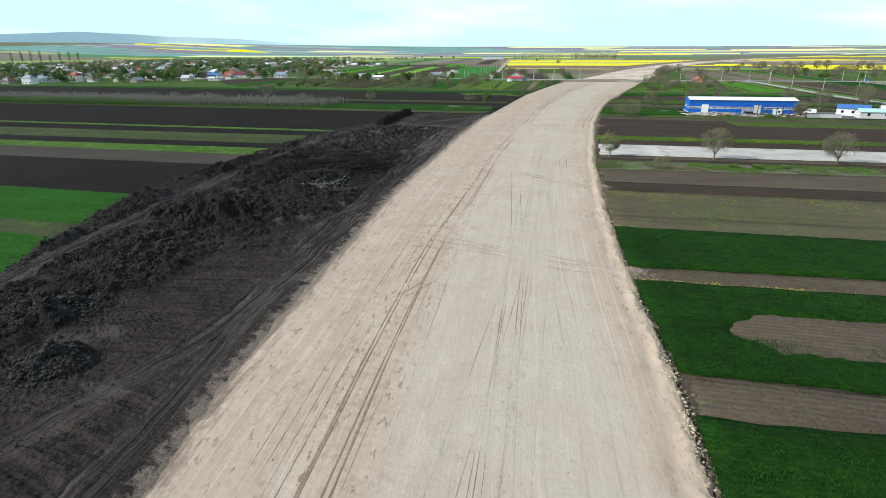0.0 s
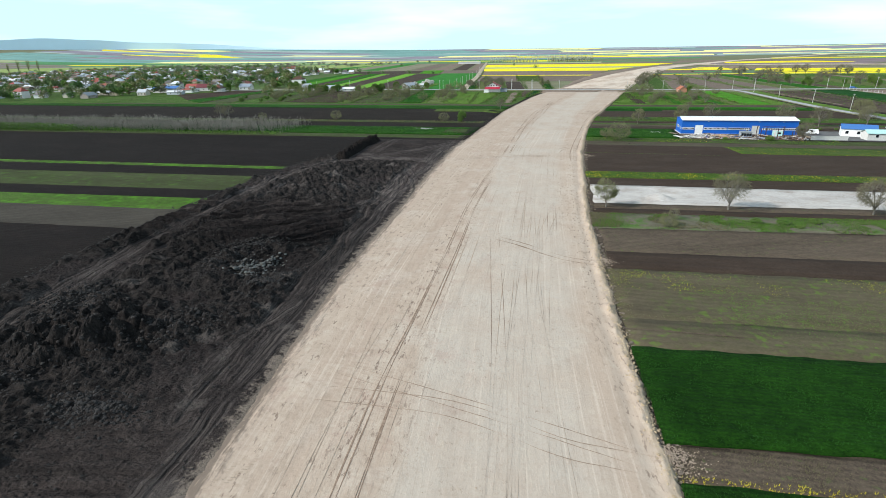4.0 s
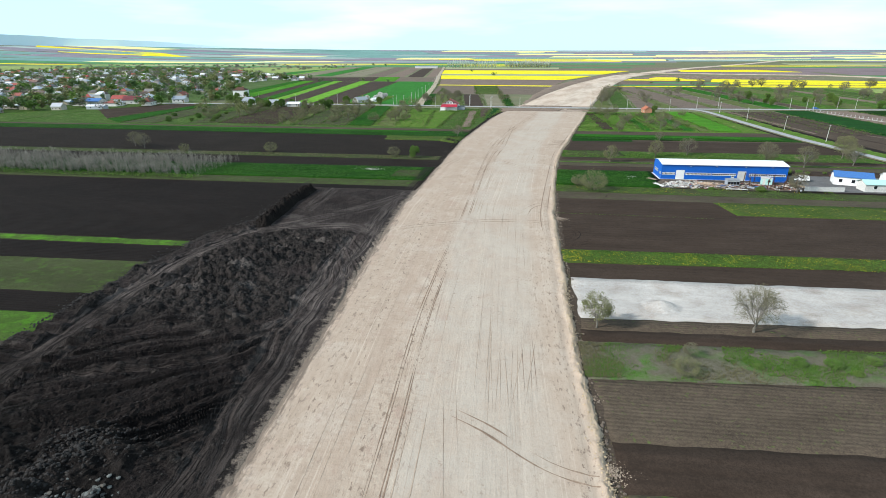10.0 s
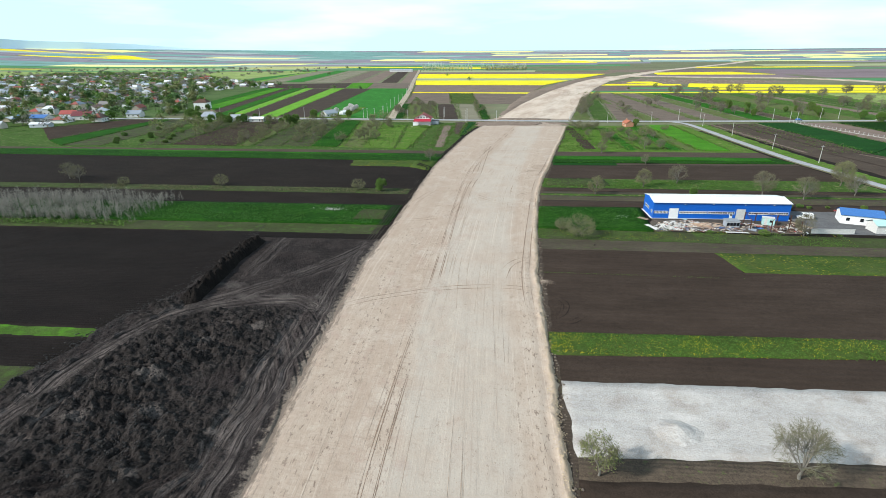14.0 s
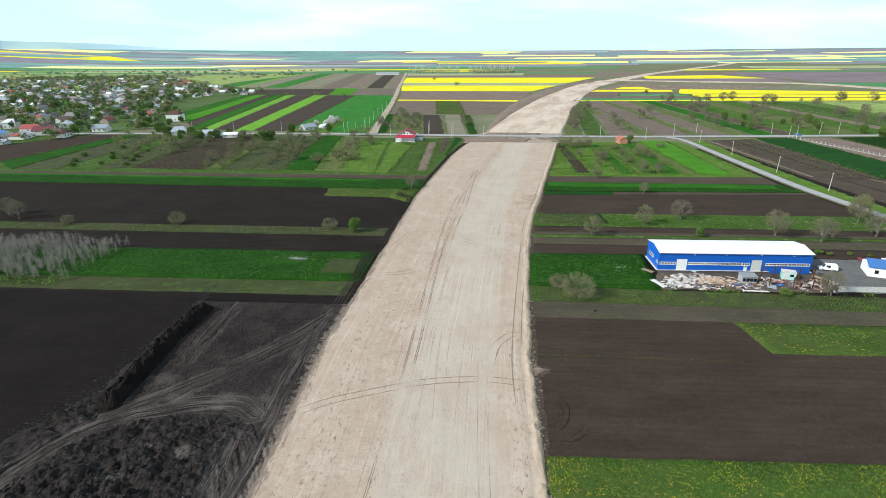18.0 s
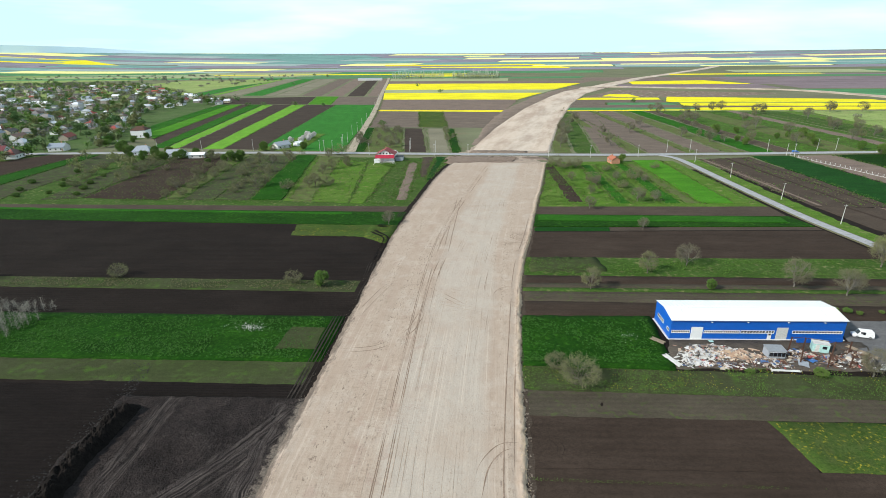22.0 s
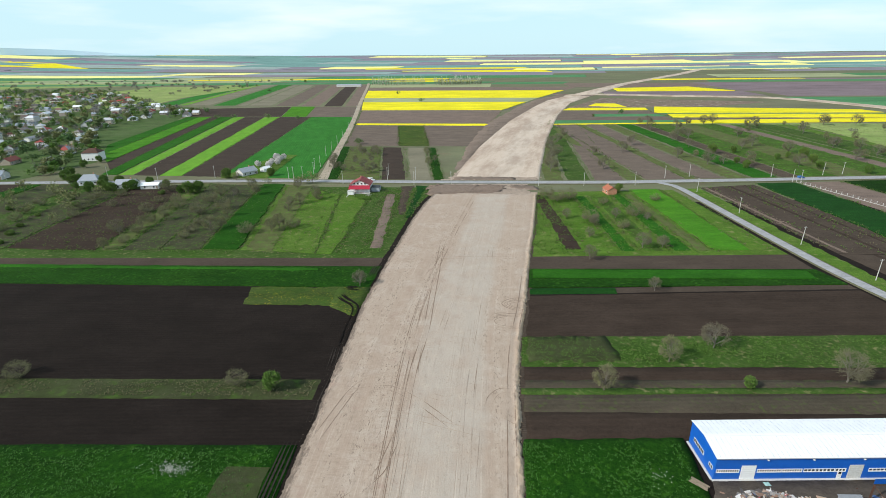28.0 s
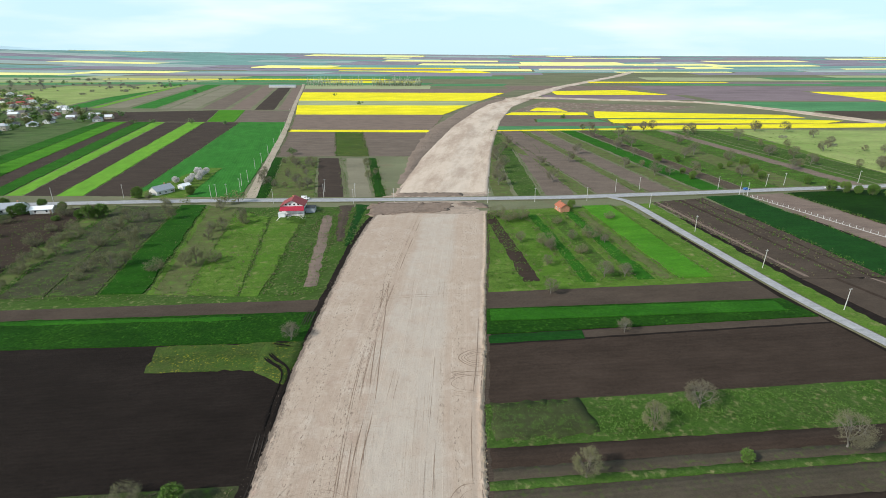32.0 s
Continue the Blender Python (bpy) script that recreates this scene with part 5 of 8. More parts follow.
tagged(new("earth_bank", me), "brown earth bank along the fill beyond the main road", "soil bank", kind="structure")


def tracks(pts, gauge, width, mat, z, label, lie=None, sides=(-0.5, 0.5), whole=0.75):
    """A pair of wheel marks, on level ground or draped over its lie."""
    line = smooth_path(pts, 6.0)
    for side in sides:
        off = []
        for k, p in enumerate(line):
            d = (line[min(k + 1, len(line) - 1)] - line[max(k - 1, 0)]).normalized()
            off.append((p.x + d.y * gauge * side, p.y - d.x * gauge * side))
        vs, fs = [], []
        fine = smooth_path(off, 0.8)
        for k, p in enumerate(fine):
            d = (fine[min(k + 1, len(fine) - 1)] - fine[max(k - 1, 0)]).normalized()
            w = min(1.0, 0.15 + k / 8, 0.15 + (len(fine) - 1 - k) / 8) * width / 2 * max(0.0, min(1.0, whole + 2.6 * noise.noise(Vector((p.x * 0.2, p.y * 0.06, side * 0.2 + width))))) * (0.85 + 0.3 * noise.noise(Vector((p.x, p.y, side))))
            for q, h in ((-1, 0.0), (0, 0.01), (1, 0.0)):
                x, y = p.x - q * d.y * w, p.y + q * d.x * w
                vs.append((x, y, z + h + (lie(x, y) if lie else 0.0)))
        for k in range(len(fine) - 1):
            fs += [(3 * k, 3 * k + 3, 3 * k + 4, 3 * k + 1), (3 * k + 1, 3 * k + 4, 3 * k + 5, 3 * k + 2)]
        me = bpy.data.meshes.new("tyre_track")
        me.from_pydata(vs, [], fs)
        me.materials.append(mat)
        tagged(new("tyre_track", me), label, "tyre track", kind="structure")


# ---- roads ----
ribbon("main_road", [(-900, 395), (-420, 476), (-255, 496), (-147, 505), (-63, 507), (5, 509.5), (75, 513.5), (111, 518), (168, 525), (228, 533.5), (300, 542.5), (520, 572), (900, 620)], 10.0, M["verge"], 0.40, "gravel shoulders of the main road", "road", 6.0)
ribbon("main_road", [(-900, 395), (-420, 476), (-255, 496), (-147, 505), (-63, 507), (5, 509.5), (75, 513.5), (111, 518), (168, 525), (228, 533.5), (300, 542.5), (520, 572), (900, 620)], 7.2, M["asphalt"], 0.45, "two-lane grey asphalt main road", "road", 6.0, crown=0.06)
ribbon("side_road", [(101, 516), (106, 510), (111.5, 498), (119.5, 438), (128, 377), (135.7, 343), (147, 300), (182, 200), (220, 90)], 6.0, M["verge"], 0.36, "grassy gravel shoulders of the side road", "road", 4.0)
ribbon("side_road", [(101, 516), (106, 510), (111.5, 498), (119.5, 438), (128, 377), (135.7, 343), (147, 300), (182, 200), (220, 90)], 4.6, M["asphalt"], 0.42, "narrow grey asphalt side road", "road", 4.0, crown=0.05)
ribbon("lane", [(-118, 511), (-128, 560), (-143, 637), (-175, 800), (-235, 1080), (-319, 1481), (-350, 1620)], 6.0, M["lane"], 0.34, "straight dusty farm lane between fields", "lane", 8.0, 0.3)
ribbon("haul_road", [(120, 1165), (165, 1215), (306, 1178), (456, 1130), (520, 1010), (560, 868), (640, 700), (800, 560)], 30.0, M["sand_dry"], 0.5, "pale sandy haul road curving off the fill", "road", 10.0, 0.2)
ribbon("haul_road", [(-40, 1372), (60, 1290), (120, 1215), (170, 1180)], 18.0, M["mauve"], 0.45, "bare trodden ground joining the fill", "road", 10.0, 0.3)
M["crossing_dark"] = earth("churned_brown_earth", (0.1650, 0.1220, 0.0980), (0.1050, 0.0770, 0.0620), (0.2600, 0.2000, 0.1580), bump=0.8, patch=0.06)
M["crossing"] = earth("trodden_sandy_earth", (0.33, 0.262, 0.205), (0.15, 0.112, 0.088), (0.38, 0.31, 0.25), bump=0.7, patch=0.08)
ribbon("dirt_crossing", [(-10, 474), (-9, 500), (-6, 512), (0, 534)], 58.0, M["crossing"], 0.36, "trodden earth where the fill meets the main road", "road", 3.0, 0.25)

ground_patch("dirt_smear", (-42, 476), (0, 483), (6, 500.5), (-44, 500), M["crossing_dark"], 0.50, 1.0, 0.16, 5.0, label="churned brown earth across the end of the fill")
ground_patch("dirt_smear", (-43, 478), (-16, 484), (-12, 500.5), (-39, 500), M["bank"], 0.50, 1.2, 0.10, 2.6, label="dark earth smeared along the edge of the main road")
ground_patch("dirt_smear", (9, 494), (25, 491), (24, 501.5), (8, 501), M["bank"], 0.46, 1.2, 0.10, 2.6, label="brown earth smeared beside the main road")
ground_patch("dirt_smear", (-30, 514), (12, 516), (10, 524), (-28, 523), M["bank"], 0.50, 1.2, 0.10, 2.6, label="brown earth smeared beyond the main road")
# wheel marks on the fill
TREADS = [(-2.4, 45.6), (-12.6, 37.5), (-14.0, 47.0), (-18.5, 66.0)]
MAIN_RUT = [(8.6, -8), (3.6, 16), (-0.3, 36), (-5, 62), (-7.2, 80), (-10.5, 107), (-14, 135), (-16, 160), (-18.5, 200), (-23, 260), (-25.5, 310), (-25, 350), (-20, 410), (-14, 470)]
for seed, (gauge, wide, shift, mat) in enumerate(((2.25, 0.24, 0.0, "rut"), (1.55, 0.18, 0.0, "rut"), (2.0, 0.16, 3.0, "faint"), (1.9, 0.10, -3.4, "faint"))):
    q = random.Random(seed + 40)
    tracks([(x + shift + q.uniform(-0.15, 0.15), y) for x, y in MAIN_RUT], gauge, wide, M[mat], 0.014 + 0.002 * seed, "wheel ruts along the sand", sand_height, whole=0.75 if mat == "rut" else 0.1)
for seed, line in enumerate(([(14, -10), (8, 60), (3, 110), (-1, 160), (-5, 220), (-6, 300), (-2, 380), (6, 470)], [(20, -10), (10, 70), (5, 120), (0, 180), (-2, 240), (-1, 300), (4, 370)], [(4, -6), (-10, 60), (-17, 100), (-23, 150), (-29, 210), (-33, 280), (-35, 350)], [(18, -8), (8, 64), (0, 125), (-6, 190), (-9, 260), (-8, 340), (-1, 420)])):
    tracks(line, 2.0, 0.10, M["faint"], 0.012 + 0.002 * seed, "thin faint wheel marks along the sand", sand_height, whole=-0.05)
drift = random.Random(12)
for k in range(11):
    y0 = (-8, 10, 40, 80, 120, 150, 190, 230, 270, 310, 345)[k]
    y1 = y0 + drift.uniform(90, 170)
    u0 = drift.uniform(0.15, 0.85)
    u1, u2 = u0 + drift.uniform(-0.06, 0.06), u0 + drift.uniform(-0.10, 0.10)
    line = [(edge_l(y) + (edge_r(y) - edge_l(y)) * u, y) for u, y in ((u0, y0), ((u0 + u1) / 2, y0 * 0.7 + y1 * 0.3), (u1, y0 * 0.4 + y1 * 0.6), (u2, min(y1, 475)))]
    tracks(line, drift.uniform(1.7, 2.2), drift.uniform(0.08, 0.14), M["faint" if k % 4 else "rut"], 0.014 + 0.001 * k, "broken wheel marks along the sand", sand_height, whole=drift.uniform(-0.1, 0.2))
tracks([(-40.0, 264.0), (-38.0, 275.0), (-36.6, 281.9), (-35.1, 285.7), (-33.1, 288.2), (-28.3, 291.0)], 1.9, 0.18, M["rut"], 0.03, "wheel marks sweeping over the sand", sand_height)
tracks([(-20.6, 304), (-20.1, 295.8), (-19.1, 288.5), (-16.1, 283.0), (-11.2, 281.5)], 1.9, 0.16, M["rut"], 0.03, "wheel marks sweeping over the sand", sand_height)
tracks([(-37.5, 272.6), (-29.7, 274.6), (-20.1, 274.4), (-10.4, 271.8), (-1.2, 269.4)], 1.9, 0.14, M["faint"], 0.03, "wheel marks crossing the sand", sand_height)
tracks([(-24.7, 400), (-22.6, 341), (-21.6, 314.4), (-22.2, 295.6), (-21.8, 281), (-21, 266.7)], 1.9, 0.30, M["rut"], 0.03, "worn wheel ruts along the sand", sand_height, whole=0.9)
tracks([(-2.6, 391), (-4.1, 342), (-5.2, 312.5), (-6.4, 287.3), (-6.2, 267.5)], 1.9, 0.16, M["rut"], 0.03, "worn wheel ruts along the sand", sand_height, whole=0.3)
tracks([(-42, 368), (-30, 373), (-14, 376), (4, 377), (13, 376)], 1.8, 0.2, M["rut"], 0.03, "wheel marks crossing the sand", sand_height, whole=0.5)
tracks([(-13, 66), (0, 64), (12, 62), (22, 60)], 1.8, 0.10, M["rut"], 0.020, "wheel marks crossing the sand", sand_height)
tracks([(-14, 61), (2, 62.5), (14, 60), (22, 60)], 2.4, 0.10, M["rut"], 0.020, "wheel marks crossing the sand", sand_height)
tracks([(-3.5, 113.4), (0.8, 111.4), (5.0, 108.7), (8.0, 106.9), (11.2, 105.8), (14.3, 105.5), (16.4, 106.0)], 1.5, 0.40, M["rut"], 0.026, "wheel marks curving to the edge", sand_height, whole=1.3)
tracks([(-36.5, 182), (-31, 186.5), (-26.4, 189.2), (-13.4, 195.6), (-2.7, 197.9), (6.5, 197.7)], 1.8, 0.26, M["rut"], 0.026, "curved wheel marks across the sand", sand_height, whole=1.1)
tracks([(-2, 203), (-1, 211), (2, 216), (6, 217)], 1.8, 0.28, M["rut"], 0.020, "wheel marks of a turn", sand_height)
tracks([(5, 190), (3.6, 205), (3.3, 230), (3.6, 262), (3.9, 288.5), (5.1, 310.8), (8.0, 334.3), (10.5, 360)], 1.9, 0.30, M["rut"], 0.020, "wheel ruts along the rim of the sand", sand_height)
tracks([(6, 273.5), (3.5, 275.7), (-0.6, 278.3), (-1.4, 282.0), (1, 286), (5.5, 286.5)], 1.8, 0.24, M["rut"], 0.03, "looping wheel marks", sand_height, whole=1.0)
for w, k in ((0.34, 0.0), (0.22, 0.9)):
    tracks([(9.0, 326.8), (5 + k, 327), (0.4 + k, 326.9 - k), (-2.4 + k, 322.9), (-0.5 + k, 318.4 + k), (8.0, 316.8 + k)], 1.8, w, M["rut"], 0.03, "looping wheel marks", sand_height, whole=1.2)
    tracks([(11.0, 339.6), (5.0 + k, 337.8 - k), (2.6 + k, 334.8), (5.7, 331.5 + k), (10.6, 332.4 + k)], 1.8, w, M["rut"], 0.03, "looping wheel marks", sand_height, whole=1.2)
tracks([(-39, 245), (-30, 248), (-24, 256), (-22, 268)], 1.8, 0.28, M["rut"], 0.020, "curving wheel marks", sand_height)
tracks([(-38, 282), (-28, 285), (-20, 281), (-10, 272)], 1.8, 0.24, M["rut"], 0.020, "curving wheel marks", sand_height)

# ---- the topsoil bank ----
HEAPS = [(-46.0, 64.0, 11.5, 9.5, 0.2, 1.9), (-41.0, 43.0, 5.0, 4.5, 0.0, 1.3), (-36.0, 68.0, 6.0, 6.0, 0.3, 1.0), (-57.0, 71.0, 7.0, 5.0, 0.0, 0.7), (-45.0, 97.5, 5.0, 3.5, 0.0, 0.9), (-46.0, 90.0, 3.5, 6.0, 0.1, 1.0),
         (-61.0, 147.0, 9.5, 17.0, 0.12, 1.2), (-56.0, 160.0, 9.5, 14.0, -0.2, 1.15), (-52.0, 136.0, 8.0, 9.0, -0.2, 1.0), (-36.5, 29.5, 4.5, 3.8, 0.2, 1.3), (-27.5, 20.3, 4.0, 3.2, 0.0, 1.1), (-41.0, 27.0, 4.0, 4.0, 0.0, 0.9),
         (-33.0, 52.0, 5.0, 2.6, 0.4, 0.7), (-34.0, 84.0, 3.0, 4.5, -0.3, 0.5), (-47.5, 50.0, 5.0, 5.0, 0.0, 0.9)]
DRIED = [(-58.1, 87.8, 2.6), (-54.2, 77.3, 3.2), (-55.9, 70.3, 2.4), (-31.1, 67.5, 2.2), (-23.4, 73.0, 1.6), (-26.9, 91.9, 1.3), (-29.1, 76.4, 2.0), (-30.0, 24.5, 3.0), (-28.2, 27.0, 2.4), (-34.0, 63.9, 2.0), (-33.1, 87.3, 2.0), (-40.2, 140.0, 1.4),
         (-48.3, 123.9, 1.8), (-46.2, 130.2, 1.6), (-66.3, 188.8, 4.2), (-50.9, 184.8, 3.4), (-60.0, 183.5, 3.0), (-43.0, 186.0, 2.2), (-56.0, 170.5, 1.0), (-58.5, 150.0, 3.4), (-52.0, 142.0, 3.0), (-63.0, 139.0, 3.2), (-57.0, 163.0, 2.6), (-49.5, 170.0, 2.4), (-20.0, 20.0, 2.5), (-17.5, 46.0, 2.6), (-24.0, 56.0, 2.0)]


def ease(a, b, v):
    t = max(0.0, min(1.0, (v - a) / (b - a)))
    return t * t * (3 - 2 * t)


def heap_at(x, y):
    """How far a place lies inside the tipped heaps, and how high they are there."""
    best, cover = 0.0, 0.0
    for cx, cy, rx, ry, turn, tall in HEAPS:
        dx, dy = x - cx, y - cy
        if abs(dx) > 26 or abs(dy) > 26:
            continue
        u = (dx * math.cos(turn) + dy * math.sin(turn)) / rx
        v = (-dx * math.sin(turn) + dy * math.cos(turn)) / ry
        k = max(0.0, 1 - (u * u + v * v))
        k = k ** 0.6
        best, cover = max(best, k * tall), max(cover, k)
    return best, cover


def warped_heap(x, y):
    """The heaps with torn outlines, and the rough clumps strewn between them."""
    tall, cover = heap_at(x + 2.5 * noise.noise(Vector((x * 0.13, y * 0.13, 1.0))), y + 2.5 * noise.noise(Vector((x * 0.13, y * 0.13, 5.0))) + 1.2 * noise.noise(Vector((x * 0.4, y * 0.4, 8.0))))
    open_ground = max(ease(36, 30, -x) * (1 - ease(56, 64, y)), ease(174, 182, y), 1 - ease(5.0, 9.0, edge_l(y) - x), ease(96, 102, y) * (1 - ease(122, 130, y)))
    clump = ease(-0.45, 0.02, fbm(x + 31, y, 0.07, 4)) * (1 - open_ground)
    return max(tall, 0.75 * clump), max(cover, 0.9 * clump)


def dried_at(x, y):
    return max(math.exp(-(((x - cx) / r) ** 2 + ((y - cy) / (0.6 * r)) ** 2)) for cx, cy, r in DRIED)


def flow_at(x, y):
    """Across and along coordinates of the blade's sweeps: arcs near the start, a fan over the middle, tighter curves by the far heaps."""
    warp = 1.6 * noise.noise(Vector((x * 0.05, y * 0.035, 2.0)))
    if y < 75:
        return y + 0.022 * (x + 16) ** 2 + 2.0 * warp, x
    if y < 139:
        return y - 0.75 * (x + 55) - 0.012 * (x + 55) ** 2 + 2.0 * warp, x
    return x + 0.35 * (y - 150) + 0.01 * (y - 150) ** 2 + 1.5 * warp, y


def spoil_height(x, y):
    L, R = lerp_line(SPOIL_L, y), edge_l(y)
    if x <= L - 2 or x >= R + 1:
        return -0.06
    rim = max(0.0, min(1.0, (x - L + 2) / 3.0, (R + 1 - x) / 1.6, (222.6 + 0.105 * (x + 81) + 0.6 * noise.noise(Vector((x * 0.3, y * 0.3, 1.1))) - y) / 1.2))
    tall, cover = warped_heap(x, y)
    far = R - x
    calm = 1 - 0.85 * cover
    warp = 1.6 * noise.noise(Vector((x * 0.05, y * 0.035, 2.0)))
    h = 0.24 + (0.42 * abs(fbm(x + 9, y, 0.50, 5)) + 0.35 * abs(fbm(x, y + 5, 0.18, 4))) * ease(1.0, 5.0, far) * (0.45 + 0.55 * ease(46, 62, y)) * (1 - 0.6 * ease(176, 186, y)) + 0.07 * noise.noise(Vector((x * 3.4, y * 3.4, 7))) + 0.16 * abs(fbm(x, y, 1.5, 3)) * ease(0.5, 3.0, far)
    h += 0.5 * max(0.0, fbm(x, y, 0.06, 3)) * ease(6.0, 16.0, far)
    # windrows left by the blade, fanning over the middle
    zone = ease(93, 101, y) * (1 - ease(126, 136, y)) * ease(4.0, 9.0, far)
    if zone > 0:
        s = y - 0.75 * (x + 55) - 0.012 * (x + 55) ** 2 + 2.0 * warp
        ridged = 1 - 2.2 * abs(noise.noise(Vector((s * 0.62, x * 0.035, 4.0))))
        h += zone * calm * (1.4 * ridged * (0.5 + 0.9 * abs(fbm(x, y, 0.08, 3))) + 0.24 * noise.noise(Vector((s * 1.9, x * 0.07, 9.0))))
    # arcs of a turning machine near the start, and between the far heaps and the fill
    zone = (1 - ease(48, 62, y)) * ease(2.0, 6.0, far)
    if zone > 0:
        a = y + 0.022 * (x + 16) ** 2 + 2.0 * warp
        h += zone * calm * (0.34 * noise.noise(Vector((a * 0.9, x * 0.05, 6.0))) + 0.22 * noise.noise(Vector((a * 2.2, x * 0.08, 7.0))))
    zone = ease(132, 146, y) * (1 - ease(172, 182, y)) * (1 - ease(14, 20, far))
    if zone > 0:
        s = x + 0.35 * (y - 150) + 0.01 * (y - 150) ** 2 + 1.5 * warp
        h += zone * calm * 0.45 * (noise.noise(Vector((s * 0.8, y * 0.05, 3.0))) + 0.6 * noise.noise(Vector((s * 1.9, y * 0.05, 8.0))))
    if cover > 0:
        p = Vector((x, y, 0.0))
        q = p + 0.7 * Vector((noise.noise(p * 0.9), noise.noise(p * 0.9 + Vector((7, 3, 1))), 0))
        big = 1.0 - noise.voronoi(q * 0.42)[0][0] * 1.25
        small = 1.0 - noise.voronoi(q * 1.15 + Vector((3, 9, 0)))[0][0] * 1.3
        h += tall * (0.05 + 1.2 * big + 0.42 * small * (0.5 + big) + 1.2 * abs(fbm(x, y, 0.20, 5)) + 0.22 * abs(fbm(x + 3, y, 1.3, 3)))
    # hollow dug round the clay
    r = math.hypot((x + 40.2) / 4.2, (y - 89.0) / 4.8)
    if r < 3:
        h += 0.9 * math.exp(-((r - 1.55) / 0.5) ** 2) * ease(-4.0, 2.0, -(x + 38.0) + 0.6 * (y - 90)) - 0.5 * math.exp(-(r / 1.1) ** 4)
    return rim * max(0.03, h) - 0.06 * (1 - rim)


LANE_LEFT = [(-50, 26), (-54, 36), (-58, 50), (-62, 66), (-66.5, 84), (-70.0, 104), (-72.0, 123), (-73.5, 138), (-75.0, 152), (-72.6, 168), (-66.6, 176), (-56.5, 182), (-48, 183.5), (-42.5, 181)]
LANE_ACROSS = [(-70.5, 176.5), (-62.3, 185.9), (-55.7, 194.5), (-47.5, 208.4), (-42.3, 222)]
LANES = [(LANE_LEFT, 2.2), ([(x + 5.5, y + 2) for x, y in LANE_LEFT[3:9]], 0.5), (LANE_ACROSS, 1.5), ([(x + 3.2, y - 1.2) for x, y in LANE_ACROSS], 0.5), ([(-66.9, 194), (-68.4, 205), (-70.2, 223)], 0.35), ([(-64.8, 195), (-66.3, 206), (-68.3, 223)], 0.35),
         ([(-41.5, 181), (-43, 194), (-43.6, 207), (-43.2, 220)], 0.8), ([(edge_l(y) - 3.2 - 0.8 * math.sin(y * 0.06), y) for y in range(6, 226, 12)], 1.1), ([(edge_l(y) - 7.0 - 1.2 * math.sin(y * 0.045 + 1), y) for y in range(54, 186, 12)], 0.8),
         ([(-61, 108), (-50, 113), (-41, 121), (-38, 140), (-43, 176)], 0.5), ([(-26.2, 58.7), (-27.0, 66.2), (-26.4, 74), (-26.6, 89), (-33, 110)], 0.9), ([(-22.5, 2), (-20, 18), (-18.0, 30), (-20, 42)], 1.2)]


def lane_field(pts):
    """For each place, how far outside the nearest pressed lane it lies, where along it, and how far off its middle line, to which side."""
    best, along, side = np.full(len(pts), 9.0), np.zeros(len(pts)), np.zeros(len(pts))
    for n, (line, half) in enumerate(LANES):
        soft = smooth_path(line, 2.0)
        run = 40.0 * n
        for a, b in zip(soft, soft[1:]):
            ab = np.array((b.x - a.x, b.y - a.y))
            size = math.hypot(*ab)
            rel = pts - (a.x, a.y)
            t = np.clip((rel @ ab) / size ** 2, 0, 1)
            dist = np.hypot(*(rel - t[:, None] * ab).T)
            closer = dist - half < best
            best[closer], along[closer] = (dist - half)[closer], (run + t * size)[closer]
            side[closer] = (dist * np.sign(ab[0] * rel[:, 1] - ab[1] * rel[:, 0]))[closer]
            run += size
    return best, along, side


sv, sf = [], []
rows_y = [-60 + 3.0 * k for k in range(21)] + [3 + 0.29 * k for k in range(790)]
nu, ny = 230, len(rows_y) - 1
for j, y in enumerate(rows_y):
    L, R = lerp_line(SPOIL_L, y) - 0.4 + 2.6 * fbm(2.2, y, 0.10), edge_l(y) + 0.9
    for i in range(nu + 1):
        x = L + (R - L) * i / nu
        sv.append((x, y, spoil_height(x, y) if 0 < j < ny else -0.06))
for j in range(ny):
    for i in range(nu):
        q = j * (nu + 1) + i
        sf.append((q, q + 1, q + nu + 2, q + nu + 1))
off, along, side = lane_field(np.array([(v[0] + 0.9 * noise.noise(Vector((v[0] * 0.12, v[1] * 0.12, 2.5))) + 0.25 * noise.noise(Vector((v[0] * 0.6, v[1] * 0.6, 4.5))), v[1] + 0.9 * noise.noise(Vector((v[0] * 0.12, v[1] * 0.12, 7.5)))) for v in sv]))
for k, v in enumerate(sv):
    d = off[k]
    if d < 1.0 and v[2] > 0:
        low = 0.22 + 0.30 * noise.noise(Vector((side[k] * 1.3, along[k] * 0.025, 3.3))) + 0.10 * noise.noise(Vector((side[k] * 3.1, along[k] * 0.05, 8.3)))
        flat = 0.8 * (1 - ease(-0.6, 0.8, d + 0.8 * noise.noise(Vector((v[0] * 0.5, v[1] * 0.5, 6.6)))))
        sv[k] = (v[0], v[1], v[2] * (1 - flat) + max(0.04, low) * flat)
me = bpy.data.meshes.new("topsoil_bank")
me.from_pydata(sv, [], sf)
me.materials.append(M["spoil"])
idx = np.zeros(len(me.loops), dtype=np.int32)
me.loops.foreach_get("vertex_index", idx)
layer = me.uv_layers.new(name="lane")
layer.data.foreach_set("uv", np.stack((side, along), 1)[idx].astype(np.float32).ravel())
layer = me.uv_layers.new(name="press")
layer.data.foreach_set("uv", np.stack((off, np.array([edge_l(v[1]) - v[0] for v in sv])), 1)[idx].astype(np.float32).ravel())
layer = me.uv_layers.new(name="mass")
layer.data.foreach_set("uv", np.array([(warped_heap(v[0], v[1])[1], dried_at(v[0], v[1])) for v in sv], dtype=np.float32)[idx].ravel())
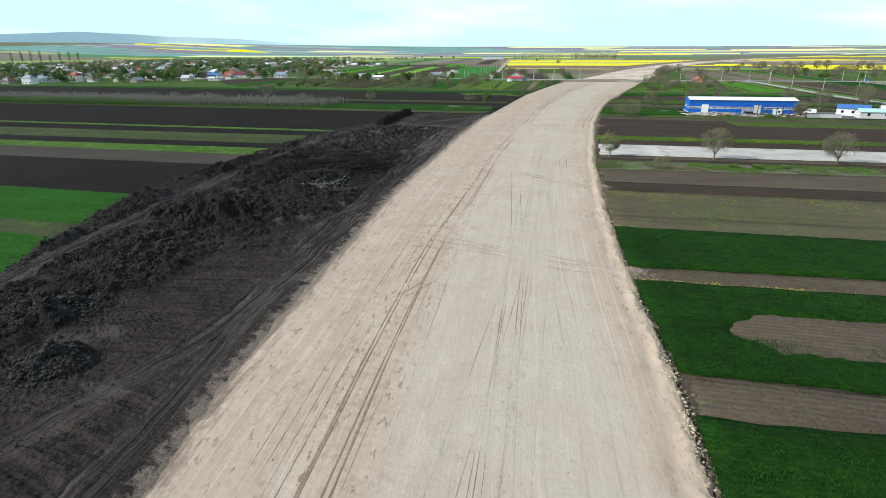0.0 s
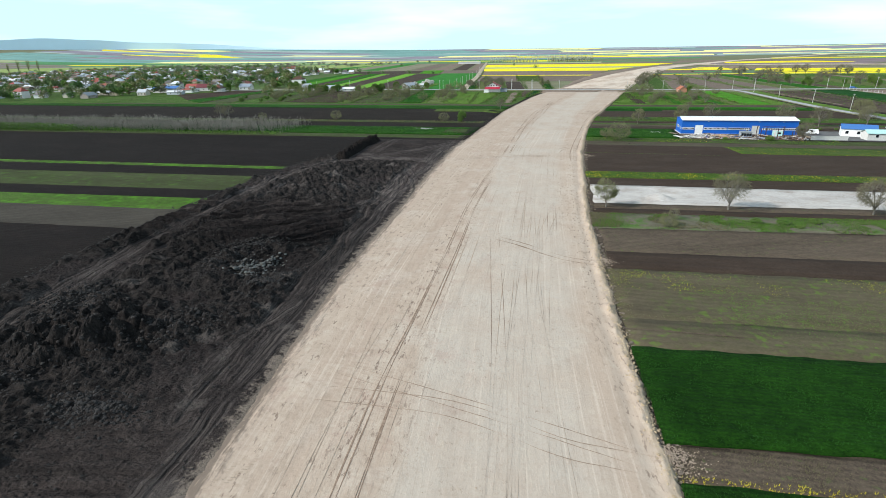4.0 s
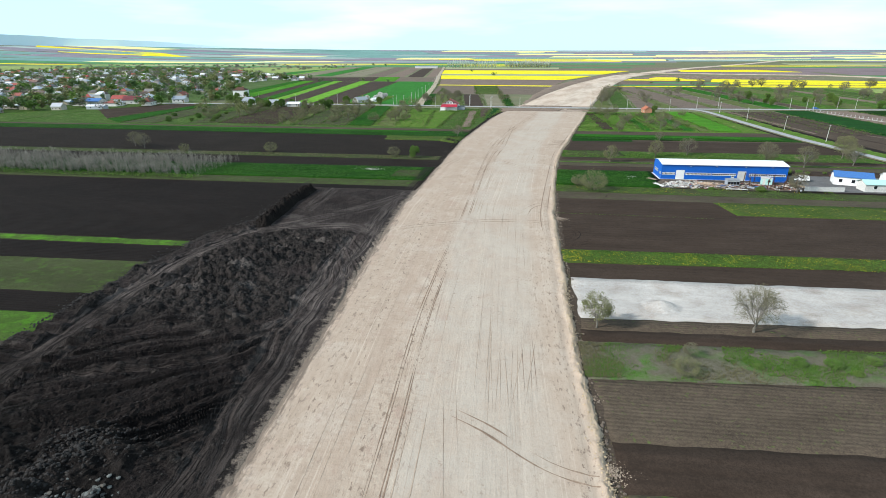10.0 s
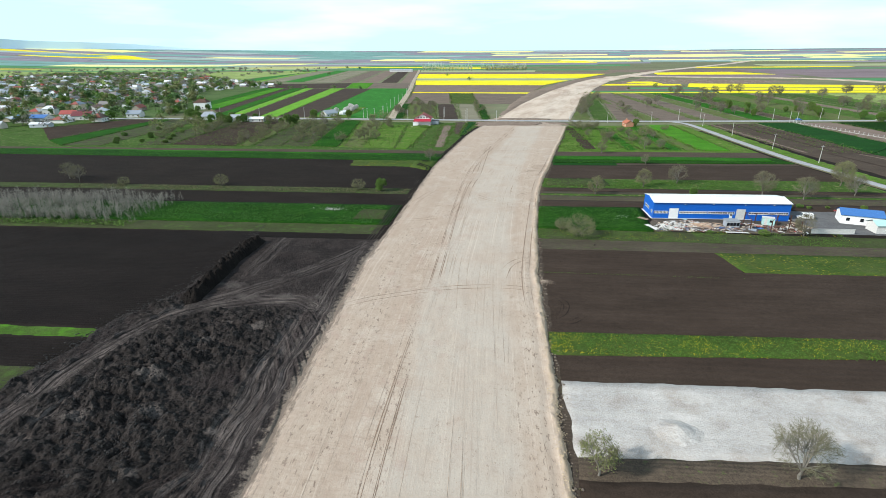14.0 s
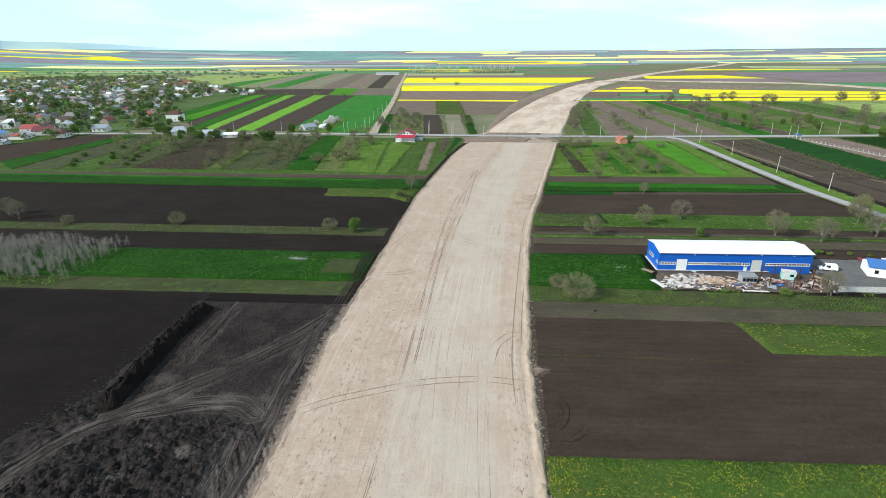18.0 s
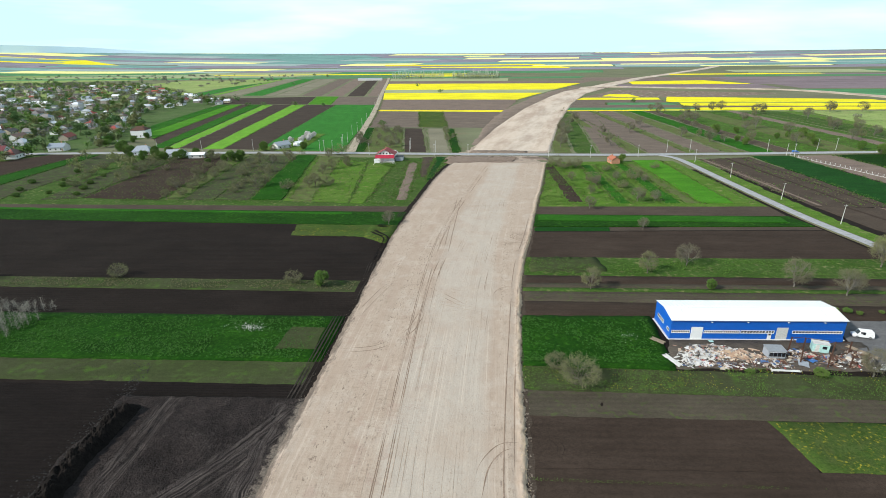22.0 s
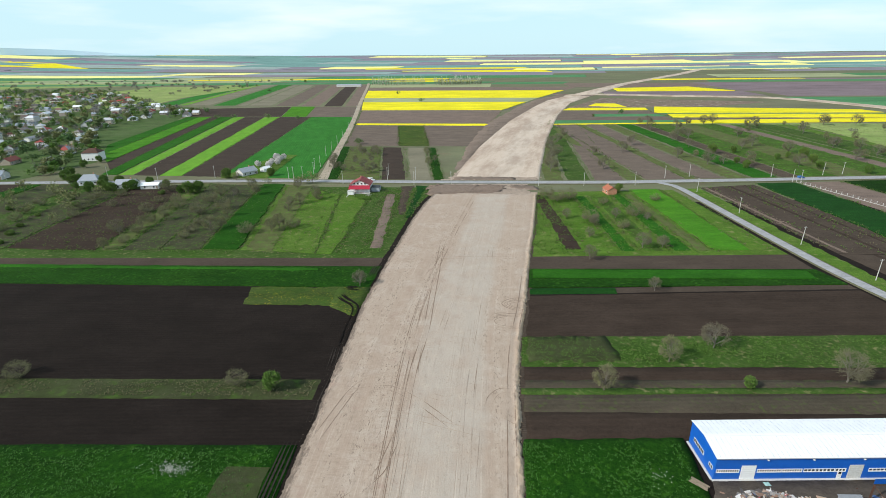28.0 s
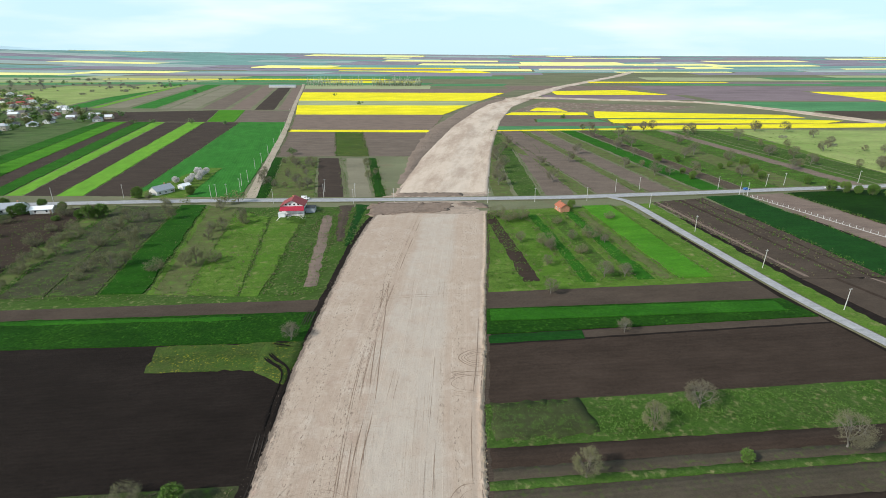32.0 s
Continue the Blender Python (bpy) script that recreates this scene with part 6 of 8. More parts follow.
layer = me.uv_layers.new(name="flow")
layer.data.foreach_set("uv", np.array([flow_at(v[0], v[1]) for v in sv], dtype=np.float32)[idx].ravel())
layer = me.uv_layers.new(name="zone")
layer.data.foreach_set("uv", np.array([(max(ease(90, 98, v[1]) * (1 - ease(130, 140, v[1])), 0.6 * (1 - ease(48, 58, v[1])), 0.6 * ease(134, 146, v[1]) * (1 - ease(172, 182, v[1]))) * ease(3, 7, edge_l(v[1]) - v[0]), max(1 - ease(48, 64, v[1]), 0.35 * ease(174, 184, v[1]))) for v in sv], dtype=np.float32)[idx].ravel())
layer = me.uv_layers.new(name="damp")
layer.data.foreach_set("uv", np.array([(lerp_line([(0, 1.0), (84, 1.0), (94, 0.66), (110, 0.66), (124, 1.05), (138, 1.5), (172, 1.5), (190, 1.0), (240, 1.0)], v[1] + 6.0 * noise.noise(Vector((v[0] * 0.08, v[1] * 0.08, 3.0)))), 0.0) for v in sv], dtype=np.float32)[idx].ravel())
tagged(new("topsoil_bank", me), "rutted black topsoil with tipped heaps beside the fill", "soil bank", kind="structure")

rng = random.Random(5)
g = Geo()
count = 0
while count < 17000:
    cx, cy, rx, ry, turn, tall = rng.choice(HEAPS)
    x, y = cx + rng.gauss(0, 0.55) * rx, cy + rng.gauss(0, 0.55) * ry
    if not lerp_line(SPOIL_L, y) + 2 < x < edge_l(y) - 2:
        continue
    g.lump(x, y, spoil_height(x, y) - 0.03, rng.choice((0.05, 0.06, 0.08, 0.10, 0.13, 0.17, 0.24)) * rng.uniform(0.7, 1.2), 0.7, rng)
    count += 1
for _ in range(9000):
    y = rng.uniform(8, 182)
    x = lerp_line(SPOIL_L, y) + 2 + (edge_l(y) - lerp_line(SPOIL_L, y) - 3) * rng.random()
    g.lump(x, y, spoil_height(x, y), rng.choice((0.05, 0.07, 0.10, 0.13)) * rng.uniform(0.7, 1.2), 0.6, rng)
for _ in range(5000):
    y = rng.uniform(20, 235)
    x = lerp_line(SPOIL_L, y) + 1.5 - abs(rng.gauss(0, 2.2))
    g.lump(x, y, max(0.06, spoil_height(x, y)), rng.choice((0.06, 0.09, 0.13, 0.2)) * rng.uniform(0.7, 1.2), 0.5, rng)
tagged(part("soil_clods", g, M["clod_mixed"]), "loose black clods on the topsoil bank", "clods", kind="stuff")

# the straight dark ridge at the far end of the bank
rv, rf = [], []
ridge = smooth_path([(-71.3, 177), (-72.3, 186.5), (-75.0, 202.5), (-76.3, 220)], 0.4)
for k, p in enumerate(ridge):
    d = (ridge[min(k + 1, len(ridge) - 1)] - ridge[max(k - 1, 0)]).normalized()
    t = k / (len(ridge) - 1)
    top = 2.5 * min(1.0, t * 14, (1 - t) * 14)
    for q in range(21):
        u = -1 + 2 * q / 20
        x, y = p.x - d.y * u * 3.0, p.y + d.x * u * 3.0
        h = top * ease(0.0, 0.75, 1 - abs(u)) * (0.75 + 0.5 * abs(fbm(x, y, 0.45)) + 0.25 * (1 - noise.voronoi(Vector((x * 0.9, y * 0.9, 0)))[0][0])) + 0.22 * noise.noise(Vector((x * 1.9, y * 1.9, 2))) * (1 - abs(u))
        rv.append((x, y, h - 0.05 + 0.1))
for k in range(len(ridge) - 1):
    for q in range(20):
        n = k * 21 + q
        rf.append((n, n + 1, n + 22, n + 21))
me = bpy.data.meshes.new("soil_ridge")
me.from_pydata(rv, [], rf)
me.materials.append(M["clod_dark"])
tagged(new("soil_ridge", me), "steep straight ridge of black topsoil", "soil ridge", kind="structure")

# crumbs along both rims of the sand
for mat, n, edge, shift, spread, sizes, label in (("clod_dark", 1500, edge_l, 0.2, 1.0, (0.03, 0.04, 0.06), "dark crumbs trodden into the rim of the sand"), ("track_soil", 1500, edge_l, -0.8, 0.8, (0.03, 0.05, 0.07), "sandy crumbs spilled onto the dark soil"),
                                                  ("berm", 5200, edge_r, -0.35, 0.45, (0.03, 0.05, 0.07, 0.10, 0.14), "yellowish sand clods crumbling off the edge")):
    g = Geo()
    for _ in range(n):
        y = rng.uniform(0, 400) if rng.random() < 0.5 else rng.uniform(5, 160)
        off = rng.gauss(shift, spread)
        x = edge(y) + off
        high = 0.16 + 0.03 * max(0.0, off) if edge is edge_l else (sand_height(x, y) - 0.02 if off < 0 else max(0.05, 0.40 - 0.5 * off))
        g.lump(x, y, high, rng.choice(sizes) * rng.uniform(0.7, 1.3), 0.6, rng)
    tagged(part("rim_clods", g, M[mat]), label, "clods", kind="stuff")

# light clay tipped on the bank
g = Geo()
for cx, cy, sx, sy, n in ((-39.8, 89.6, 1.7, 1.2, 240), (-41.0, 87.2, 1.3, 1.0, 140), (-38.4, 91.6, 1.0, 0.8, 70), (-39.0, 86.0, 1.2, 0.9, 60)):
    for _ in range(n):
        x, y = rng.gauss(cx, sx), rng.gauss(cy, sy)
        top = 0.55 * math.exp(-(((x - cx) / (1.3 * sx)) ** 2 + ((y - cy) / (1.3 * sy)) ** 2))
        g.lump(x, y, spoil_height(x, y) + top * rng.uniform(0.6, 1.0), rng.choice((0.07, 0.10, 0.14, 0.20, 0.30)), 0.5, rng)
tagged(part("clay_heap", g, M["clay"]), "small heap of pale grey clay lumps on black soil", "clay heap", kind="stuff")



ribbon("field_edge_track", [(edge_l(yy) - 1.0, yy) for yy in range(222, 482, 12)], 3.0, M["plough_brown"], 0.10, "dark worn strip along the foot of the fill", "track", 1.5, 0.5)
for a, b, z in ((222, 239, 0.16), (238, 264, 0.40), (345, 366, 0.36)):
    for gauge, wide, shift in ((1.9, 0.55, 0.0), (1.7, 0.4, -0.9)):
        tracks([(edge_l(a + (b - a) * k / 4) - 2.4 + shift, a + (b - a) * k / 4) for k in range(5)], gauge, wide, M["track_dark"], z + 0.01 * gauge, "wheel ruts pressed into dark soil")
plot((-56.5, 329), (-46.0, 322), (-45.6, 346), (-58, 345.2), "grass_yellow", "weedy green ground inside a turning loop", 0.17, 1.5, 0.06)
for k, wide in ((0.0, 0.75), (0.8, 0.5)):
    tracks([(-45.2, 303.6), (-46.3, 314.2), (-46.9, 326.6), (-48.6 + k, 330.5), (-52.8 + k, 334.1), (-56.0 + k, 338), (-56.8 + k, 342.6 - k), (-52.6, 343.8 - k), (-47.5, 342.4)], 1.9, wide * 1.2, M["plough"], 0.34, "looping wheel ruts in a weedy plot", whole=1.3)
    tracks([(-42.9 - k, 269.3), (-43.9 - k, 278.8), (-44.2 - k, 291.1), (-45.6 - k, 303.6)], 1.9, wide * 0.8, M["track_dark"], 0.20, "wheel ruts pressed into dark soil", whole=0.9)
# wheel marks on the ploughed plots beside the sand
for pts in ([(8.5, 184), (12, 187), (13, 192), (10, 197)], [(8.2, 186), (10.8, 188), (11.5, 192)], [(7.5, 213), (11.5, 214.5), (13, 218), (10.5, 221)], [(7.5, 215), (10, 216), (11, 218.5)], [(8.8, 183), (14, 184), (17, 188)]):
    tracks(pts, 1.2, 0.16, M["plough"], 0.075, "curved wheel ruts in the tilled soil")

# sand spilled over the edge where vehicles leave the fill
for cx, cy, n, wide in ((22.3, 61.6, 1500, 1.4), (15.6, 107.6, 900, 1.0), (12.9, 121.0, 600, 0.9), (8.0, 203.0, 700, 1.0)):
    g = Geo()
    for _ in range(n):
        x, y = rng.gauss(cx, wide), rng.gauss(cy, wide * 0.8)
        g.lump(x, y, 0.10 + 0.40 * math.exp(-((x - cx) ** 2 + (y - cy) ** 2) / wide ** 2), rng.choice((0.03, 0.04, 0.06, 0.09)) * rng.uniform(0.7, 1.3), 0.6, rng)
    tagged(part("sand_spill", g, M["track_soil"]), "crumbled yellowish sand spilled over the edge", "sand heap", kind="stuff")

# prints of a tracked machine in the sand
for k, (x, y) in enumerate(TREADS):
    g = Geo()
    for n in range(13):
        for side in (-0.55, 0.55):
            px, py = x + side + 0.10 * n, y + 0.34 * n
            if rng.random() < 0.85:
                g.box(px, py, sand_height(px, py) - 0.01, 0.42, 0.09, 0.03, 0.3)
    tagged(part("tread_print", g, M["faint" if k else "rut"]), "row of tread prints pressed into the sand", "tread print", kind="stuff")


# ---- trees ----
def grow(seed, height, spread, trunk=0.2, mains=8, second=6, third=7, buds=0, bud_size=0.12, stems=1):
    """Limbs, twigs and buds of a round-headed tree standing at the origin."""
    r = random.Random(seed)
    limbs, twigs, leaves = Geo(), Geo(), Geo()
    mid = Vector((r.uniform(-0.04, 0.04) * spread, r.uniform(-0.04, 0.04) * spread, height * (1 + trunk) / 2))
    rad = Vector((spread / 2, spread / 2, height * (1 - trunk) / 2))

    def shell(d, k):
        return mid + Vector((d.x * rad.x, d.y * rad.y, d.z * rad.z)) * k * (1 + 0.16 * noise.noise(d * 1.7 + Vector((seed, 0, 0))))

    def any_way(low):
        while True:
            v = Vector((r.uniform(-1, 1), r.uniform(-1, 1), r.uniform(low, 1)))
            if 0.2 < v.length < 1:
                return v.normalized()

    def rod(geo, a, b, ra, rb, sides):
        m = (a + b) / 2 + Vector((r.uniform(-1, 1), r.uniform(-1, 1), r.uniform(-0.2, 1))) * (b - a).length * 0.09
        geo.tube(a, m, ra, (ra + rb) / 2, sides, caps=False)
        geo.tube(m, b, (ra + rb) / 2, rb, sides, caps=False)
        return m

    forks = []
    thick = 0.021 * height / stems ** 0.5
    for s in range(stems):
        base = Vector((r.uniform(-0.5, 0.5), r.uniform(-0.5, 0.5), -0.15)) * (1.0 if stems > 1 else 0.0) + Vector((0, 0, -0.15 * (stems == 1)))
        fork = Vector((base.x * 1.6 + r.uniform(-0.15, 0.15), base.y * 1.6 + r.uniform(-0.15, 0.15), height * trunk))
        rod(limbs, base, fork, thick * 1.25, thick, 7)
        forks.append(fork)
    for k in range(mains):
        d = any_way(-0.55)
        fork = forks[k % stems]
        end = shell(d, 0.55)
        bend = rod(limbs, fork, end, thick * 0.5, thick * 0.24, 5)
        for _ in range(second):
            d2 = (d + any_way(-1) * 0.75).normalized()
            at = bend + (end - bend) * r.random()
            tip = shell(d2, r.uniform(0.68, 0.86))
            elbow = rod(limbs, at, tip, thick * 0.26, thick * 0.12, 4)
            for _ in range(third):
                d3 = (d2 + any_way(-1) * 0.5).normalized()
                a = elbow + (tip - elbow) * r.uniform(-0.4, 1.0)
                e = shell(d3, r.uniform(0.82, 1.04))
                rod(twigs, a, e, thick * 0.10, thick * 0.04, 3)
                for _ in range(7):
                    p = a + (e - a) * r.uniform(0.3, 1.0)
                    q = p + ((e - a).normalized() + any_way(-1) * 0.9).normalized() * r.uniform(0.25, 0.75)
                    w = any_way(-1) * 0.026
                    twigs.tri(tuple(p - w), tuple(p + w), tuple(q))
                for _ in range(buds):
                    c = a + (e - a) * r.uniform(0.35, 1.05) + any_way(-1) * 0.35
                    u, v = any_way(-1) * bud_size, any_way(-1) * bud_size
                    leaves.quad(tuple(c - u), tuple(c - v * 0.7), tuple(c + u), tuple(c + v * 0.7))
    return limbs, twigs, leaves


def make_tree(name, m, label, grown, leaf_mat, twig_mat=None, group="", bark="bark"):
    limbs, twigs, leaves = grown
    t = thing(name, m, label, "tree" if "shrub" not in name else "shrub", group)
    part("trunk", limbs, M[bark], t)
    part("crown", twigs, twig_mat or M["twig"], t)
    if leaves.f:
        part("foliage", leaves, leaf_mat, t)
    return t


def place(x, y, turn=0.0, size=1.0, tall=None, z=0.0):
    return Matrix.Translation((x, y, z)) @ Matrix.Rotation(radians(turn), 4, "Z") @ Matrix.Diagonal((size, size, tall or size, 1))


walnut = make_tree("walnut_tree", place(41.5, 145.6), "bare walnut tree with wide spreading grey branches beside the gravel", grow(3, 8.4, 8.8, 0.16, 11, 6, 7, 3, 0.07), M["twig"], bark="pale_bark")
young = make_tree("young_tree", place(15.6, 141.7), "slender tree with fresh olive leaves at the gravel's end", grow(8, 6.9, 5.2, 0.22, 8, 5, 6, 9, 0.12), M["bud"], bark="pale_bark")
copy_thing(walnut, place(69.6, 148.9, 130, 0.95))
copy_thing(walnut, place(110.0, 153.0, 60, 0.9))
shrub = make_tree("shrub_tree", place(18.6, 238.6, 0, 1.3), "bushy many-stemmed shrub with pale spring leaves", grow(5, 5.4, 7.2, 0.08, 10, 6, 6, 5, 0.10, stems=3), M["bud"])
copy_thing(shrub, place(13.9, 244.4, 70, 0.6))
copy_thing(shrub, place(27.9, 129.9, 30, 0.42))
copy_thing(walnut, place(29.4, 135.2, 140, 0.3))
leafy = make_tree("leafy_tree", place(27.4, 289.3), "round tree with soft green young leaves in a field strip", grow(12, 7.4, 6.4, 0.14, 9, 5, 6, 7, 0.11), M["bud"])
copy_thing(leafy, place(47.6, 304.0, 40, 1.05))
copy_thing(walnut, place(62.2, 312.0, 75, 0.95))
copy_thing(walnut, place(90.0, 298.0, 200, 1.1))
copy_thing(walnut, place(102.5, 293.0, 310, 1.05))
copy_thing(walnut, place(123.3, 301.0, 20, 1.0))
copy_thing(leafy, place(126.0, 317.5, 120, 1.35))
copy_thing(leafy, place(131.0, 326.0, 210, 1.2))
copy_thing(walnut, place(56.0, 350.2, 15, 0.62))
copy_thing(shrub, place(-128.0, 281.8, 45, 0.7))
copy_thing(shrub, place(-67.3, 284.0, 200, 0.65))
copy_thing(shrub, place(-170.6, 276.0, 100, 0.55))
copy_thing(walnut, place(-196.0, 279.0, 100, 0.9))
copy_thing(walnut, place(-205.0, 283.0, 10, 0.9))
green = make_tree("green_shrub", place(-57.0, 282.2, 0, 1.25), "dense bright green bush in a grass strip", grow(21, 4.2, 3.6, 0.08, 7, 5, 5, 22, 0.15, stems=2), M["leaf"])
copy_thing(green, place(64.2, 293.6, 80, 0.62))
copy_thing(walnut, place(-50.2, 345.8, 33, 0.75))


def garden_tree(proto, spots, sizes, seed):
    r = random.Random(seed)
    for x, y in spots:
        copy_thing(proto, place(x, y, r.uniform(0, 360), r.uniform(*sizes)))


# orchards and garden trees along the main road
garden_tree(leafy, [(-138.4, 402), (-135.5, 407), (-109, 404.5), (-107, 409), (-113, 437), (-142, 426), (-173.6, 374.5), (-172, 418), (-165.7, 464), (-176, 505), (-154.4, 483), (-106, 463), (-112, 452), (-176, 405), (-146, 470), (-126, 486)], (0.8, 1.15), 1)
garden_tree(walnut, [(-157, 463), (-181, 395), (-110, 472), (-117, 450), (38, 379), (42, 406), (47, 424), (62.7, 394), (71, 394), (35, 435), (74.5, 433), (60, 437)], (0.55, 0.85), 2)
garden_tree(shrub, [(-186, 400), (-190, 430), (-196, 450), (-178, 440), (-225, 420), (-232, 435), (-238, 452), (60, 420), (33, 466), (46, 430), (58, 462), (-120, 400), (-104, 462), (-100, 410), (-152, 440), (-166, 452), (-160, 430), (-206, 476), (-218, 440), (-228, 462), (-250, 410), (-258, 424), (-262, 440), (-244, 396), (28, 474), (40, 470), (70, 440), (88, 470)], (0.6, 1.1), 3)
r = random.Random(9)
garden_tree(walnut, [(r.uniform(-130, -85), r.uniform(530, 625)) for _ in range(16)], (0.55, 0.95), 4)
garden_tree(leafy, [(r.uniform(-128, -88), r.uniform(525, 630)) for _ in range(8)], (0.5, 0.9), 5)
garden_tree(walnut, [(edge_r(q) + r.uniform(5, 16), q) for q in (545, 560, 580, 600, 622, 648, 671, 700)] + [(75, 553), (76, 607), (102, 621), (160, 680), (118, 655), (140, 600), (165, 575), (190, 590), (205, 640), (215, 570), (232, 620)], (0.8, 1.3), 6)
garden_tree(walnut, [(r.uniform(150, 480), r.uniform(560, 800)) for _ in range(46)], (0.9, 1.5), 7)
garden_tree(leafy, [(r.uniform(150, 480), r.uniform(560, 800)) for _ in range(20)] + [(-52, 560), (-49, 575), (-58, 600)], (0.6, 1.1), 8)
garden_tree(green, [(r.uniform(170, 260), r.uniform(545, 640)) for _ in range(10)] + [(250, 529), (257, 526), (264, 523), (270, 519), (276, 515)], (0.8, 1.6), 9)

# ---- grass and weeds ----
def tufts(name, count, spot, mat, tall, wide, label, category, seed):
    r = random.Random(seed)
    g = Geo()
    for _ in range(count):
        x, y, z = spot(r)
        if noise.noise(Vector((x * 0.13, y * 0.13, seed * 3.1))) < r.uniform(-0.35, 0.25):
            continue
        h, w, a = tall * r.uniform(0.5, 1.2), wide * r.uniform(0.6, 1.2), r.uniform(0, 6.28)
        for k in range(3):
            b = a + k * 2.1
            dx, dy = math.cos(b) * w, math.sin(b) * w
            g.tri((x - dy * 0.35, y + dx * 0.35, z - 0.05), (x + dy * 0.35, y - dx * 0.35, z - 0.05), (x + dx, y + dy, z + h * r.uniform(0.7, 1.1)))
    return tagged(part(name, g, mat), label, category, kind="stuff")


def in_right(y0, y1, slope, reach, z):
    def spot(r):
        y = r.uniform(y0, y1)
        e = edge_r(y)
        x = e + 0.3 + (r.random() ** 1.3) * reach
        return x, y + slope * (x - e), z
    return spot


def clumped(spot, size, keep, seed):
    """Keeps only the places that fall into irregular clumps."""
    def pick(r):
        while True:
            x, y, z = spot(r)
            if noise.noise(Vector((x * size, y * size, seed))) + 0.25 * noise.noise(Vector((x * size * 4, y * size * 4, seed))) > keep:
                return x, y, z
    return pick


M["maroon_tile"] = plain("maroon_sheet_roof", (0.13, 0.020, 0.026), 0.6, grain=0.12)


tufts("weeds", 11000, clumped(in_right(126, 135.8, 0.15, 70, 0.20), 0.11, -0.12, 2.0), M["tuft"], 0.24, 0.15, "bright green weeds in the rough strip", "weeds", 2)
tufts("weeds", 2600, clumped(in_right(126, 135.8, 0.15, 70, 0.20), 0.12, 0.0, 6.0), M["tuft_dry"], 0.30, 0.22, "dry brush in the rough strip", "weeds", 3)
tufts("dandelions", 5200, in_right(171, 178.6, 0.12, 80, 0.14), M["tuft"], 0.26, 0.2, "green tussocks in the dandelion strip", "grass", 4)
tufts("dandelions", 1900, clumped(in_right(171, 178.6, 0.12, 80, 0.18), 0.2, 0.0, 3.0), M["tuft_yellow"], 0.14, 0.10, "yellow dandelions", "flowers", 5)
tufts("weeds", 3600, clumped(in_right(88, 104, 0.14, 60, 0.08), 0.1, -0.05, 4.0), M["tuft_dry"], 0.16, 0.13, "green weeds on the fallow plot", "weeds", 6)
tufts("weeds", 3800, lambda q: (30 + abs(q.gauss(0, 16)), q.gauss(93.5, 4.0) + 2.0, 0.06), M["tuft"], 0.16, 0.12, "patch of fresh green weeds on the fallow plot", "weeds", 31)
tufts("weeds", 1500, clumped(in_right(97, 104.2, 0.14, 60, 0.08), 0.2, 0.0, 5.0), M["tuft_yellow"], 0.17, 0.13, "yellow flowering weeds on the fallow plot", "flowers", 7)
tufts("dry_stalks", 4200, in_right(33, 39, 0.15, 40, 0.03), M["tuft_dry"], 0.17, 0.08, "dry stalks on the bare strip", "stalks", 8)
tufts("dry_stalks", 3600, in_right(59, 63.4, 0.16, 45, 0.03), M["tuft_dry"], 0.17, 0.08, "dry stalks on the bare strip", "stalks", 9)
for y0, y1, slope, reach, n, seed in ((10.5, 32.2, 0.16, 34, 17000, 41), (39.4, 46.5, 0.14, 46, 7000, 42), (52.5, 58.4, 0.155, 50, 7000, 43), (64, 79.4, 0.155, 60, 16000, 44)):
    tufts("wheat_blades", n, in_right(y0, y1, slope, reach, 0.30), M["tuft_wheat"], 0.26, 0.10, "blades standing proud of the dense wheat", "crop", seed)
tufts("weeds", 420, in_right(58.8, 59.8, 0.16, 50, 0.05), M["tuft_yellow"], 0.22, 0.14, "yellow-green weeds along the wheat", "weeds", 45)
tufts("weeds", 1400, in_right(112.9, 125.2, 0.155, 60, 0.05), M["tuft_dry"], 0.10, 0.10, "short dry stubble stalks", "stalks", 46)
tufts("weeds", 260, lambda q: (q.gauss(-16.2, 0.5), q.gauss(38.5, 1.1), 0.2), M["tuft"], 0.4, 0.25, "grass clump at the rim of the sand", "grass", 34)
tufts("weeds", 900, in_right(-5, 178, 0.0, 1.0, 0.04), M["tuft_dry"], 0.25, 0.16, "tangled weeds along the foot of the fill", "weeds", 10)
tufts("weeds", 420, in_right(209.0, 209.7, 0.075, 50, 0.05), M["tuft"], 0.14, 0.10, "thin line of weeds between tilled plots", "weeds", 33)
tufts("grass_tufts", 9000, in_right(235.5, 247, 0.06, 90, 0.06), M["tuft"], 0.22, 0.2, "grass tufts before the warehouse yard", "grass", 11)
tufts("grass_tufts", 900, clumped(in_right(236, 245, 0.08, 90, 0.10), 0.15, 0.0, 9.0), M["tuft_yellow"], 0.14, 0.12, "yellow weeds before the warehouse yard", "flowers", 12)
tufts("grass_tufts", 3200, in_right(246, 268, 0.09, 34, 0.28), M["tuft_dark"], 0.35, 0.35, "lush grass tufts beside the warehouse", "grass", 13)


def in_left(x0, x1, y0, y1, s, z):
    def spot(r):
        x = r.uniform(x0, x1)
        return x, r.uniform(y0, y1) + s * (x + 45), z
    return spot


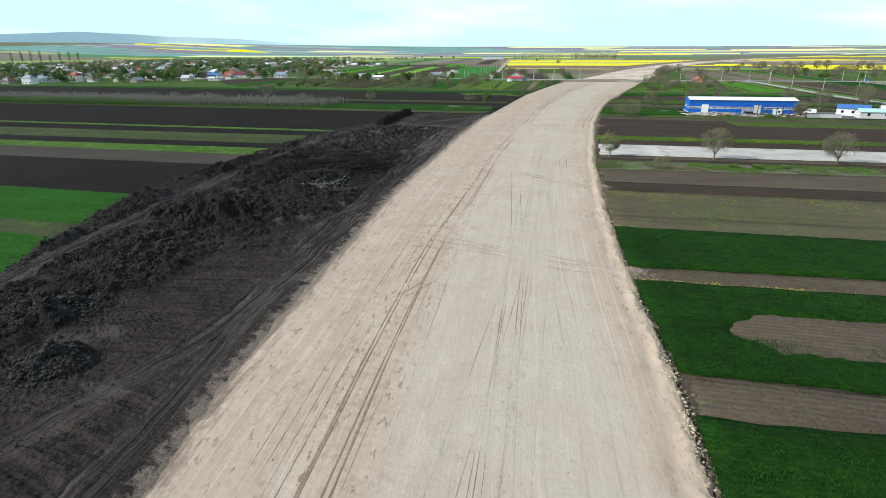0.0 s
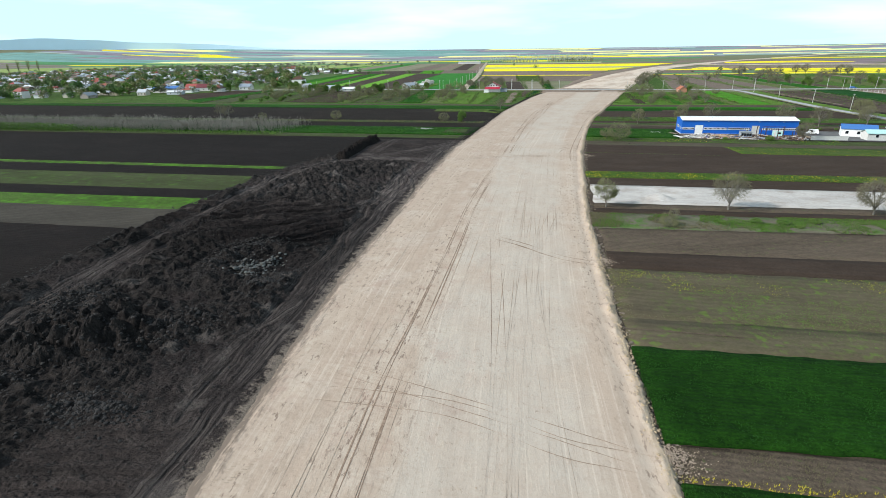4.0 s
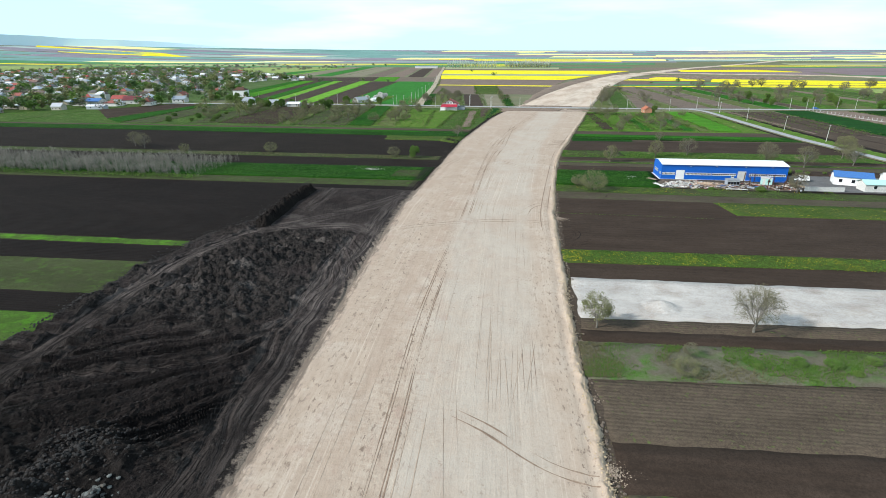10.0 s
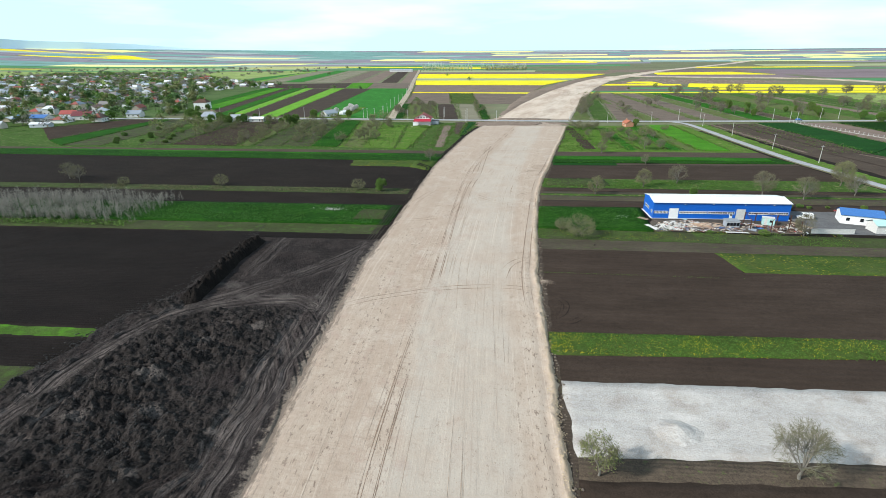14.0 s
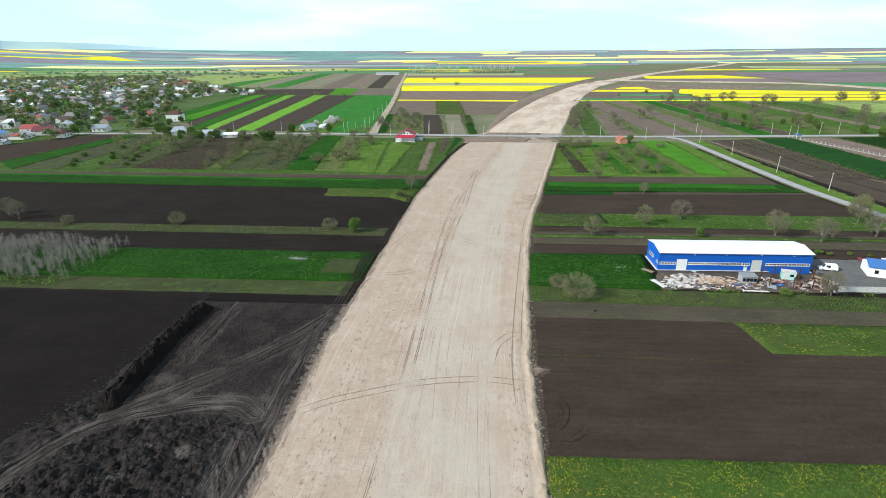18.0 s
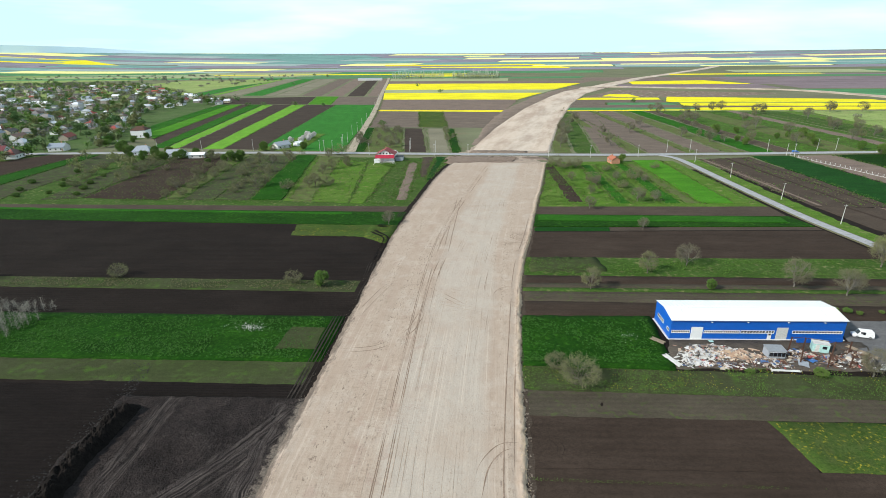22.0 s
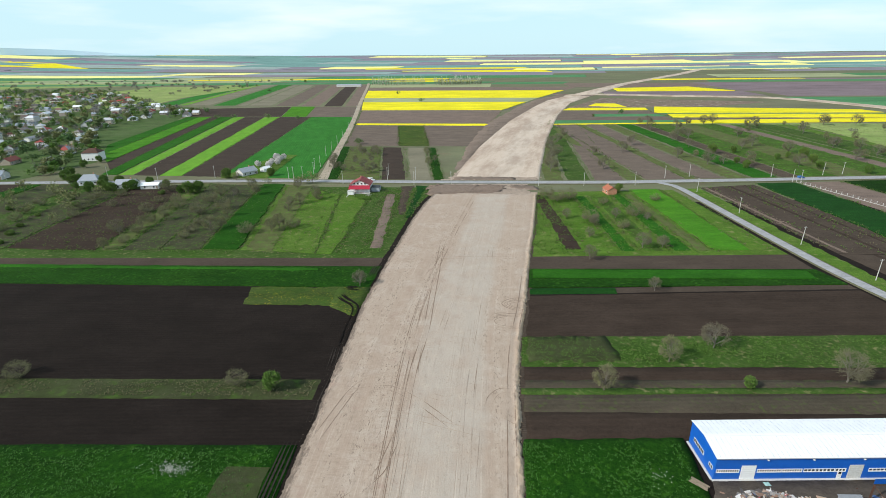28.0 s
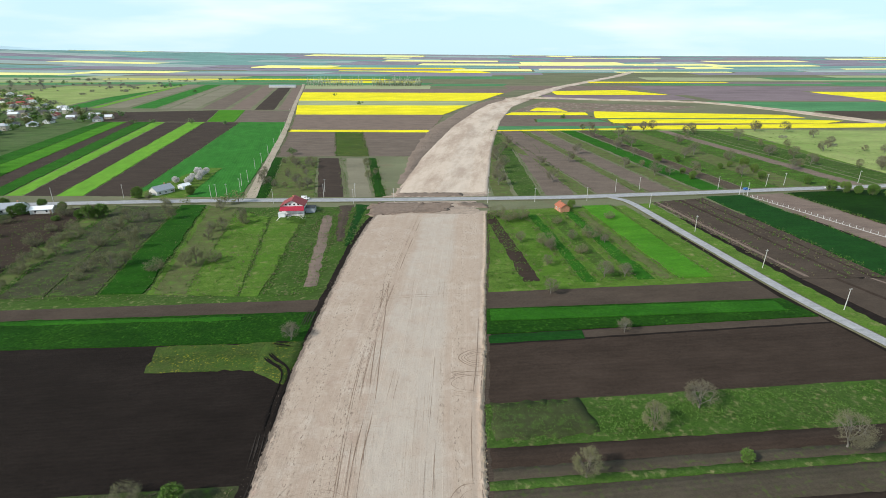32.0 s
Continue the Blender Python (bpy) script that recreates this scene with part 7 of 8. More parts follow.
tufts("clover", 5200, in_left(-140, -48, 241, 262, 0.088, 0.26), M["tuft_dark"], 0.32, 0.4, "clover tufts in the green plot", "grass", 14)
tufts("white_flowers", 260, lambda r: (r.gauss(-68.5, 2.6), r.gauss(253.8, 0.9), 0.45), M["blossom"], 0.15, 0.16, "white flowers in the clover", "flowers", 15)
tufts("white_flowers", 160, lambda r: (r.gauss(32.0, 2.6), r.gauss(260.5, 1.4), 0.45), M["blossom"], 0.15, 0.16, "white flowers beside the warehouse", "flowers", 16)
tufts("grass_tufts", 2600, in_left(-190, -47, 280.5, 287, 0.077, 0.08), M["tuft_dry"], 0.35, 0.35, "rough grass on the balk", "grass", 17)
tufts("grass_tufts", 3000, in_right(299, 313, 0.085, 115, 0.12), M["tuft"], 0.4, 0.45, "meadow tufts round the walnut trees", "grass", 18)
tufts("garden_weeds", 5200, in_right(382, 480, 0.1, 85, 0.16), M["tuft"], 0.5, 0.6, "rough garden weeds", "weeds", 19)
tufts("garden_weeds", 5200, in_left(-240, -50, 378, 488, 0.05, 0.16), M["tuft"], 0.5, 0.6, "rough garden weeds", "weeds", 20)
tufts("garden_weeds", 3000, in_left(-240, -50, 378, 488, 0.05, 0.16), M["tuft_dry"], 0.5, 0.6, "dry garden weeds", "weeds", 21)

# clods and pebbles strewn on the fill and along its rim
r = random.Random(31)
g = Geo()
for _ in range(2600):
    y = r.uniform(-5, 300)
    rim = r.random() < 0.6
    x = edge_r(y) - abs(r.gauss(0, 0.8)) + 0.5 if rim and r.random() < 0.6 else (edge_l(y) + abs(r.gauss(0, 1.6)) if rim else r.uniform(edge_l(y) + 2, edge_r(y) - 2))
    g.lump(x, y, sand_height(x, y) if x < edge_r(y) - 0.3 and x > edge_l(y) + 0.5 else 0.25, r.choice((0.03, 0.04, 0.06, 0.09)) * r.uniform(0.7, 1.3), 0.6, r)
tagged(part("sand_clods", g, M["track_soil"]), "loose clods and pebbles strewn on the sand", "clods", kind="stuff")
g = Geo()
for _ in range(900):
    y = r.uniform(-5, 240)
    g.lump(edge_r(y) + abs(r.gauss(0.3, 0.5)), y, 0.08, r.choice((0.1, 0.16, 0.26)) * r.uniform(0.7, 1.3), 0.7, r)
tagged(part("soil_clods", g, M["spoil"]), "dark clods along the foot of the fill", "clods", kind="stuff")

# gravel heap
gv, gf = [], []
for j in range(13):
    for i in range(32):
        a, q = 2 * math.pi * i / 32, j / 12
        rad = 3.0 * q * (1 + 0.12 * noise.noise(Vector((math.cos(a) * 2, math.sin(a) * 2, q * 2))))
        gv.append((27.8 + rad * math.cos(a) * 1.25, 152.3 + rad * math.sin(a), 0.05 + 1.25 * (1 - q) ** 1.1 + 0.06 * noise.noise(Vector((rad * math.cos(a) * 3, rad * math.sin(a) * 3, 1)))))
for j in range(12):
    for i in range(32):
        gf.append((j * 32 + i, (j + 1) * 32 + i, (j + 1) * 32 + (i + 1) % 32, j * 32 + (i + 1) % 32))
me = bpy.data.meshes.new("gravel_heap")
me.from_pydata(gv, [], gf)
me.materials.append(M["gravel"])
tagged(new("gravel_heap", me), "low cone of white gravel tipped on the gravel strip", "gravel heap")


# ---- the blue warehouse ----
hall = thing("warehouse", pose(43.5, 261.2, 0, rz=5.8), "long blue steel warehouse with a white low-pitched roof", "warehouse")
LEN, DEEP, EAVE, RIDGE = 43.5, 10.9, 5.5, 6.35
front_open = [(0.3, 4.9, 1.75, 2.6), (5.2, 8.2, 0.0, 3.5), (8.45, 13.3, 1.75, 2.6), (13.4, 17.4, 1.75, 2.6), (17.7, 23.9, 1.75, 2.6), (24.0, 26.1, 1.75, 2.6), (26.6, 29.5, 0.0, 3.45), (30.6, 36.9, 1.75, 2.6), (37.1, 43.0, 1.75, 2.6)]
g = Geo()
cuts = sorted({0.0, LEN, *(c for o in front_open for c in o[:2])})
for a, b in zip(cuts, cuts[1:]):
    g = Geo()
    hole = next((o for o in front_open if o[0] <= a and b <= o[1]), None)
    for z0, z1 in ([(0, hole[2]), (hole[3], EAVE)] if hole else [(0, EAVE)]):
        if z1 > z0:
            part("wall_panel", Geo().box((a + b) / 2, 0.1, z0, b - a, 0.2, z1 - z0), M["blue_sheet"], hall)
for x in (0.1, LEN - 0.1):
    g = Geo()
    n = 0
    for dx in (-0.1, 0.1):
        g.v += [(x + dx, 0.2, 0), (x + dx, DEEP - 0.2, 0), (x + dx, DEEP - 0.2, EAVE), (x + dx, DEEP / 2, RIDGE - 0.02), (x + dx, 0.2, EAVE)]
    g.f += [tuple(n + k for k in (4, 3, 2, 1, 0)), tuple(n + 5 + k for k in range(5))] + [(n + k, n + (k + 1) % 5, n + 5 + (k + 1) % 5, n + 5 + k) for k in range(5)]
    part("gable_wall", g, M["blue_sheet"], hall)
part("rear_wall", Geo().box(LEN / 2, DEEP - 0.1, 0, LEN, 0.2, EAVE), M["blue_sheet"], hall)
for s, (y0, y1) in enumerate(((-0.3, DEEP / 2), (DEEP + 0.3, DEEP / 2))):
    g = Geo()
    n_ribs = 42
    for k in range(n_ribs):
        x0, x1 = -0.25 + (LEN + 0.5) * k / n_ribs, -0.25 + (LEN + 0.5) * (k + 1) / n_ribs
        for xa, xb, dz in ((x0, x1 - 0.08, 0.0), (x1 - 0.08, x1, 0.025)):
            a, b = (xa, y0, EAVE + 0.03 + dz), (xb, y0, EAVE + 0.03 + dz)
            c, d = (xb, y1, RIDGE + 0.05 + dz), (xa, y1, RIDGE + 0.05 + dz)
            g.quad(a, b, c, d)
            g.quad((xa, y0, EAVE - 0.03), (xb, y0, EAVE - 0.03), b, a)
    part("roof", g, M["white_roof"], hall)
part("ridge_cap", Geo().box(LEN / 2, DEEP / 2, RIDGE + 0.08, LEN + 0.5, 0.6, 0.06), M["white_roof"], hall)
part("gutter", Geo().tube((-0.2, -0.36, EAVE - 0.04), (LEN + 0.2, -0.36, EAVE - 0.04), 0.08, 0.08, 8), M["steel"], hall)
for a, b, z0, z1 in front_open:
    if z0 > 0:
        w = part("window", Geo().box((a + b) / 2, 0.02, z0, b - a, 0.2, 0.13).box((a + b) / 2, 0.02, z1 - 0.13, b - a, 0.2, 0.13), M["white"], hall, "long white ribbon window frame")
        n = max(2, round((b - a) / (0.48 if b < 18 else 0.75)))
        for k in range(n + 1):
            part("mullion", Geo().box(a + 0.05 + (b - a - 0.1) * k / n, 0.03, z0 + 0.13, 0.11, 0.16, z1 - z0 - 0.26), M["white"], w)
            if k < n:
                part("pane", Geo().box(a + 0.05 + (b - a - 0.1) * (k + 0.5) / n, 0.08, z0 + 0.13, (b - a - 0.1) / n - 0.11, 0.03, z1 - z0 - 0.26), M["glass"], w)
    else:
        d = part("roller_door", Geo().box((a + b) / 2, 0.03, 0.0, b - a - 0.04, 0.08, z1 - 0.02), M["white"] if a < 10 else M["off_white"], hall, "tall white sectional door")
        for k in range(6):
            part("door_panel", Geo().box((a + b) / 2, -0.025, 0.06 + k * (z1 - 0.1) / 6, b - a - 0.2, 0.03, (z1 - 0.1) / 6 - 0.04), M["white"] if a < 10 else M["off_white"], d)
d = part("side_door", Geo().box(25.05, -0.03, 0.02, 0.95, 0.06, 1.95), M["white"], hall, "white personnel door")
part("door_window", Geo().box(25.05, -0.075, 1.25, 0.55, 0.02, 0.5), M["glass"], d)
for y0, y1, z0, z1 in ((0.8, 2.3, 1.7, 2.6), (4.6, 9.0, 1.9, 2.9)):
    w = part("window", Geo().box(-0.02, (y0 + y1) / 2, z0, 0.10, y1 - y0, 0.08).box(-0.02, (y0 + y1) / 2, z1 - 0.08, 0.10, y1 - y0, 0.08), M["white"], hall)
    n = round((y1 - y0) / 0.75)
    for k in range(n + 1):
        part("mullion", Geo().box(-0.02, y0 + 0.05 + (y1 - y0 - 0.1) * k / n, z0 + 0.08, 0.10, 0.10, z1 - z0 - 0.16), M["white"], w)
        if k < n:
            part("pane", Geo().box(-0.015, y0 + (y1 - y0) * (k + 0.5) / n, z0 + 0.08, 0.04, (y1 - y0) / n - 0.1, z1 - z0 - 0.16), M["glass"], w)
for x in (10.0, 19.0, 29.0, 38.0):
    part("wall_lamp", Geo().box(x, -0.2, EAVE - 0.55, 0.35, 0.35, 0.12), M["white"], hall, "small white wall lamp")
g = Geo()
for k in range(26):
    part("screen_sheet", Geo().box(31.2 + k * 0.44, -1.6, 0.1, 0.40, 0.05, 1.25), M["blue_sheet"], hall)
part("plinth", Geo().box(LEN / 2, -0.25, -0.05, LEN + 0.6, 0.5, 0.16).box(-0.3, DEEP / 2, -0.05, 0.5, DEEP, 0.16), M["off_white"], hall)

# yard
M["tarmac"] = earth("old_tarmac", (0.105, 0.105, 0.108), (0.085, 0.085, 0.088), (0.135, 0.135, 0.135), bump=0.3, patch=0.15)
ground_patch("yard", (41, 247.5), (88, 251.5), (92, 265.5), (43.2, 260.9), M["yard_soil"], 0.10, 1.5, 0.05, 0.8, label="trodden earth yard full of scrap")
ground_patch("yard", (88, 252), (124, 255), (126, 279), (88, 276), M["tarmac"], 0.10, 2.0, 0.02, 0.6, label="grey tarmac yard beside the warehouse")
r = random.Random(17)
for cx, cy, sx, sy, n, mats, label in ((49.5, 254.0, 4.6, 2.4, 420, ("junk", "off_white", "rubble", "off_white"), "pale heap of broken boards and plaster"), (58.5, 254.8, 4.0, 2.2, 460, ("bricks", "bricks", "rubble"), "tan heap of broken bricks and timber"),
                                       (64.0, 252.3, 4.0, 2.0, 320, ("junk", "rust", "rubble"), "heap of mixed scrap and sacks"), (72.5, 256.5, 4.0, 2.2, 340, ("rust", "rubble", "junk"), "heap of rusty scrap metal"),
                                       (80.5, 255.0, 4.4, 2.4, 420, ("rubble", "rust", "junk"), "heap of scrap and rubbish bags"), (46.0, 250.3, 2.6, 1.4, 160, ("off_white", "junk"), "heap of white plastic sheets"), (54.0, 250.0, 4.5, 1.2, 240, ("junk", "rust"), "low row of coloured scrap"),
                                       (85.5, 257.5, 2.6, 2.6, 240, ("rust", "rubble"), "dark heap of timber and scrap"), (53.5, 257.5, 4.5, 1.2, 200, ("rubble", "junk"), "thin spread of rubble along the wall")):
    heap = thing("scrap_heap", pose(cx, cy, 0.1), label, "scrap heap", "heaps in the yard")
    geos = {m: Geo() for m in mats}
    for _ in range(n):
        x, y = r.gauss(0, sx / 1.7), r.gauss(0, sy / 1.7)
        h = max(0.0, 0.9 * (1 - (x / sx) ** 2 - (y / sy) ** 2)) * r.random()
        m = r.choice(mats)
        if r.random() < 0.45:
            big = r.random() ** 3
            geos[m].box(x, y, h, r.uniform(0.2, 1.0) + 1.4 * big, r.uniform(0.06, 0.35) + 0.8 * big, r.uniform(0.03, 0.12), r.uniform(0, 3.14), r.uniform(-0.5, 0.5))
        else:
            geos[m].lump(x, y, h + 0.06, r.uniform(0.06, 0.24), 0.8, r)
    for m, gg in geos.items():
        tagged(part("debris", gg, M[m], heap), kind="stuff")
for x, y, w, d, turn, mat, label in ((40.3, 259.5, 1.6, 3.6, 50, "wood", "weathered boards leaning in the grass"), (41.5, 250.5, 1.3, 5.6, 28, "off_white", "grey fibre sheets lying in the grass"), (56.0, 256.8, 1.9, 3.0, 25, "plywood", "tan plywood sheet on the scrap"), (71.5, 252.6, 2.2, 2.6, -20, "grey_roof", "grey roofing sheet leaning on scrap"),
                                     (66.0, 249.0, 6.5, 0.7, 4, "off_white", "pale concrete beams at the yard's edge"), (53.5, 260.6, 1.2, 1.0, 10, "cyan_paint", "pale metal box cover by the wall"), (74.0, 254.5, 1.8, 2.2, 30, "tarp", "blue sheet on scrap"), (88.0, 259.5, 1.2, 7.0, 38, "wood", "long stack of boards")):
    timber = mat in ("wood", "plywood")
    stack = thing("board_stack" if timber else "sheet_stack", pose(x, y, 0.25, rx=r.uniform(-6, 6), ry=r.uniform(-6, 6), rz=turn), label, "boards" if timber else "sheets")
    for k in range(4):
        part("board" if timber else "sheet", Geo().box((k - 1.5) * w / 4, 0, 0.05 + 0.03 * (k % 2), w / 4 - 0.03, d * (1 - 0.06 * (k % 3)), 0.07), M[mat], stack)
shed = thing("glazed_shed", pose(66.3, 255.8, 0.1, rz=4), "small shed of grey sheet and white window frames", "shed")
part("wall", Geo().box(0, 0, 0, 4.0, 2.6, 2.0), M["grey_roof"], shed)
part("roof", Geo().box(0, 0, 2.0, 4.3, 3.0, 0.10, 0, 0.06), M["steel"], shed)
for k in range(4):
    part("window", Geo().box(-1.4 + k * 0.95, -1.33, 0.5, 0.8, 0.06, 1.1), M["glass"], shed)
    part("window_frame", Geo().box(-1.4 + k * 0.95, -1.36, 0.42, 0.9, 0.05, 0.08).box(-1.4 + k * 0.95, -1.36, 1.6, 0.9, 0.05, 0.08), M["white"], shed)
cabin = thing("site_cabin", pose(78.3, 259.6, 0.1, rz=-12), "pale cyan metal site cabin with a faded roof", "cabin")
part("wall", Geo().box(0, 0, 0, 3.4, 2.2, 2.2), M["cyan_paint"], cabin)
part("roof", Geo().box(0, 0, 2.2, 3.6, 2.4, 0.12), M["off_white"], cabin)
part("door", Geo().box(-0.8, -1.12, 0.05, 0.8, 0.05, 1.9), M["off_white"], cabin)
part("window", Geo().box(0.7, -1.12, 1.0, 0.9, 0.05, 0.7), M["glass"], cabin)
for x, y, h in ((70.5, 258.0, 4.3), (74.0, 258.5, 4.0), (79.5, 256.5, 4.4), (84.0, 258.0, 3.8), (76.5, 252.0, 3.6), (71.0, 253.0, 3.5), (85.5, 253.5, 3.6), (81.5, 252.5, 3.2)):
    post = thing("steel_post", pose(x, y, 0, rx=r.uniform(-2, 2), ry=r.uniform(-2, 2)), "rusty upright steel post of an unfinished frame", "post", "posts in the scrap yard")
    part("shaft", Geo().box(0, 0, 0, 0.10, 0.22, h).box(0, 0.1, 0, 0.24, 0.03, h).box(0, -0.1, 0, 0.24, 0.03, h), M["rust"], post)
    part("base_plate", Geo().box(0, 0, 0, 0.4, 0.4, 0.12), M["rust"], post)
for a, b in (((70.5, 258.0, 4.2), (74.0, 258.5, 3.9)), ((74.0, 258.5, 3.9), (79.5, 256.5, 4.2)), ((79.5, 256.5, 4.2), (84.0, 258.0, 3.7)), ((70.5, 258.0, 4.2), (71.0, 253.0, 3.4)), ((79.5, 256.5, 4.2), (76.5, 252.0, 3.5))):
    tagged(part("steel_beam", Geo().tube(a, b, 0.07, 0.07, 4), M["rust"]), "thin rusty steel beam between posts", "beam", "beams of the unfinished frame")
copy_thing(walnut, place(84.5, 249.2, 120, 0.75, 0.85))


def vehicle(name, m, length, width, height, hood, paint, label, group=""):
    """A car or van with cabin, glass, wheels and lamps; its nose points along +x."""
    c = thing(name, m, label, "van" if "van" in name else "car", group)
    prof = [(0, 0.35), (length, 0.35), (length, 0.75), (length - hood, 0.92), (length - hood - 0.55, height), (0.25, height), (0.0, 0.95)]
    g = Geo()
    n = len(prof)
    for side, k in ((-1, 1.0), (1, 1.0)):
        g.v += [(x - length / 2, side * width / 2 * (1.0 if z < 1.0 else 0.88), z) for x, z in prof]
    g.f += [tuple(range(n)), tuple(range(2 * n - 1, n - 1, -1))] + [(k, n + k, n + (k + 1) % n, (k + 1) % n) for k in range(n)]
    part("body", g, paint, c)
    wx = length / 2 - hood - 0.3
    part("windscreen", Geo().quad((wx + 0.32, -width * 0.40, 0.98), (wx + 0.32, width * 0.40, 0.98), (wx - 0.18, width * 0.38, height - 0.12), (wx - 0.18, -width * 0.38, height - 0.12)), M["glass"], c)
    for s in (-1, 1):
        part("side_window", Geo().box(wx - 0.85, s * width * 0.46, 1.0, 1.1 if "van" in name else 1.7, 0.06, height - 1.2), M["glass"], c)
        part("headlight", Geo().box(length / 2, s * width * 0.36, 0.62, 0.05, 0.3, 0.14), M["white"], c)
        for x in (-length * 0.31, length * 0.31):
            w = part("wheel", Geo().tube((x, s * width / 2 - 0.12, 0.32), (x, s * width / 2 + 0.03, 0.32), 0.32, 0.32, 14), M["tyre"], c)
            part("rim", Geo().tube((x, s * width / 2 + 0.02, 0.32), (x, s * width / 2 + 0.045, 0.32), 0.19, 0.19, 10), M["steel"], w)
    return c


vehicle("van", pose(92.4, 267.6, 0.12, rz=172), 4.6, 1.85, 1.95, 0.9, M["white"], "white panel van parked by the warehouse")
vehicle("car", pose(106.5, 275.5, 0.12, rz=100), 4.1, 1.7, 1.45, 1.1, M["red_tile"], "small red car parked in the tarmac yard")
vehicle("car", pose(113.0, 276.0, 0.12, rz=85), 4.2, 1.7, 1.45, 1.1, M["white"], "white car parked in the tarmac yard")
car = vehicle("car", pose(196.5, 530.5, 0.55, rz=8), 4.2, 1.75, 1.45, 1.1, M["tarp"], "blue car on the main road", "cars on the main road")
vehicle("car", pose(253, 535.0, 0.55, rz=188), 4.4, 1.75, 1.45, 1.1, M["off_white"], "pale car on the main road", "cars on the main road")
vehicle("van", pose(-84, 508.2, 0.5, rz=2), 4.9, 1.9, 2.0, 0.9, M["white"], "white van on the main road", "cars on the main road")


def gabled(name, m, wx, wy, eave, rise, wall, roof, label, category, group="", windows=3, chimney=True, over=0.35, hip=0.0):
    """A house with plinth, walls, pitched roof (ridge along x), windows and door."""
    h = thing(name, m, label, category, group)
    g = Geo().box(0, 0, 0, wx, wy, eave)
    for s in (-1, 1):
        x = s * (wx / 2 - 0.01)
        if not hip:
            g.tri((x, -wy / 2, eave), (x, wy / 2, eave), (x, 0, eave + rise * 0.98))
    part("wall", g, wall, h)
    k = wy / 2 + over
    drop = rise * over / (wy / 2)
    for s in (-1, 1):
        g = Geo()
        xa, xr = wx / 2 + over, wx / 2 + over - hip
        lo, hi = eave - drop, eave + rise
        g.quad((-xa, s * k, lo + 0.1), (xa, s * k, lo + 0.1), (xr, 0, hi + 0.1), (-xr, 0, hi + 0.1))
        g.quad((-xa, s * k, lo - 0.04), (xa, s * k, lo - 0.04), (xr, 0, hi - 0.04), (-xr, 0, hi - 0.04))
        g.quad((-xa, s * k, lo - 0.04), (xa, s * k, lo - 0.04), (xa, s * k, lo + 0.1), (-xa, s * k, lo + 0.1))
        part("roof_slope", g, roof, h)
    if hip:
        for s in (-1, 1):
            xa, xr = wx / 2 + over, wx / 2 + over - hip
            part("roof_slope", Geo().tri((s * xa, -k, eave - drop + 0.1), (s * xa, k, eave - drop + 0.1), (s * xr, 0, eave + rise + 0.1)), roof, h)
    for n in range(windows):
        x = -wx / 2 + wx * (n + 0.5) / windows
        for s in (-1, 1):
            w = part("window", Geo().box(x, s * (wy / 2 + 0.01), 0.95, 1.15, 0.07, 1.25), M["white"], h)
            part("pane", Geo().box(x, s * (wy / 2 + 0.045), 1.05, 0.95, 0.04, 1.05), M["glass"], w)
    if windows:
        part("door", Geo().box(wx / 2 - 0.9, -wy / 2 - 0.03, 0.05, 0.9, 0.08, 2.0), M["wood"], h)
    if chimney:
        part("chimney", Geo().box(wx * 0.22, 0.5, eave + rise * 0.55, 0.55, 0.55, rise * 0.45 + 0.8).box(wx * 0.22, 0.5, eave + rise + 0.8 - 0.05, 0.7, 0.7, 0.12), M["brick"], h)
    return h


# yards and sheds beside the warehouse
gabled("workshop", pose(107.5, 266.5, 0.1, rz=-14), 11, 7.0, 3.0, 1.3, M["white"], M["tarp"], "white workshop with a bright blue sheet roof", "workshop", windows=3, chimney=False)
gabled("shed", pose(112.5, 257.8, 0.1, rz=4), 12, 5.0, 2.6, 1.0, M["off_white"], M["cyan_paint"], "long low shed with a pale cyan sheet roof", "shed", windows=2, chimney=False)
gabled("shed", pose(122.0, 268.0, 0.1, rz=-10), 8, 6.0, 2.8, 1.1, M["white"], M["white_roof"], "white shed with a white sheet roof", "shed", windows=2, chimney=False)
wall = thing("yard_wall", pose(94, 252.9, 0, rz=6), "low pale concrete wall at the yard's edge", "wall")
for k in range(5):
    part("panel", Geo().box(-5.0 + k * 2.5, 0, 0, 2.46, 0.18, 1.5), M["off_white"], wall)
    part("coping", Geo().box(-5.0 + k * 2.5, 0, 1.5, 2.5, 0.26, 0.08), M["concrete"], wall)
hedge = random.Random(4)
low_bush = make_tree("low_bush", place(92, 280.5, 0, 0.7), "low spreading green bush with dense small leaves", grow(22, 2.6, 4.6, 0.05, 8, 5, 5, 16, 0.14, stems=3), M["leaf"])
garden_tree(low_bush, [(96.5, 281.6), (99.2, 280.8), (105.5, 282.0), (110.8, 281.2), (117, 282.4), (88.5, 280.2)], (0.45, 0.95), 44)
for bx, by, bs in ((44.9, 136.6, 0.75), (50.0, 136.8, 0.8), (38.7, 134.0, 0.5), (56, 139, 0.7), (52.5, 135.2, 0.5)):
    copy_thing(low_bush, place(bx, by, 40 * bx, bs, bs * 0.75))
copy_thing(low_bush, place(58.0, 247.6, 200, 0.6, 0.5))
copy_thing(low_bush, place(73.0, 248.3, 30, 1.0, 0.9))

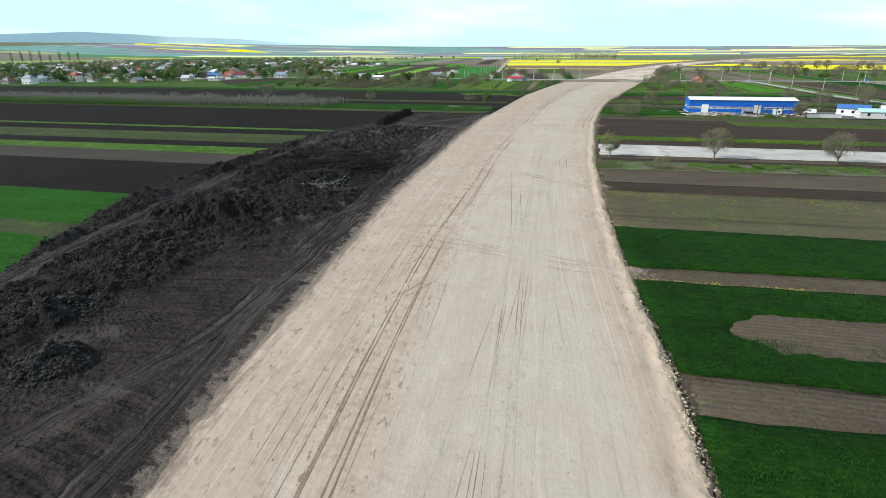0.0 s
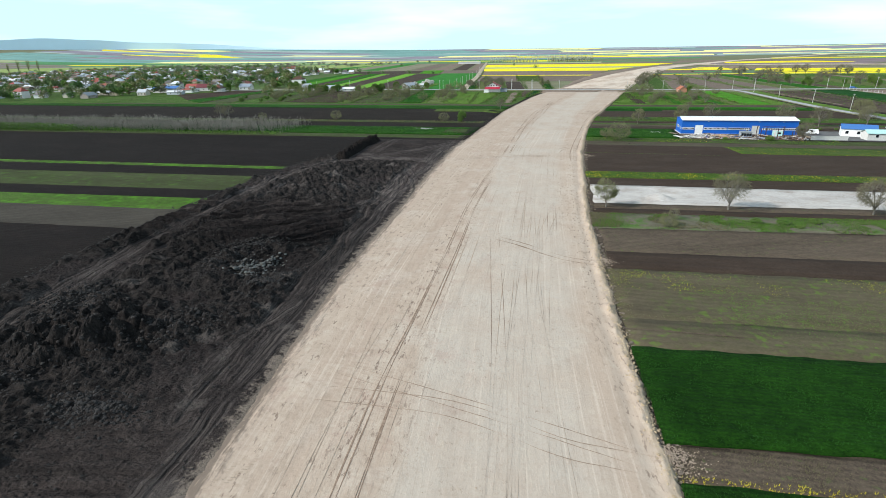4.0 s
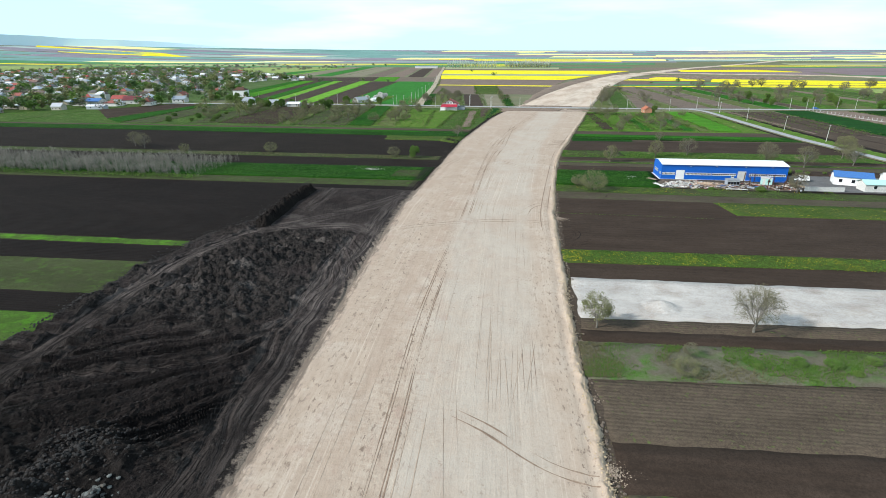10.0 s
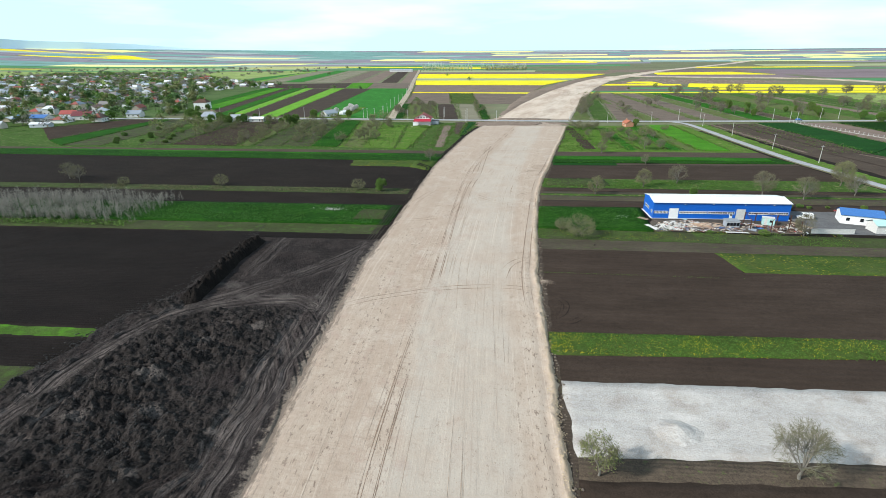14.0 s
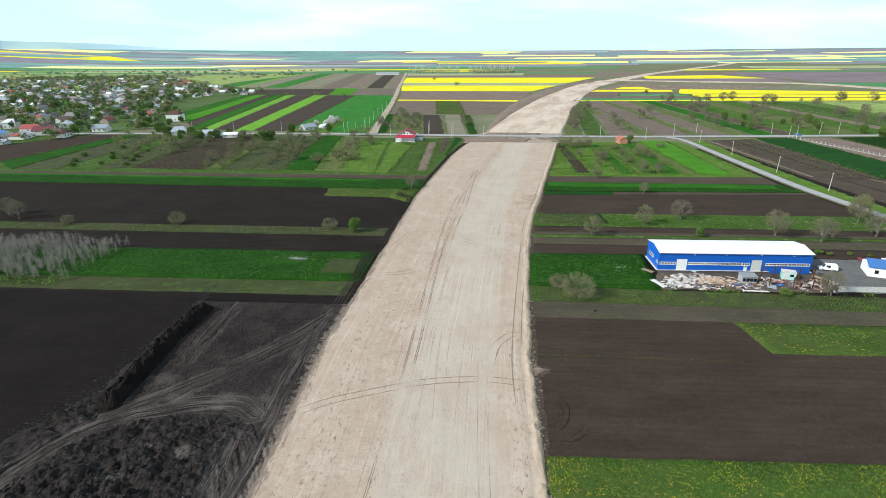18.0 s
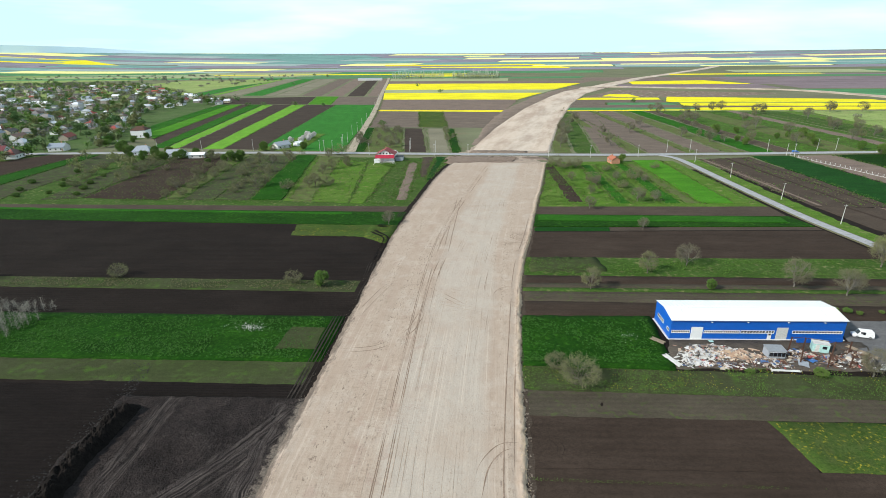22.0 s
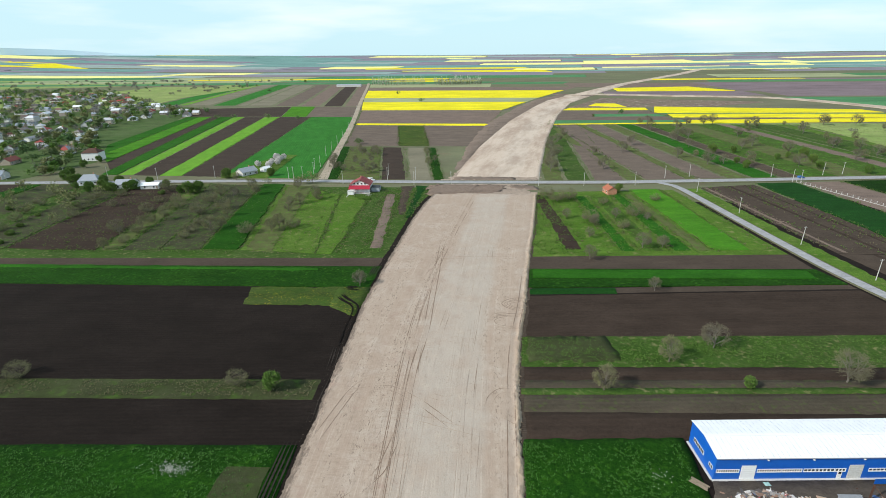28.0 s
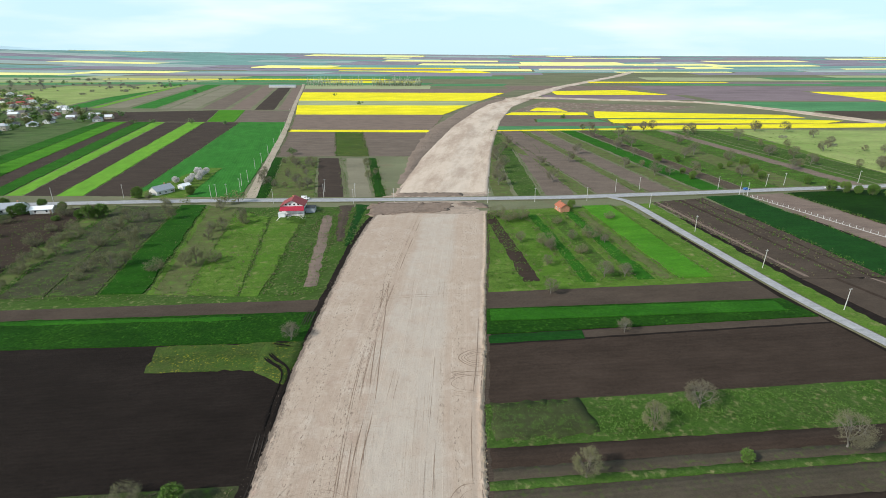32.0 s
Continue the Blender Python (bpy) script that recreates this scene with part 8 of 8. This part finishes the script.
# red house by the main road
red = gabled("red_house", pose(-84.5, 485.0, 0.15, rz=94), 10.5, 12.0, 4.6, 3.0, M["white"], M["red_tile"], "white two-storey house with a red roof and crimson awning", "house", windows=3, over=0.7)
awning = Geo().quad((-8.6, -6.6, 2.7), (-8.6, 6.6, 2.7), (-5.3, 6.4, 4.3), (-5.3, -6.4, 4.3)).quad((-8.6, -6.6, 2.55), (-8.6, 6.6, 2.55), (-5.3, 6.4, 4.15), (-5.3, -6.4, 4.15)).quad((-8.6, -6.6, 2.55), (-8.6, 6.6, 2.55), (-8.6, 6.6, 2.7), (-8.6, -6.6, 2.7))
part("awning_roof", awning, M["red_render"], red, "crimson sheet awning over the terrace")
for k in range(5):
    part("awning_post", Geo().box(-8.3, -6.2 + 3.1 * k, 0, 0.16, 0.16, 2.6), M["white"], red)
for k in range(4):
    w = part("upper_window", Geo().box(-5.29, -3.3 + k * 2.2, 4.75, 0.08, 1.2, 1.15), M["white"], red)
    part("pane", Geo().box(-5.34, -3.3 + k * 2.2, 4.85, 0.04, 0.95, 0.95), M["glass"], w)
part("terrace", Geo().box(-7.2, 0, -0.1, 4.0, 13.0, 0.22), M["off_white"], red)
part("annex", Geo().box(-10.5, 4.6, 0, 3.0, 3.6, 2.2), M["white"], red)
part("annex_roof", Geo().box(-10.5, 4.6, 2.2, 3.4, 4.0, 0.14), M["off_white"], red)
part("garage", Geo().box(-1.0, -9.2, 0, 6.0, 5.0, 2.6), M["grey_roof"], red)
part("garage_roof", Geo().box(-1.0, -9.2, 2.6, 6.4, 5.4, 0.14), M["black"], red)
ground_patch("yard", (-91, 467), (-88, 467), (-88, 474), (-91, 474), M["white"], 0.3, 2.0, 0.0, 0.05, label="white concrete slab in the garden")
r = random.Random(77)


def beside_plots(spread, z):
    def spot(q):
        p, e = q.choice(PLOT_SIDES)
        t = q.random()
        return p[0] + (e[0] - p[0]) * t + q.gauss(0, spread), p[1] + (e[1] - p[1]) * t + q.gauss(0, spread), z
    return spot


tufts("grass_tufts", 16000, beside_plots(0.8, 0.2), M["tuft"], 0.6, 0.7, "uncut grass along the edges of the garden plots", "grass", 101)
tufts("grass_tufts", 9000, beside_plots(1.2, 0.2), M["tuft_dry"], 0.6, 0.7, "dry grass along the edges of the garden plots", "grass", 102)
tufts("vegetable_bed", 500, lambda q: (q.uniform(-85, -74), q.uniform(462, 474), 0.2), M["tuft"], 0.8, 0.7, "shrubs and flower beds behind the red house", "plants", 78)
tufts("white_flowers", 160, lambda q: (q.uniform(-85, -75), q.uniform(466, 474), 0.7), M["blossom"], 0.3, 0.3, "white flowers behind the red house", "flowers", 79)

# brick house
gabled("brick_house", pose(66.3, 486.0, 0.15, rz=103), 7.6, 5.4, 2.8, 1.8, M["brick"], M["orange_tile"], "small unplastered orange brick house with a tiled roof", "house", windows=2)
copy_thing(green, place(72.5, 489.5, 0, 1.0))

# houses on the near side of the lane and by the road
gabled("white_house", pose(-177, 523, 0.15, rz=60), 12, 8, 3.0, 2.4, M["off_white"], M["grey_roof"], "white farmhouse with a blue-grey sheet roof", "house", windows=3)
gabled("summer_kitchen", pose(-168, 534, 0.15, rz=60), 6, 5, 2.6, 1.2, M["white"], M["white_roof"], "white outbuilding with a pale flat-pitched roof", "outbuilding", windows=1, chimney=False)
gabled("white_house", pose(-239, 483, 0.15, rz=10), 12, 8, 3.0, 2.4, M["white"], M["grey_roof"], "white farmhouse with grey sheet roof", "house", windows=3)
gabled("outbuilding", pose(-222, 482, 0.15, rz=12), 11, 6, 2.6, 1.3, M["off_white"], M["white_roof"], "long outbuilding with a pale sheet roof", "outbuilding", windows=2, chimney=False)
gabled("white_house", pose(-271, 491, 0.15, rz=20), 12, 9, 3.2, 3.2, M["white"], M["grey_roof"], "white house with a steep blue-grey roof", "house", windows=3, hip=3.0)
gabled("villa", pose(-330, 570, 0.15, rz=12), 13, 11, 6.6, 3.0, M["white"], M["rust"], "tall white two-storey villa with a dark hipped roof", "house", windows=4, hip=4.5)
gabled("barn", pose(-410, 458, 0.15, rz=8), 26, 12, 4.0, 2.2, M["off_white"], M["tarp"], "white hall with a bright blue sheet roof", "hall", windows=5, chimney=False)
gabled("barn", pose(-383, 480, 0.15, rz=14), 16, 10, 3.6, 3.2, M["off_white"], M["maroon_tile"], "pale house with a dark red roof", "house", windows=3)
blossom = make_tree("blossom_tree", place(-170, 545, 0, 1.0), "fruit tree in full white blossom", grow(14, 5.5, 5.0, 0.2, 7, 5, 5, 20, 0.2), M["blossom"])
garden_tree(blossom, [(-172, 552), (-168, 556), (-174, 560), (-170, 566), (-175, 572), (-171, 576), (-180, 548)], (0.85, 1.15), 15)
garden_tree(green, [(-262, 492), (-254, 480), (-248, 488), (-231, 478), (-228, 490), (-214, 486), (-284, 496), (-280, 486), (-296, 500), (-303, 512), (-315, 540), (-318, 560), (-345, 560), (-186, 512), (-158, 520), (-190, 470), (-196, 472), (-185, 474), (-240, 470), (-236, 478), (-246, 474), (-255, 470), (-270, 476)], (0.9, 1.5), 16)

# bushes in the gardens, rubble beside the side road
garden_tree(low_bush, [(-228, 378), (-234, 390), (-240, 402), (-246, 380), (-252, 396), (-258, 372), (-262, 408), (-246, 420), (-240, 440), (-252, 452), (-262, 462), (-268, 384), (-276, 400), (-272, 430), (-225, 484), (-214, 484), (-190, 482), (-206, 468), (-234, 470)], (0.7, 1.5), 51)
garden_tree(shrub, [(-171, 384), (-174, 398), (-178, 414), (-183, 436), (-187, 452), (-148, 400), (-150, 412), (-146, 392)], (0.6, 0.95), 52)
rng4 = random.Random(61)
g = Geo()
for _ in range(700):
    t = rng4.random()
    x, y = 127.5 + 12.5 * t + rng4.gauss(0, 1.8), 500 - 75 * t + rng4.gauss(0, 2.0)
    g.lump(x, y, 0.12, rng4.choice((0.08, 0.12, 0.2, 0.3)), 0.5, rng4)
tagged(part("rubble", g, M["bank"]), "scattered rubble and clods on the scraped strip", "rubble", kind="stuff")


# ---- concrete poles ----
def make_pole(m, arm=True, group="poles along the roads"):
    p = thing("utility_pole", m, "pale concrete utility pole with a short crossarm", "utility pole", group)
    part("shaft", Geo().tube((0, 0, -0.2), (0, 0, 8.6), 0.17, 0.10, 8), M["concrete"], p)
    part("crossarm", Geo().box(0, 0, 8.05, 1.5, 0.09, 0.10), M["steel"], p)
    for x in (-0.65, 0.0, 0.65):
        part("insulator", Geo().tube((x, 0, 8.15), (x, 0, 8.38), 0.06, 0.04, 6), M["off_white"], p)
    return p


pole = make_pole(pose(138.7, 365.1, 0, ry=1.5, rz=10))
r = random.Random(2)
for x, y in ((131.7, 402.5), (125.2, 449.5), (118.5, 492), (148.5, 322), (160, 285), (25.6, 502), (54, 504), (86, 506.5), (110, 527.5), (127, 532), (-74, 514), (-76, 527), (-54, 501), (-55, 515), (-30, 503), (-101, 501), (-232, 504), (-195, 512),
             (-142, 512), (-139, 513), (-133, 514), (-130, 528), (-134, 542), (-133, 552), (-142, 594), (-143.5, 615), (-149, 650), (-154, 686), (-163, 740), (-177, 808), (-190, 870), (-205, 935), (180, 534.6), (186, 520), (190, 518), (216, 542), (230, 545),
             (286, 552), (330, 540), (390, 565), (-300, 503), (-340, 498), (-380, 492), (-430, 484), (-270, 506)):
    copy_thing(pole, pose(x, y, 0, r.uniform(-1.5, 1.5), r.uniform(-1.5, 1.5), r.uniform(0, 180)))

# white post fence across the crop to the road
fence = thing("post_fence", pose(0, 0, 0), "long fence of short white concrete posts", "fence")
for k in range(70):
    t = k / 69
    part("post", Geo().box(189 + 75 * t, 521 - 230 * t, 0, 0.16, 0.16, 1.7, 0.2), M["off_white"], fence)
part("wire", Geo().tube((189, 521, 1.5), (264, 291, 1.5), 0.02, 0.02, 4).tube((189, 521, 0.8), (264, 291, 0.8), 0.02, 0.02, 4), M["steel"], fence)
part("kerb", Geo().box(226.5, 406, 0, 0.3, 241, 0.22, 0.315), M["concrete"], fence)


# ---- trees seen from afar ----
def crown(seed, w, h, base, count, leaf, hollow=0.25):
    """Uneven crown of small leaf clumps in an egg of that size."""
    r = random.Random(seed)
    g = Geo()
    lobes = [(r.gauss(0, w * 0.22), r.gauss(0, w * 0.22), r.uniform(0.3, 0.8) * h, r.uniform(0.24, 0.42)) for _ in range(7)]
    while len(g.f) < count:
        lx, ly, lz, lr = r.choice(lobes)
        d = Vector((r.gauss(0, 1), r.gauss(0, 1), r.gauss(0, 1))).normalized() * (r.random() ** 0.4)
        p = Vector((lx + d.x * w * lr, ly + d.y * w * lr, base + lz + d.z * h * lr))
        if p.z < max(0.1, base * 0.7):
            continue
        s = leaf * r.uniform(0.6, 1.3)
        a = Vector((r.uniform(-1, 1), r.uniform(-1, 1), r.uniform(-0.7, 0.7))) * s
        b = Vector((r.uniform(-1, 1), r.uniform(-1, 1), r.uniform(-0.7, 0.7))) * s
        g.quad(tuple(p - a), tuple(p - b), tuple(p + a), tuple(p + b))
    return g


def far_tree(name, seed, w, h, base, count, leaf, mat, label, spots, sizes, group="", category="tree"):
    t = thing(name, place(*spots[0]), label, category, group)
    g = Geo().tube((0, 0, -0.2), (0, 0, base + h * 0.45), 0.028 * h, 0.012 * h, 6, caps=False)
    r = random.Random(seed)
    for _ in range(6):
        a, z = r.uniform(0, 6.28), base + r.uniform(0, 0.3) * h
        g.tube((0, 0, z), (math.cos(a) * w * 0.36, math.sin(a) * w * 0.36, z + h * r.uniform(0.2, 0.45)), 0.010 * h, 0.004 * h, 4, caps=False)
    part("trunk", g, M["bark"], t)
    part("crown", crown(seed, w, h, base, count, leaf), mat, t)
    for x, y in spots[1:]:
        k = r.uniform(*sizes)
        copy_thing(t, place(x, y, r.uniform(0, 360), k, k * r.uniform(0.85, 1.15)))
    return t


def village_top(x):
    return min(1330, 930 + max(0.0, -x - 480) * 0.95)


def village_edge(y):
    return lerp_line([(300, -560), (415, -385), (470, -335), (520, -318), (600, -345), (720, -432), (800, -455), (890, -400), (960, -470), (1330, -800)], y)


r = random.Random(21)
houses, trees = [], []
row = 0
y = 300.0
while y < 1330:
    x = -1250.0
    while x < -300:
        yy = y - 0.17 * (-x - 400) * 0.9 + r.uniform(-6, 6)
        if x < village_edge(yy) - 8 and 415 + 0.5 * (x + 380) < yy < village_top(x) and abs(yy - (476 + 0.17 * (x + 420))) > 11:
            dense = 0.80 if yy < 900 else 0.70
            if r.random() < dense:
                houses.append((x + r.uniform(-3, 3), yy))
        x += r.uniform(17, 30)
    y += 27 if row % 2 else 36
    row += 1
for _ in range(24000):
    x, yy = r.uniform(-1260, -300), r.uniform(280, 1340)
    if x < village_edge(yy) and 405 + 0.5 * (x + 380) < yy < village_top(x) + 15 and abs(yy - (476 + 0.17 * (x + 420))) > 9 and all(abs(x - hx) + abs(yy - hy) > 6 for hx, hy in houses[::1] if abs(yy - hy) < 9):
        trees.append((x, yy))
    if len(trees) > 2300:
        break

M["yards"] = earth("village_yards", (0.0723, 0.1288, 0.0374), (0.0978, 0.1210, 0.0561), (0.0493, 0.0851, 0.0255), bump=0.5, patch=0.03)
ground_patch("village_ground", (-1300, 60), (-500, 330), (-470, 980), (-1300, 1350), M["yards"], 0.04, 40, 0.0, 2.0, label="grassy yards and gardens of the village")
ground_patch("village_ground", (-500, 340), (-340, 440), (-322, 560), (-470, 980), M["yards"], 0.04, 40, 0.0, 2.0, label="grassy yards and gardens of the village")
kinds = []
for n, (wx, wy, ev, rise, hip, win) in enumerate(((10, 8, 3.0, 2.4, 0, 3), (13, 8, 3.0, 2.6, 0, 3), (9, 9, 3.1, 2.8, 4.2, 2), (12, 10, 3.2, 3.0, 4.5, 3), (11, 9, 5.6, 2.6, 3.5, 3), (15, 6, 2.6, 1.3, 0, 2), (8, 6, 2.5, 1.5, 0, 1))):
    label = ("low plastered village house with a pitched roof", "long plastered village house with a tiled roof", "square village house with a hipped roof", "large village house with a hipped roof", "two-storey village house with a hipped roof", "long low barn with a sheet roof", "small plastered outbuilding with a sheet roof")[n]
    kinds.append(gabled("village_house" if n < 5 else "village_barn", place(*houses[n], r.uniform(0, 20)), wx, wy, ev, rise, M["house_wall"], M["house_roof"], label, "house" if n < 5 else "barn", "village houses", windows=win, chimney=n < 5, hip=hip))
rest = houses[7:]
rest.sort(key=lambda p: (p[0] + 40) ** 2 + (p[1] - 200) ** 2)
for x, y in rest[:235]:
    n = r.choices(range(7), (4, 3, 3, 2.5, 1.2, 3, 3))[0]
    copy_thing(kinds[n], place(x, y, 10 + r.gauss(0, 4) + r.choice((0, 90)), r.uniform(0.85, 1.2), r.uniform(0.85, 1.15)))
gw, gr = Geo(), Geo()
for x, y in rest[235:]:
    wx, wy, ev, rise = r.choice(((10, 8, 3.0, 2.4), (13, 8, 3.0, 2.6), (9, 9, 3.1, 2.8), (15, 6, 2.6, 1.3), (11, 9, 5.0, 2.4)))
    turn = radians(10 + r.gauss(0, 4) + r.choice((0, 90)))
    gw.box(x, y, 0, wx, wy, ev, turn)
    n = len(gr.v)
    m4 = Matrix.Translation((x, y, 0)) @ Matrix.Rotation(turn, 4, "Z")
    gr.v += [tuple(m4 @ Vector(p)) for p in ((-wx / 2 - 0.3, -wy / 2 - 0.3, ev - 0.1), (wx / 2 + 0.3, -wy / 2 - 0.3, ev - 0.1), (wx / 2 + 0.3, wy / 2 + 0.3, ev - 0.1), (-wx / 2 - 0.3, wy / 2 + 0.3, ev - 0.1), (-wx / 2 - 0.3, 0, ev + rise), (wx / 2 + 0.3, 0, ev + rise))]
    gr.f += [(n, n + 1, n + 5, n + 4), (n + 2, n + 3, n + 4, n + 5), (n, n + 4, n + 3), (n + 1, n + 2, n + 5)]
far_village = thing("distant_village", pose(0, 0, 0), "far rows of small village houses among trees", "village", kind="stuff")
tagged(part("walls", gw, M["far_wall"], far_village), kind="stuff")
tagged(part("roofs", gr, M["far_roof"], far_village), kind="stuff")

trees.sort(key=lambda p: (p[0] + 40) ** 2 + (p[1] - 200) ** 2)
pick = r.sample(range(620), 280)
near_trees = [trees[k] for k in pick]
far_trees = [p for k, p in enumerate(trees) if k not in set(pick)]
r.shuffle(near_trees)
cut = [len(near_trees) * k // 10 for k in range(11)]
far_tree("village_tree", 1, 8.5, 8, 0.4, 460, 0.66, M["bud"], "olive-brown budding village tree", near_trees[cut[0]:cut[3]], (0.7, 1.3), "village trees")
far_tree("village_tree", 2, 8, 7.5, 1.0, 460, 0.66, M["leaf_dark"], "dark green leafy village tree", near_trees[cut[3]:cut[6]], (0.7, 1.3), "village trees")
far_tree("village_tree", 3, 7.5, 7, 0.8, 460, 0.66, M["leaf"], "fresh green village tree", near_trees[cut[6]:cut[8]], (0.7, 1.3), "village trees")
far_tree("village_conifer", 4, 5.5, 9, 0.6, 440, 0.6, M["leaf_dark"], "dark green village tree", near_trees[cut[8]:cut[10]], (0.7, 1.3), "village trees")
for n, (mat, w, h, label) in enumerate((("thicket", 9, 8, "bare grey trees among far village houses"), ("bud", 8, 7.5, "budding olive trees among far village houses"), ("leaf_dark", 7, 8, "dark green trees among far village houses"), ("leaf", 7, 7, "fresh green trees among far village houses"))):
    protos = [crown(60 + n * 5 + k, w, h, 0.6, 120, 0.70) for k in range(3)]
    g = Geo()
    for x, y in far_trees[n::4]:
        k = r.uniform(0.7, 1.25)
        src = r.choice(protos)
        n0 = len(g.v)
        g.v += [(x + v[0] * k, y + v[1] * k, v[2] * k) for v in src.v]
        g.f += [tuple(i + n0 for i in f) for f in src.f]
    tagged(part("distant_trees", g, M[mat]), label, "trees", kind="stuff")

# scattered bushes on the pastures and lane sides
spots = [(r.uniform(-1600, -620), r.uniform(1250, 1800)) for _ in range(130)] + [(r.uniform(340, 900), r.uniform(540, 820)) for _ in range(60)] + [(r.uniform(300, 520), r.uniform(420, 560)) for _ in range(20)]
far_tree("field_bush", 6, 7, 5.5, -0.9, 320, 0.4, M["thicket"], "bare bush on rough pasture", spots, (0.6, 1.6), "bushes on the pasture")
far_tree("field_bush", 7, 6, 4.5, 0.5, 260, 0.4, M["leaf_dark"], "dark green bush on rough pasture", [(r.uniform(-1600, -500), r.uniform(1150, 1800)) for _ in range(60)] + [(-300, 846), (-258, 840), (-345, 845), (-370, 845), (-200, 1240), (-130, 1075), (-129, 652), (-133, 660), (160, 895), (420, 560), (430, 548)], (0.6, 1.5), "bushes on the pasture")
far_tree("poplar", 8, 5, 18, 2.0, 340, 0.5, M["pale_twig"], "tall slender bare poplar in a row", [(-315 + 3.9 * k, 1520 + 0.25 * k + r.uniform(-3, 3)) for k in range(70) if not 33 < k < 40], (0.7, 1.1), "poplars in the row")
far_tree("poplar", 9, 6, 15, 1.0, 340, 0.5, M["bud"], "green poplar in a row", [(-150 + 4.2 * k, 1545 + r.uniform(-4, 4)) for k in range(26)], (0.6, 1.0), "poplars in the row")
far_tree("poplar", 10, 7, 30, 3.0, 340, 0.8, M["bud"], "very tall poplar behind the village", [(-1500 + 18 * k, 960 + 12 * k) for k in range(8)], (0.85, 1.05), "poplars behind the village")
far_tree("roadside_tree", 11, 7, 7, 1.2, 320, 0.42, M["bud"], "budding tree along the main road", [(-121, 500), (-128, 498), (-150, 497), (-165, 500), (-240, 460), (-250, 452), (-262, 455), (-246, 440), (-270, 430), (-285, 440), (-292, 452), (-275, 465), (-255, 425), (-300, 470), (-236, 430), (-228, 410)], (0.6, 1.1), "trees by the main road")


# ---- thicket of bare young trees ----
r = random.Random(51)
g, gl = Geo(), Geo()
for _ in range(4200):
    x = r.uniform(-400, -128)
    y = r.uniform(236, 266) + 0.085 * (x + 45)
    if x > -150 and r.random() < (x + 150) / 30:
        continue
    h = r.uniform(3.5, 7.0) * (0.8 + 0.35 * noise.noise(Vector((x * 0.08, y * 0.08, 1.0))))
    lx, ly = r.uniform(-0.5, 0.5), r.uniform(-0.5, 0.5)
    g.tube((x, y, -0.1), (x + lx, y + ly, h * 0.55), 0.025, 0.012, 3, caps=False)
    for _ in range(58):
        t = r.uniform(0.12, 0.8)
        a, q = r.uniform(0, 6.28), r.uniform(0.4, 1.7)
        p = Vector((x + lx * t, y + ly * t, h * t))
        e = p + Vector((math.cos(a) * q, math.sin(a) * q, q * r.uniform(-0.1, 0.8)))
        w = Vector((-math.sin(a), math.cos(a), 0)) * 0.035
        g.tri(tuple(p - w), tuple(p + w), tuple(e))
tagged(part("thicket", g, M["thicket"]), "dense thicket of bare grey young trees", "thicket", kind="stuff")
for _ in range(24000):
    x = -128 - abs(r.gauss(0, 150)) if r.random() < 0.3 else r.uniform(-430, -240)
    y = 233.5 + r.uniform(-1.0, 3.5) + 0.085 * (x + 45)
    z, s = r.uniform(0.1, 1.2 + 2.6 * min(1.0, max(0.0, (-x - 200) / 60))), r.uniform(0.10, 0.26)
    a = Vector((r.uniform(-1, 1), r.uniform(-1, 1), r.uniform(-1, 1))) * s
    b = Vector((r.uniform(-1, 1), r.uniform(-1, 1), r.uniform(-1, 1))) * s
    p = Vector((x, y, z))
    gl.quad(tuple(p - a), tuple(p - b), tuple(p + a), tuple(p + b))
tagged(part("hedge", gl, M["leaf"]), "green leafy undergrowth along the thicket", "hedge", kind="stuff")

# long white farm sheds far up the lane
gabled("farm_shed", place(-365, 1480, 5), 60, 14, 4.0, 2.0, M["off_white"], M["grey_roof"], "long white farm shed beside distant fields", "shed", windows=0, chimney=False)
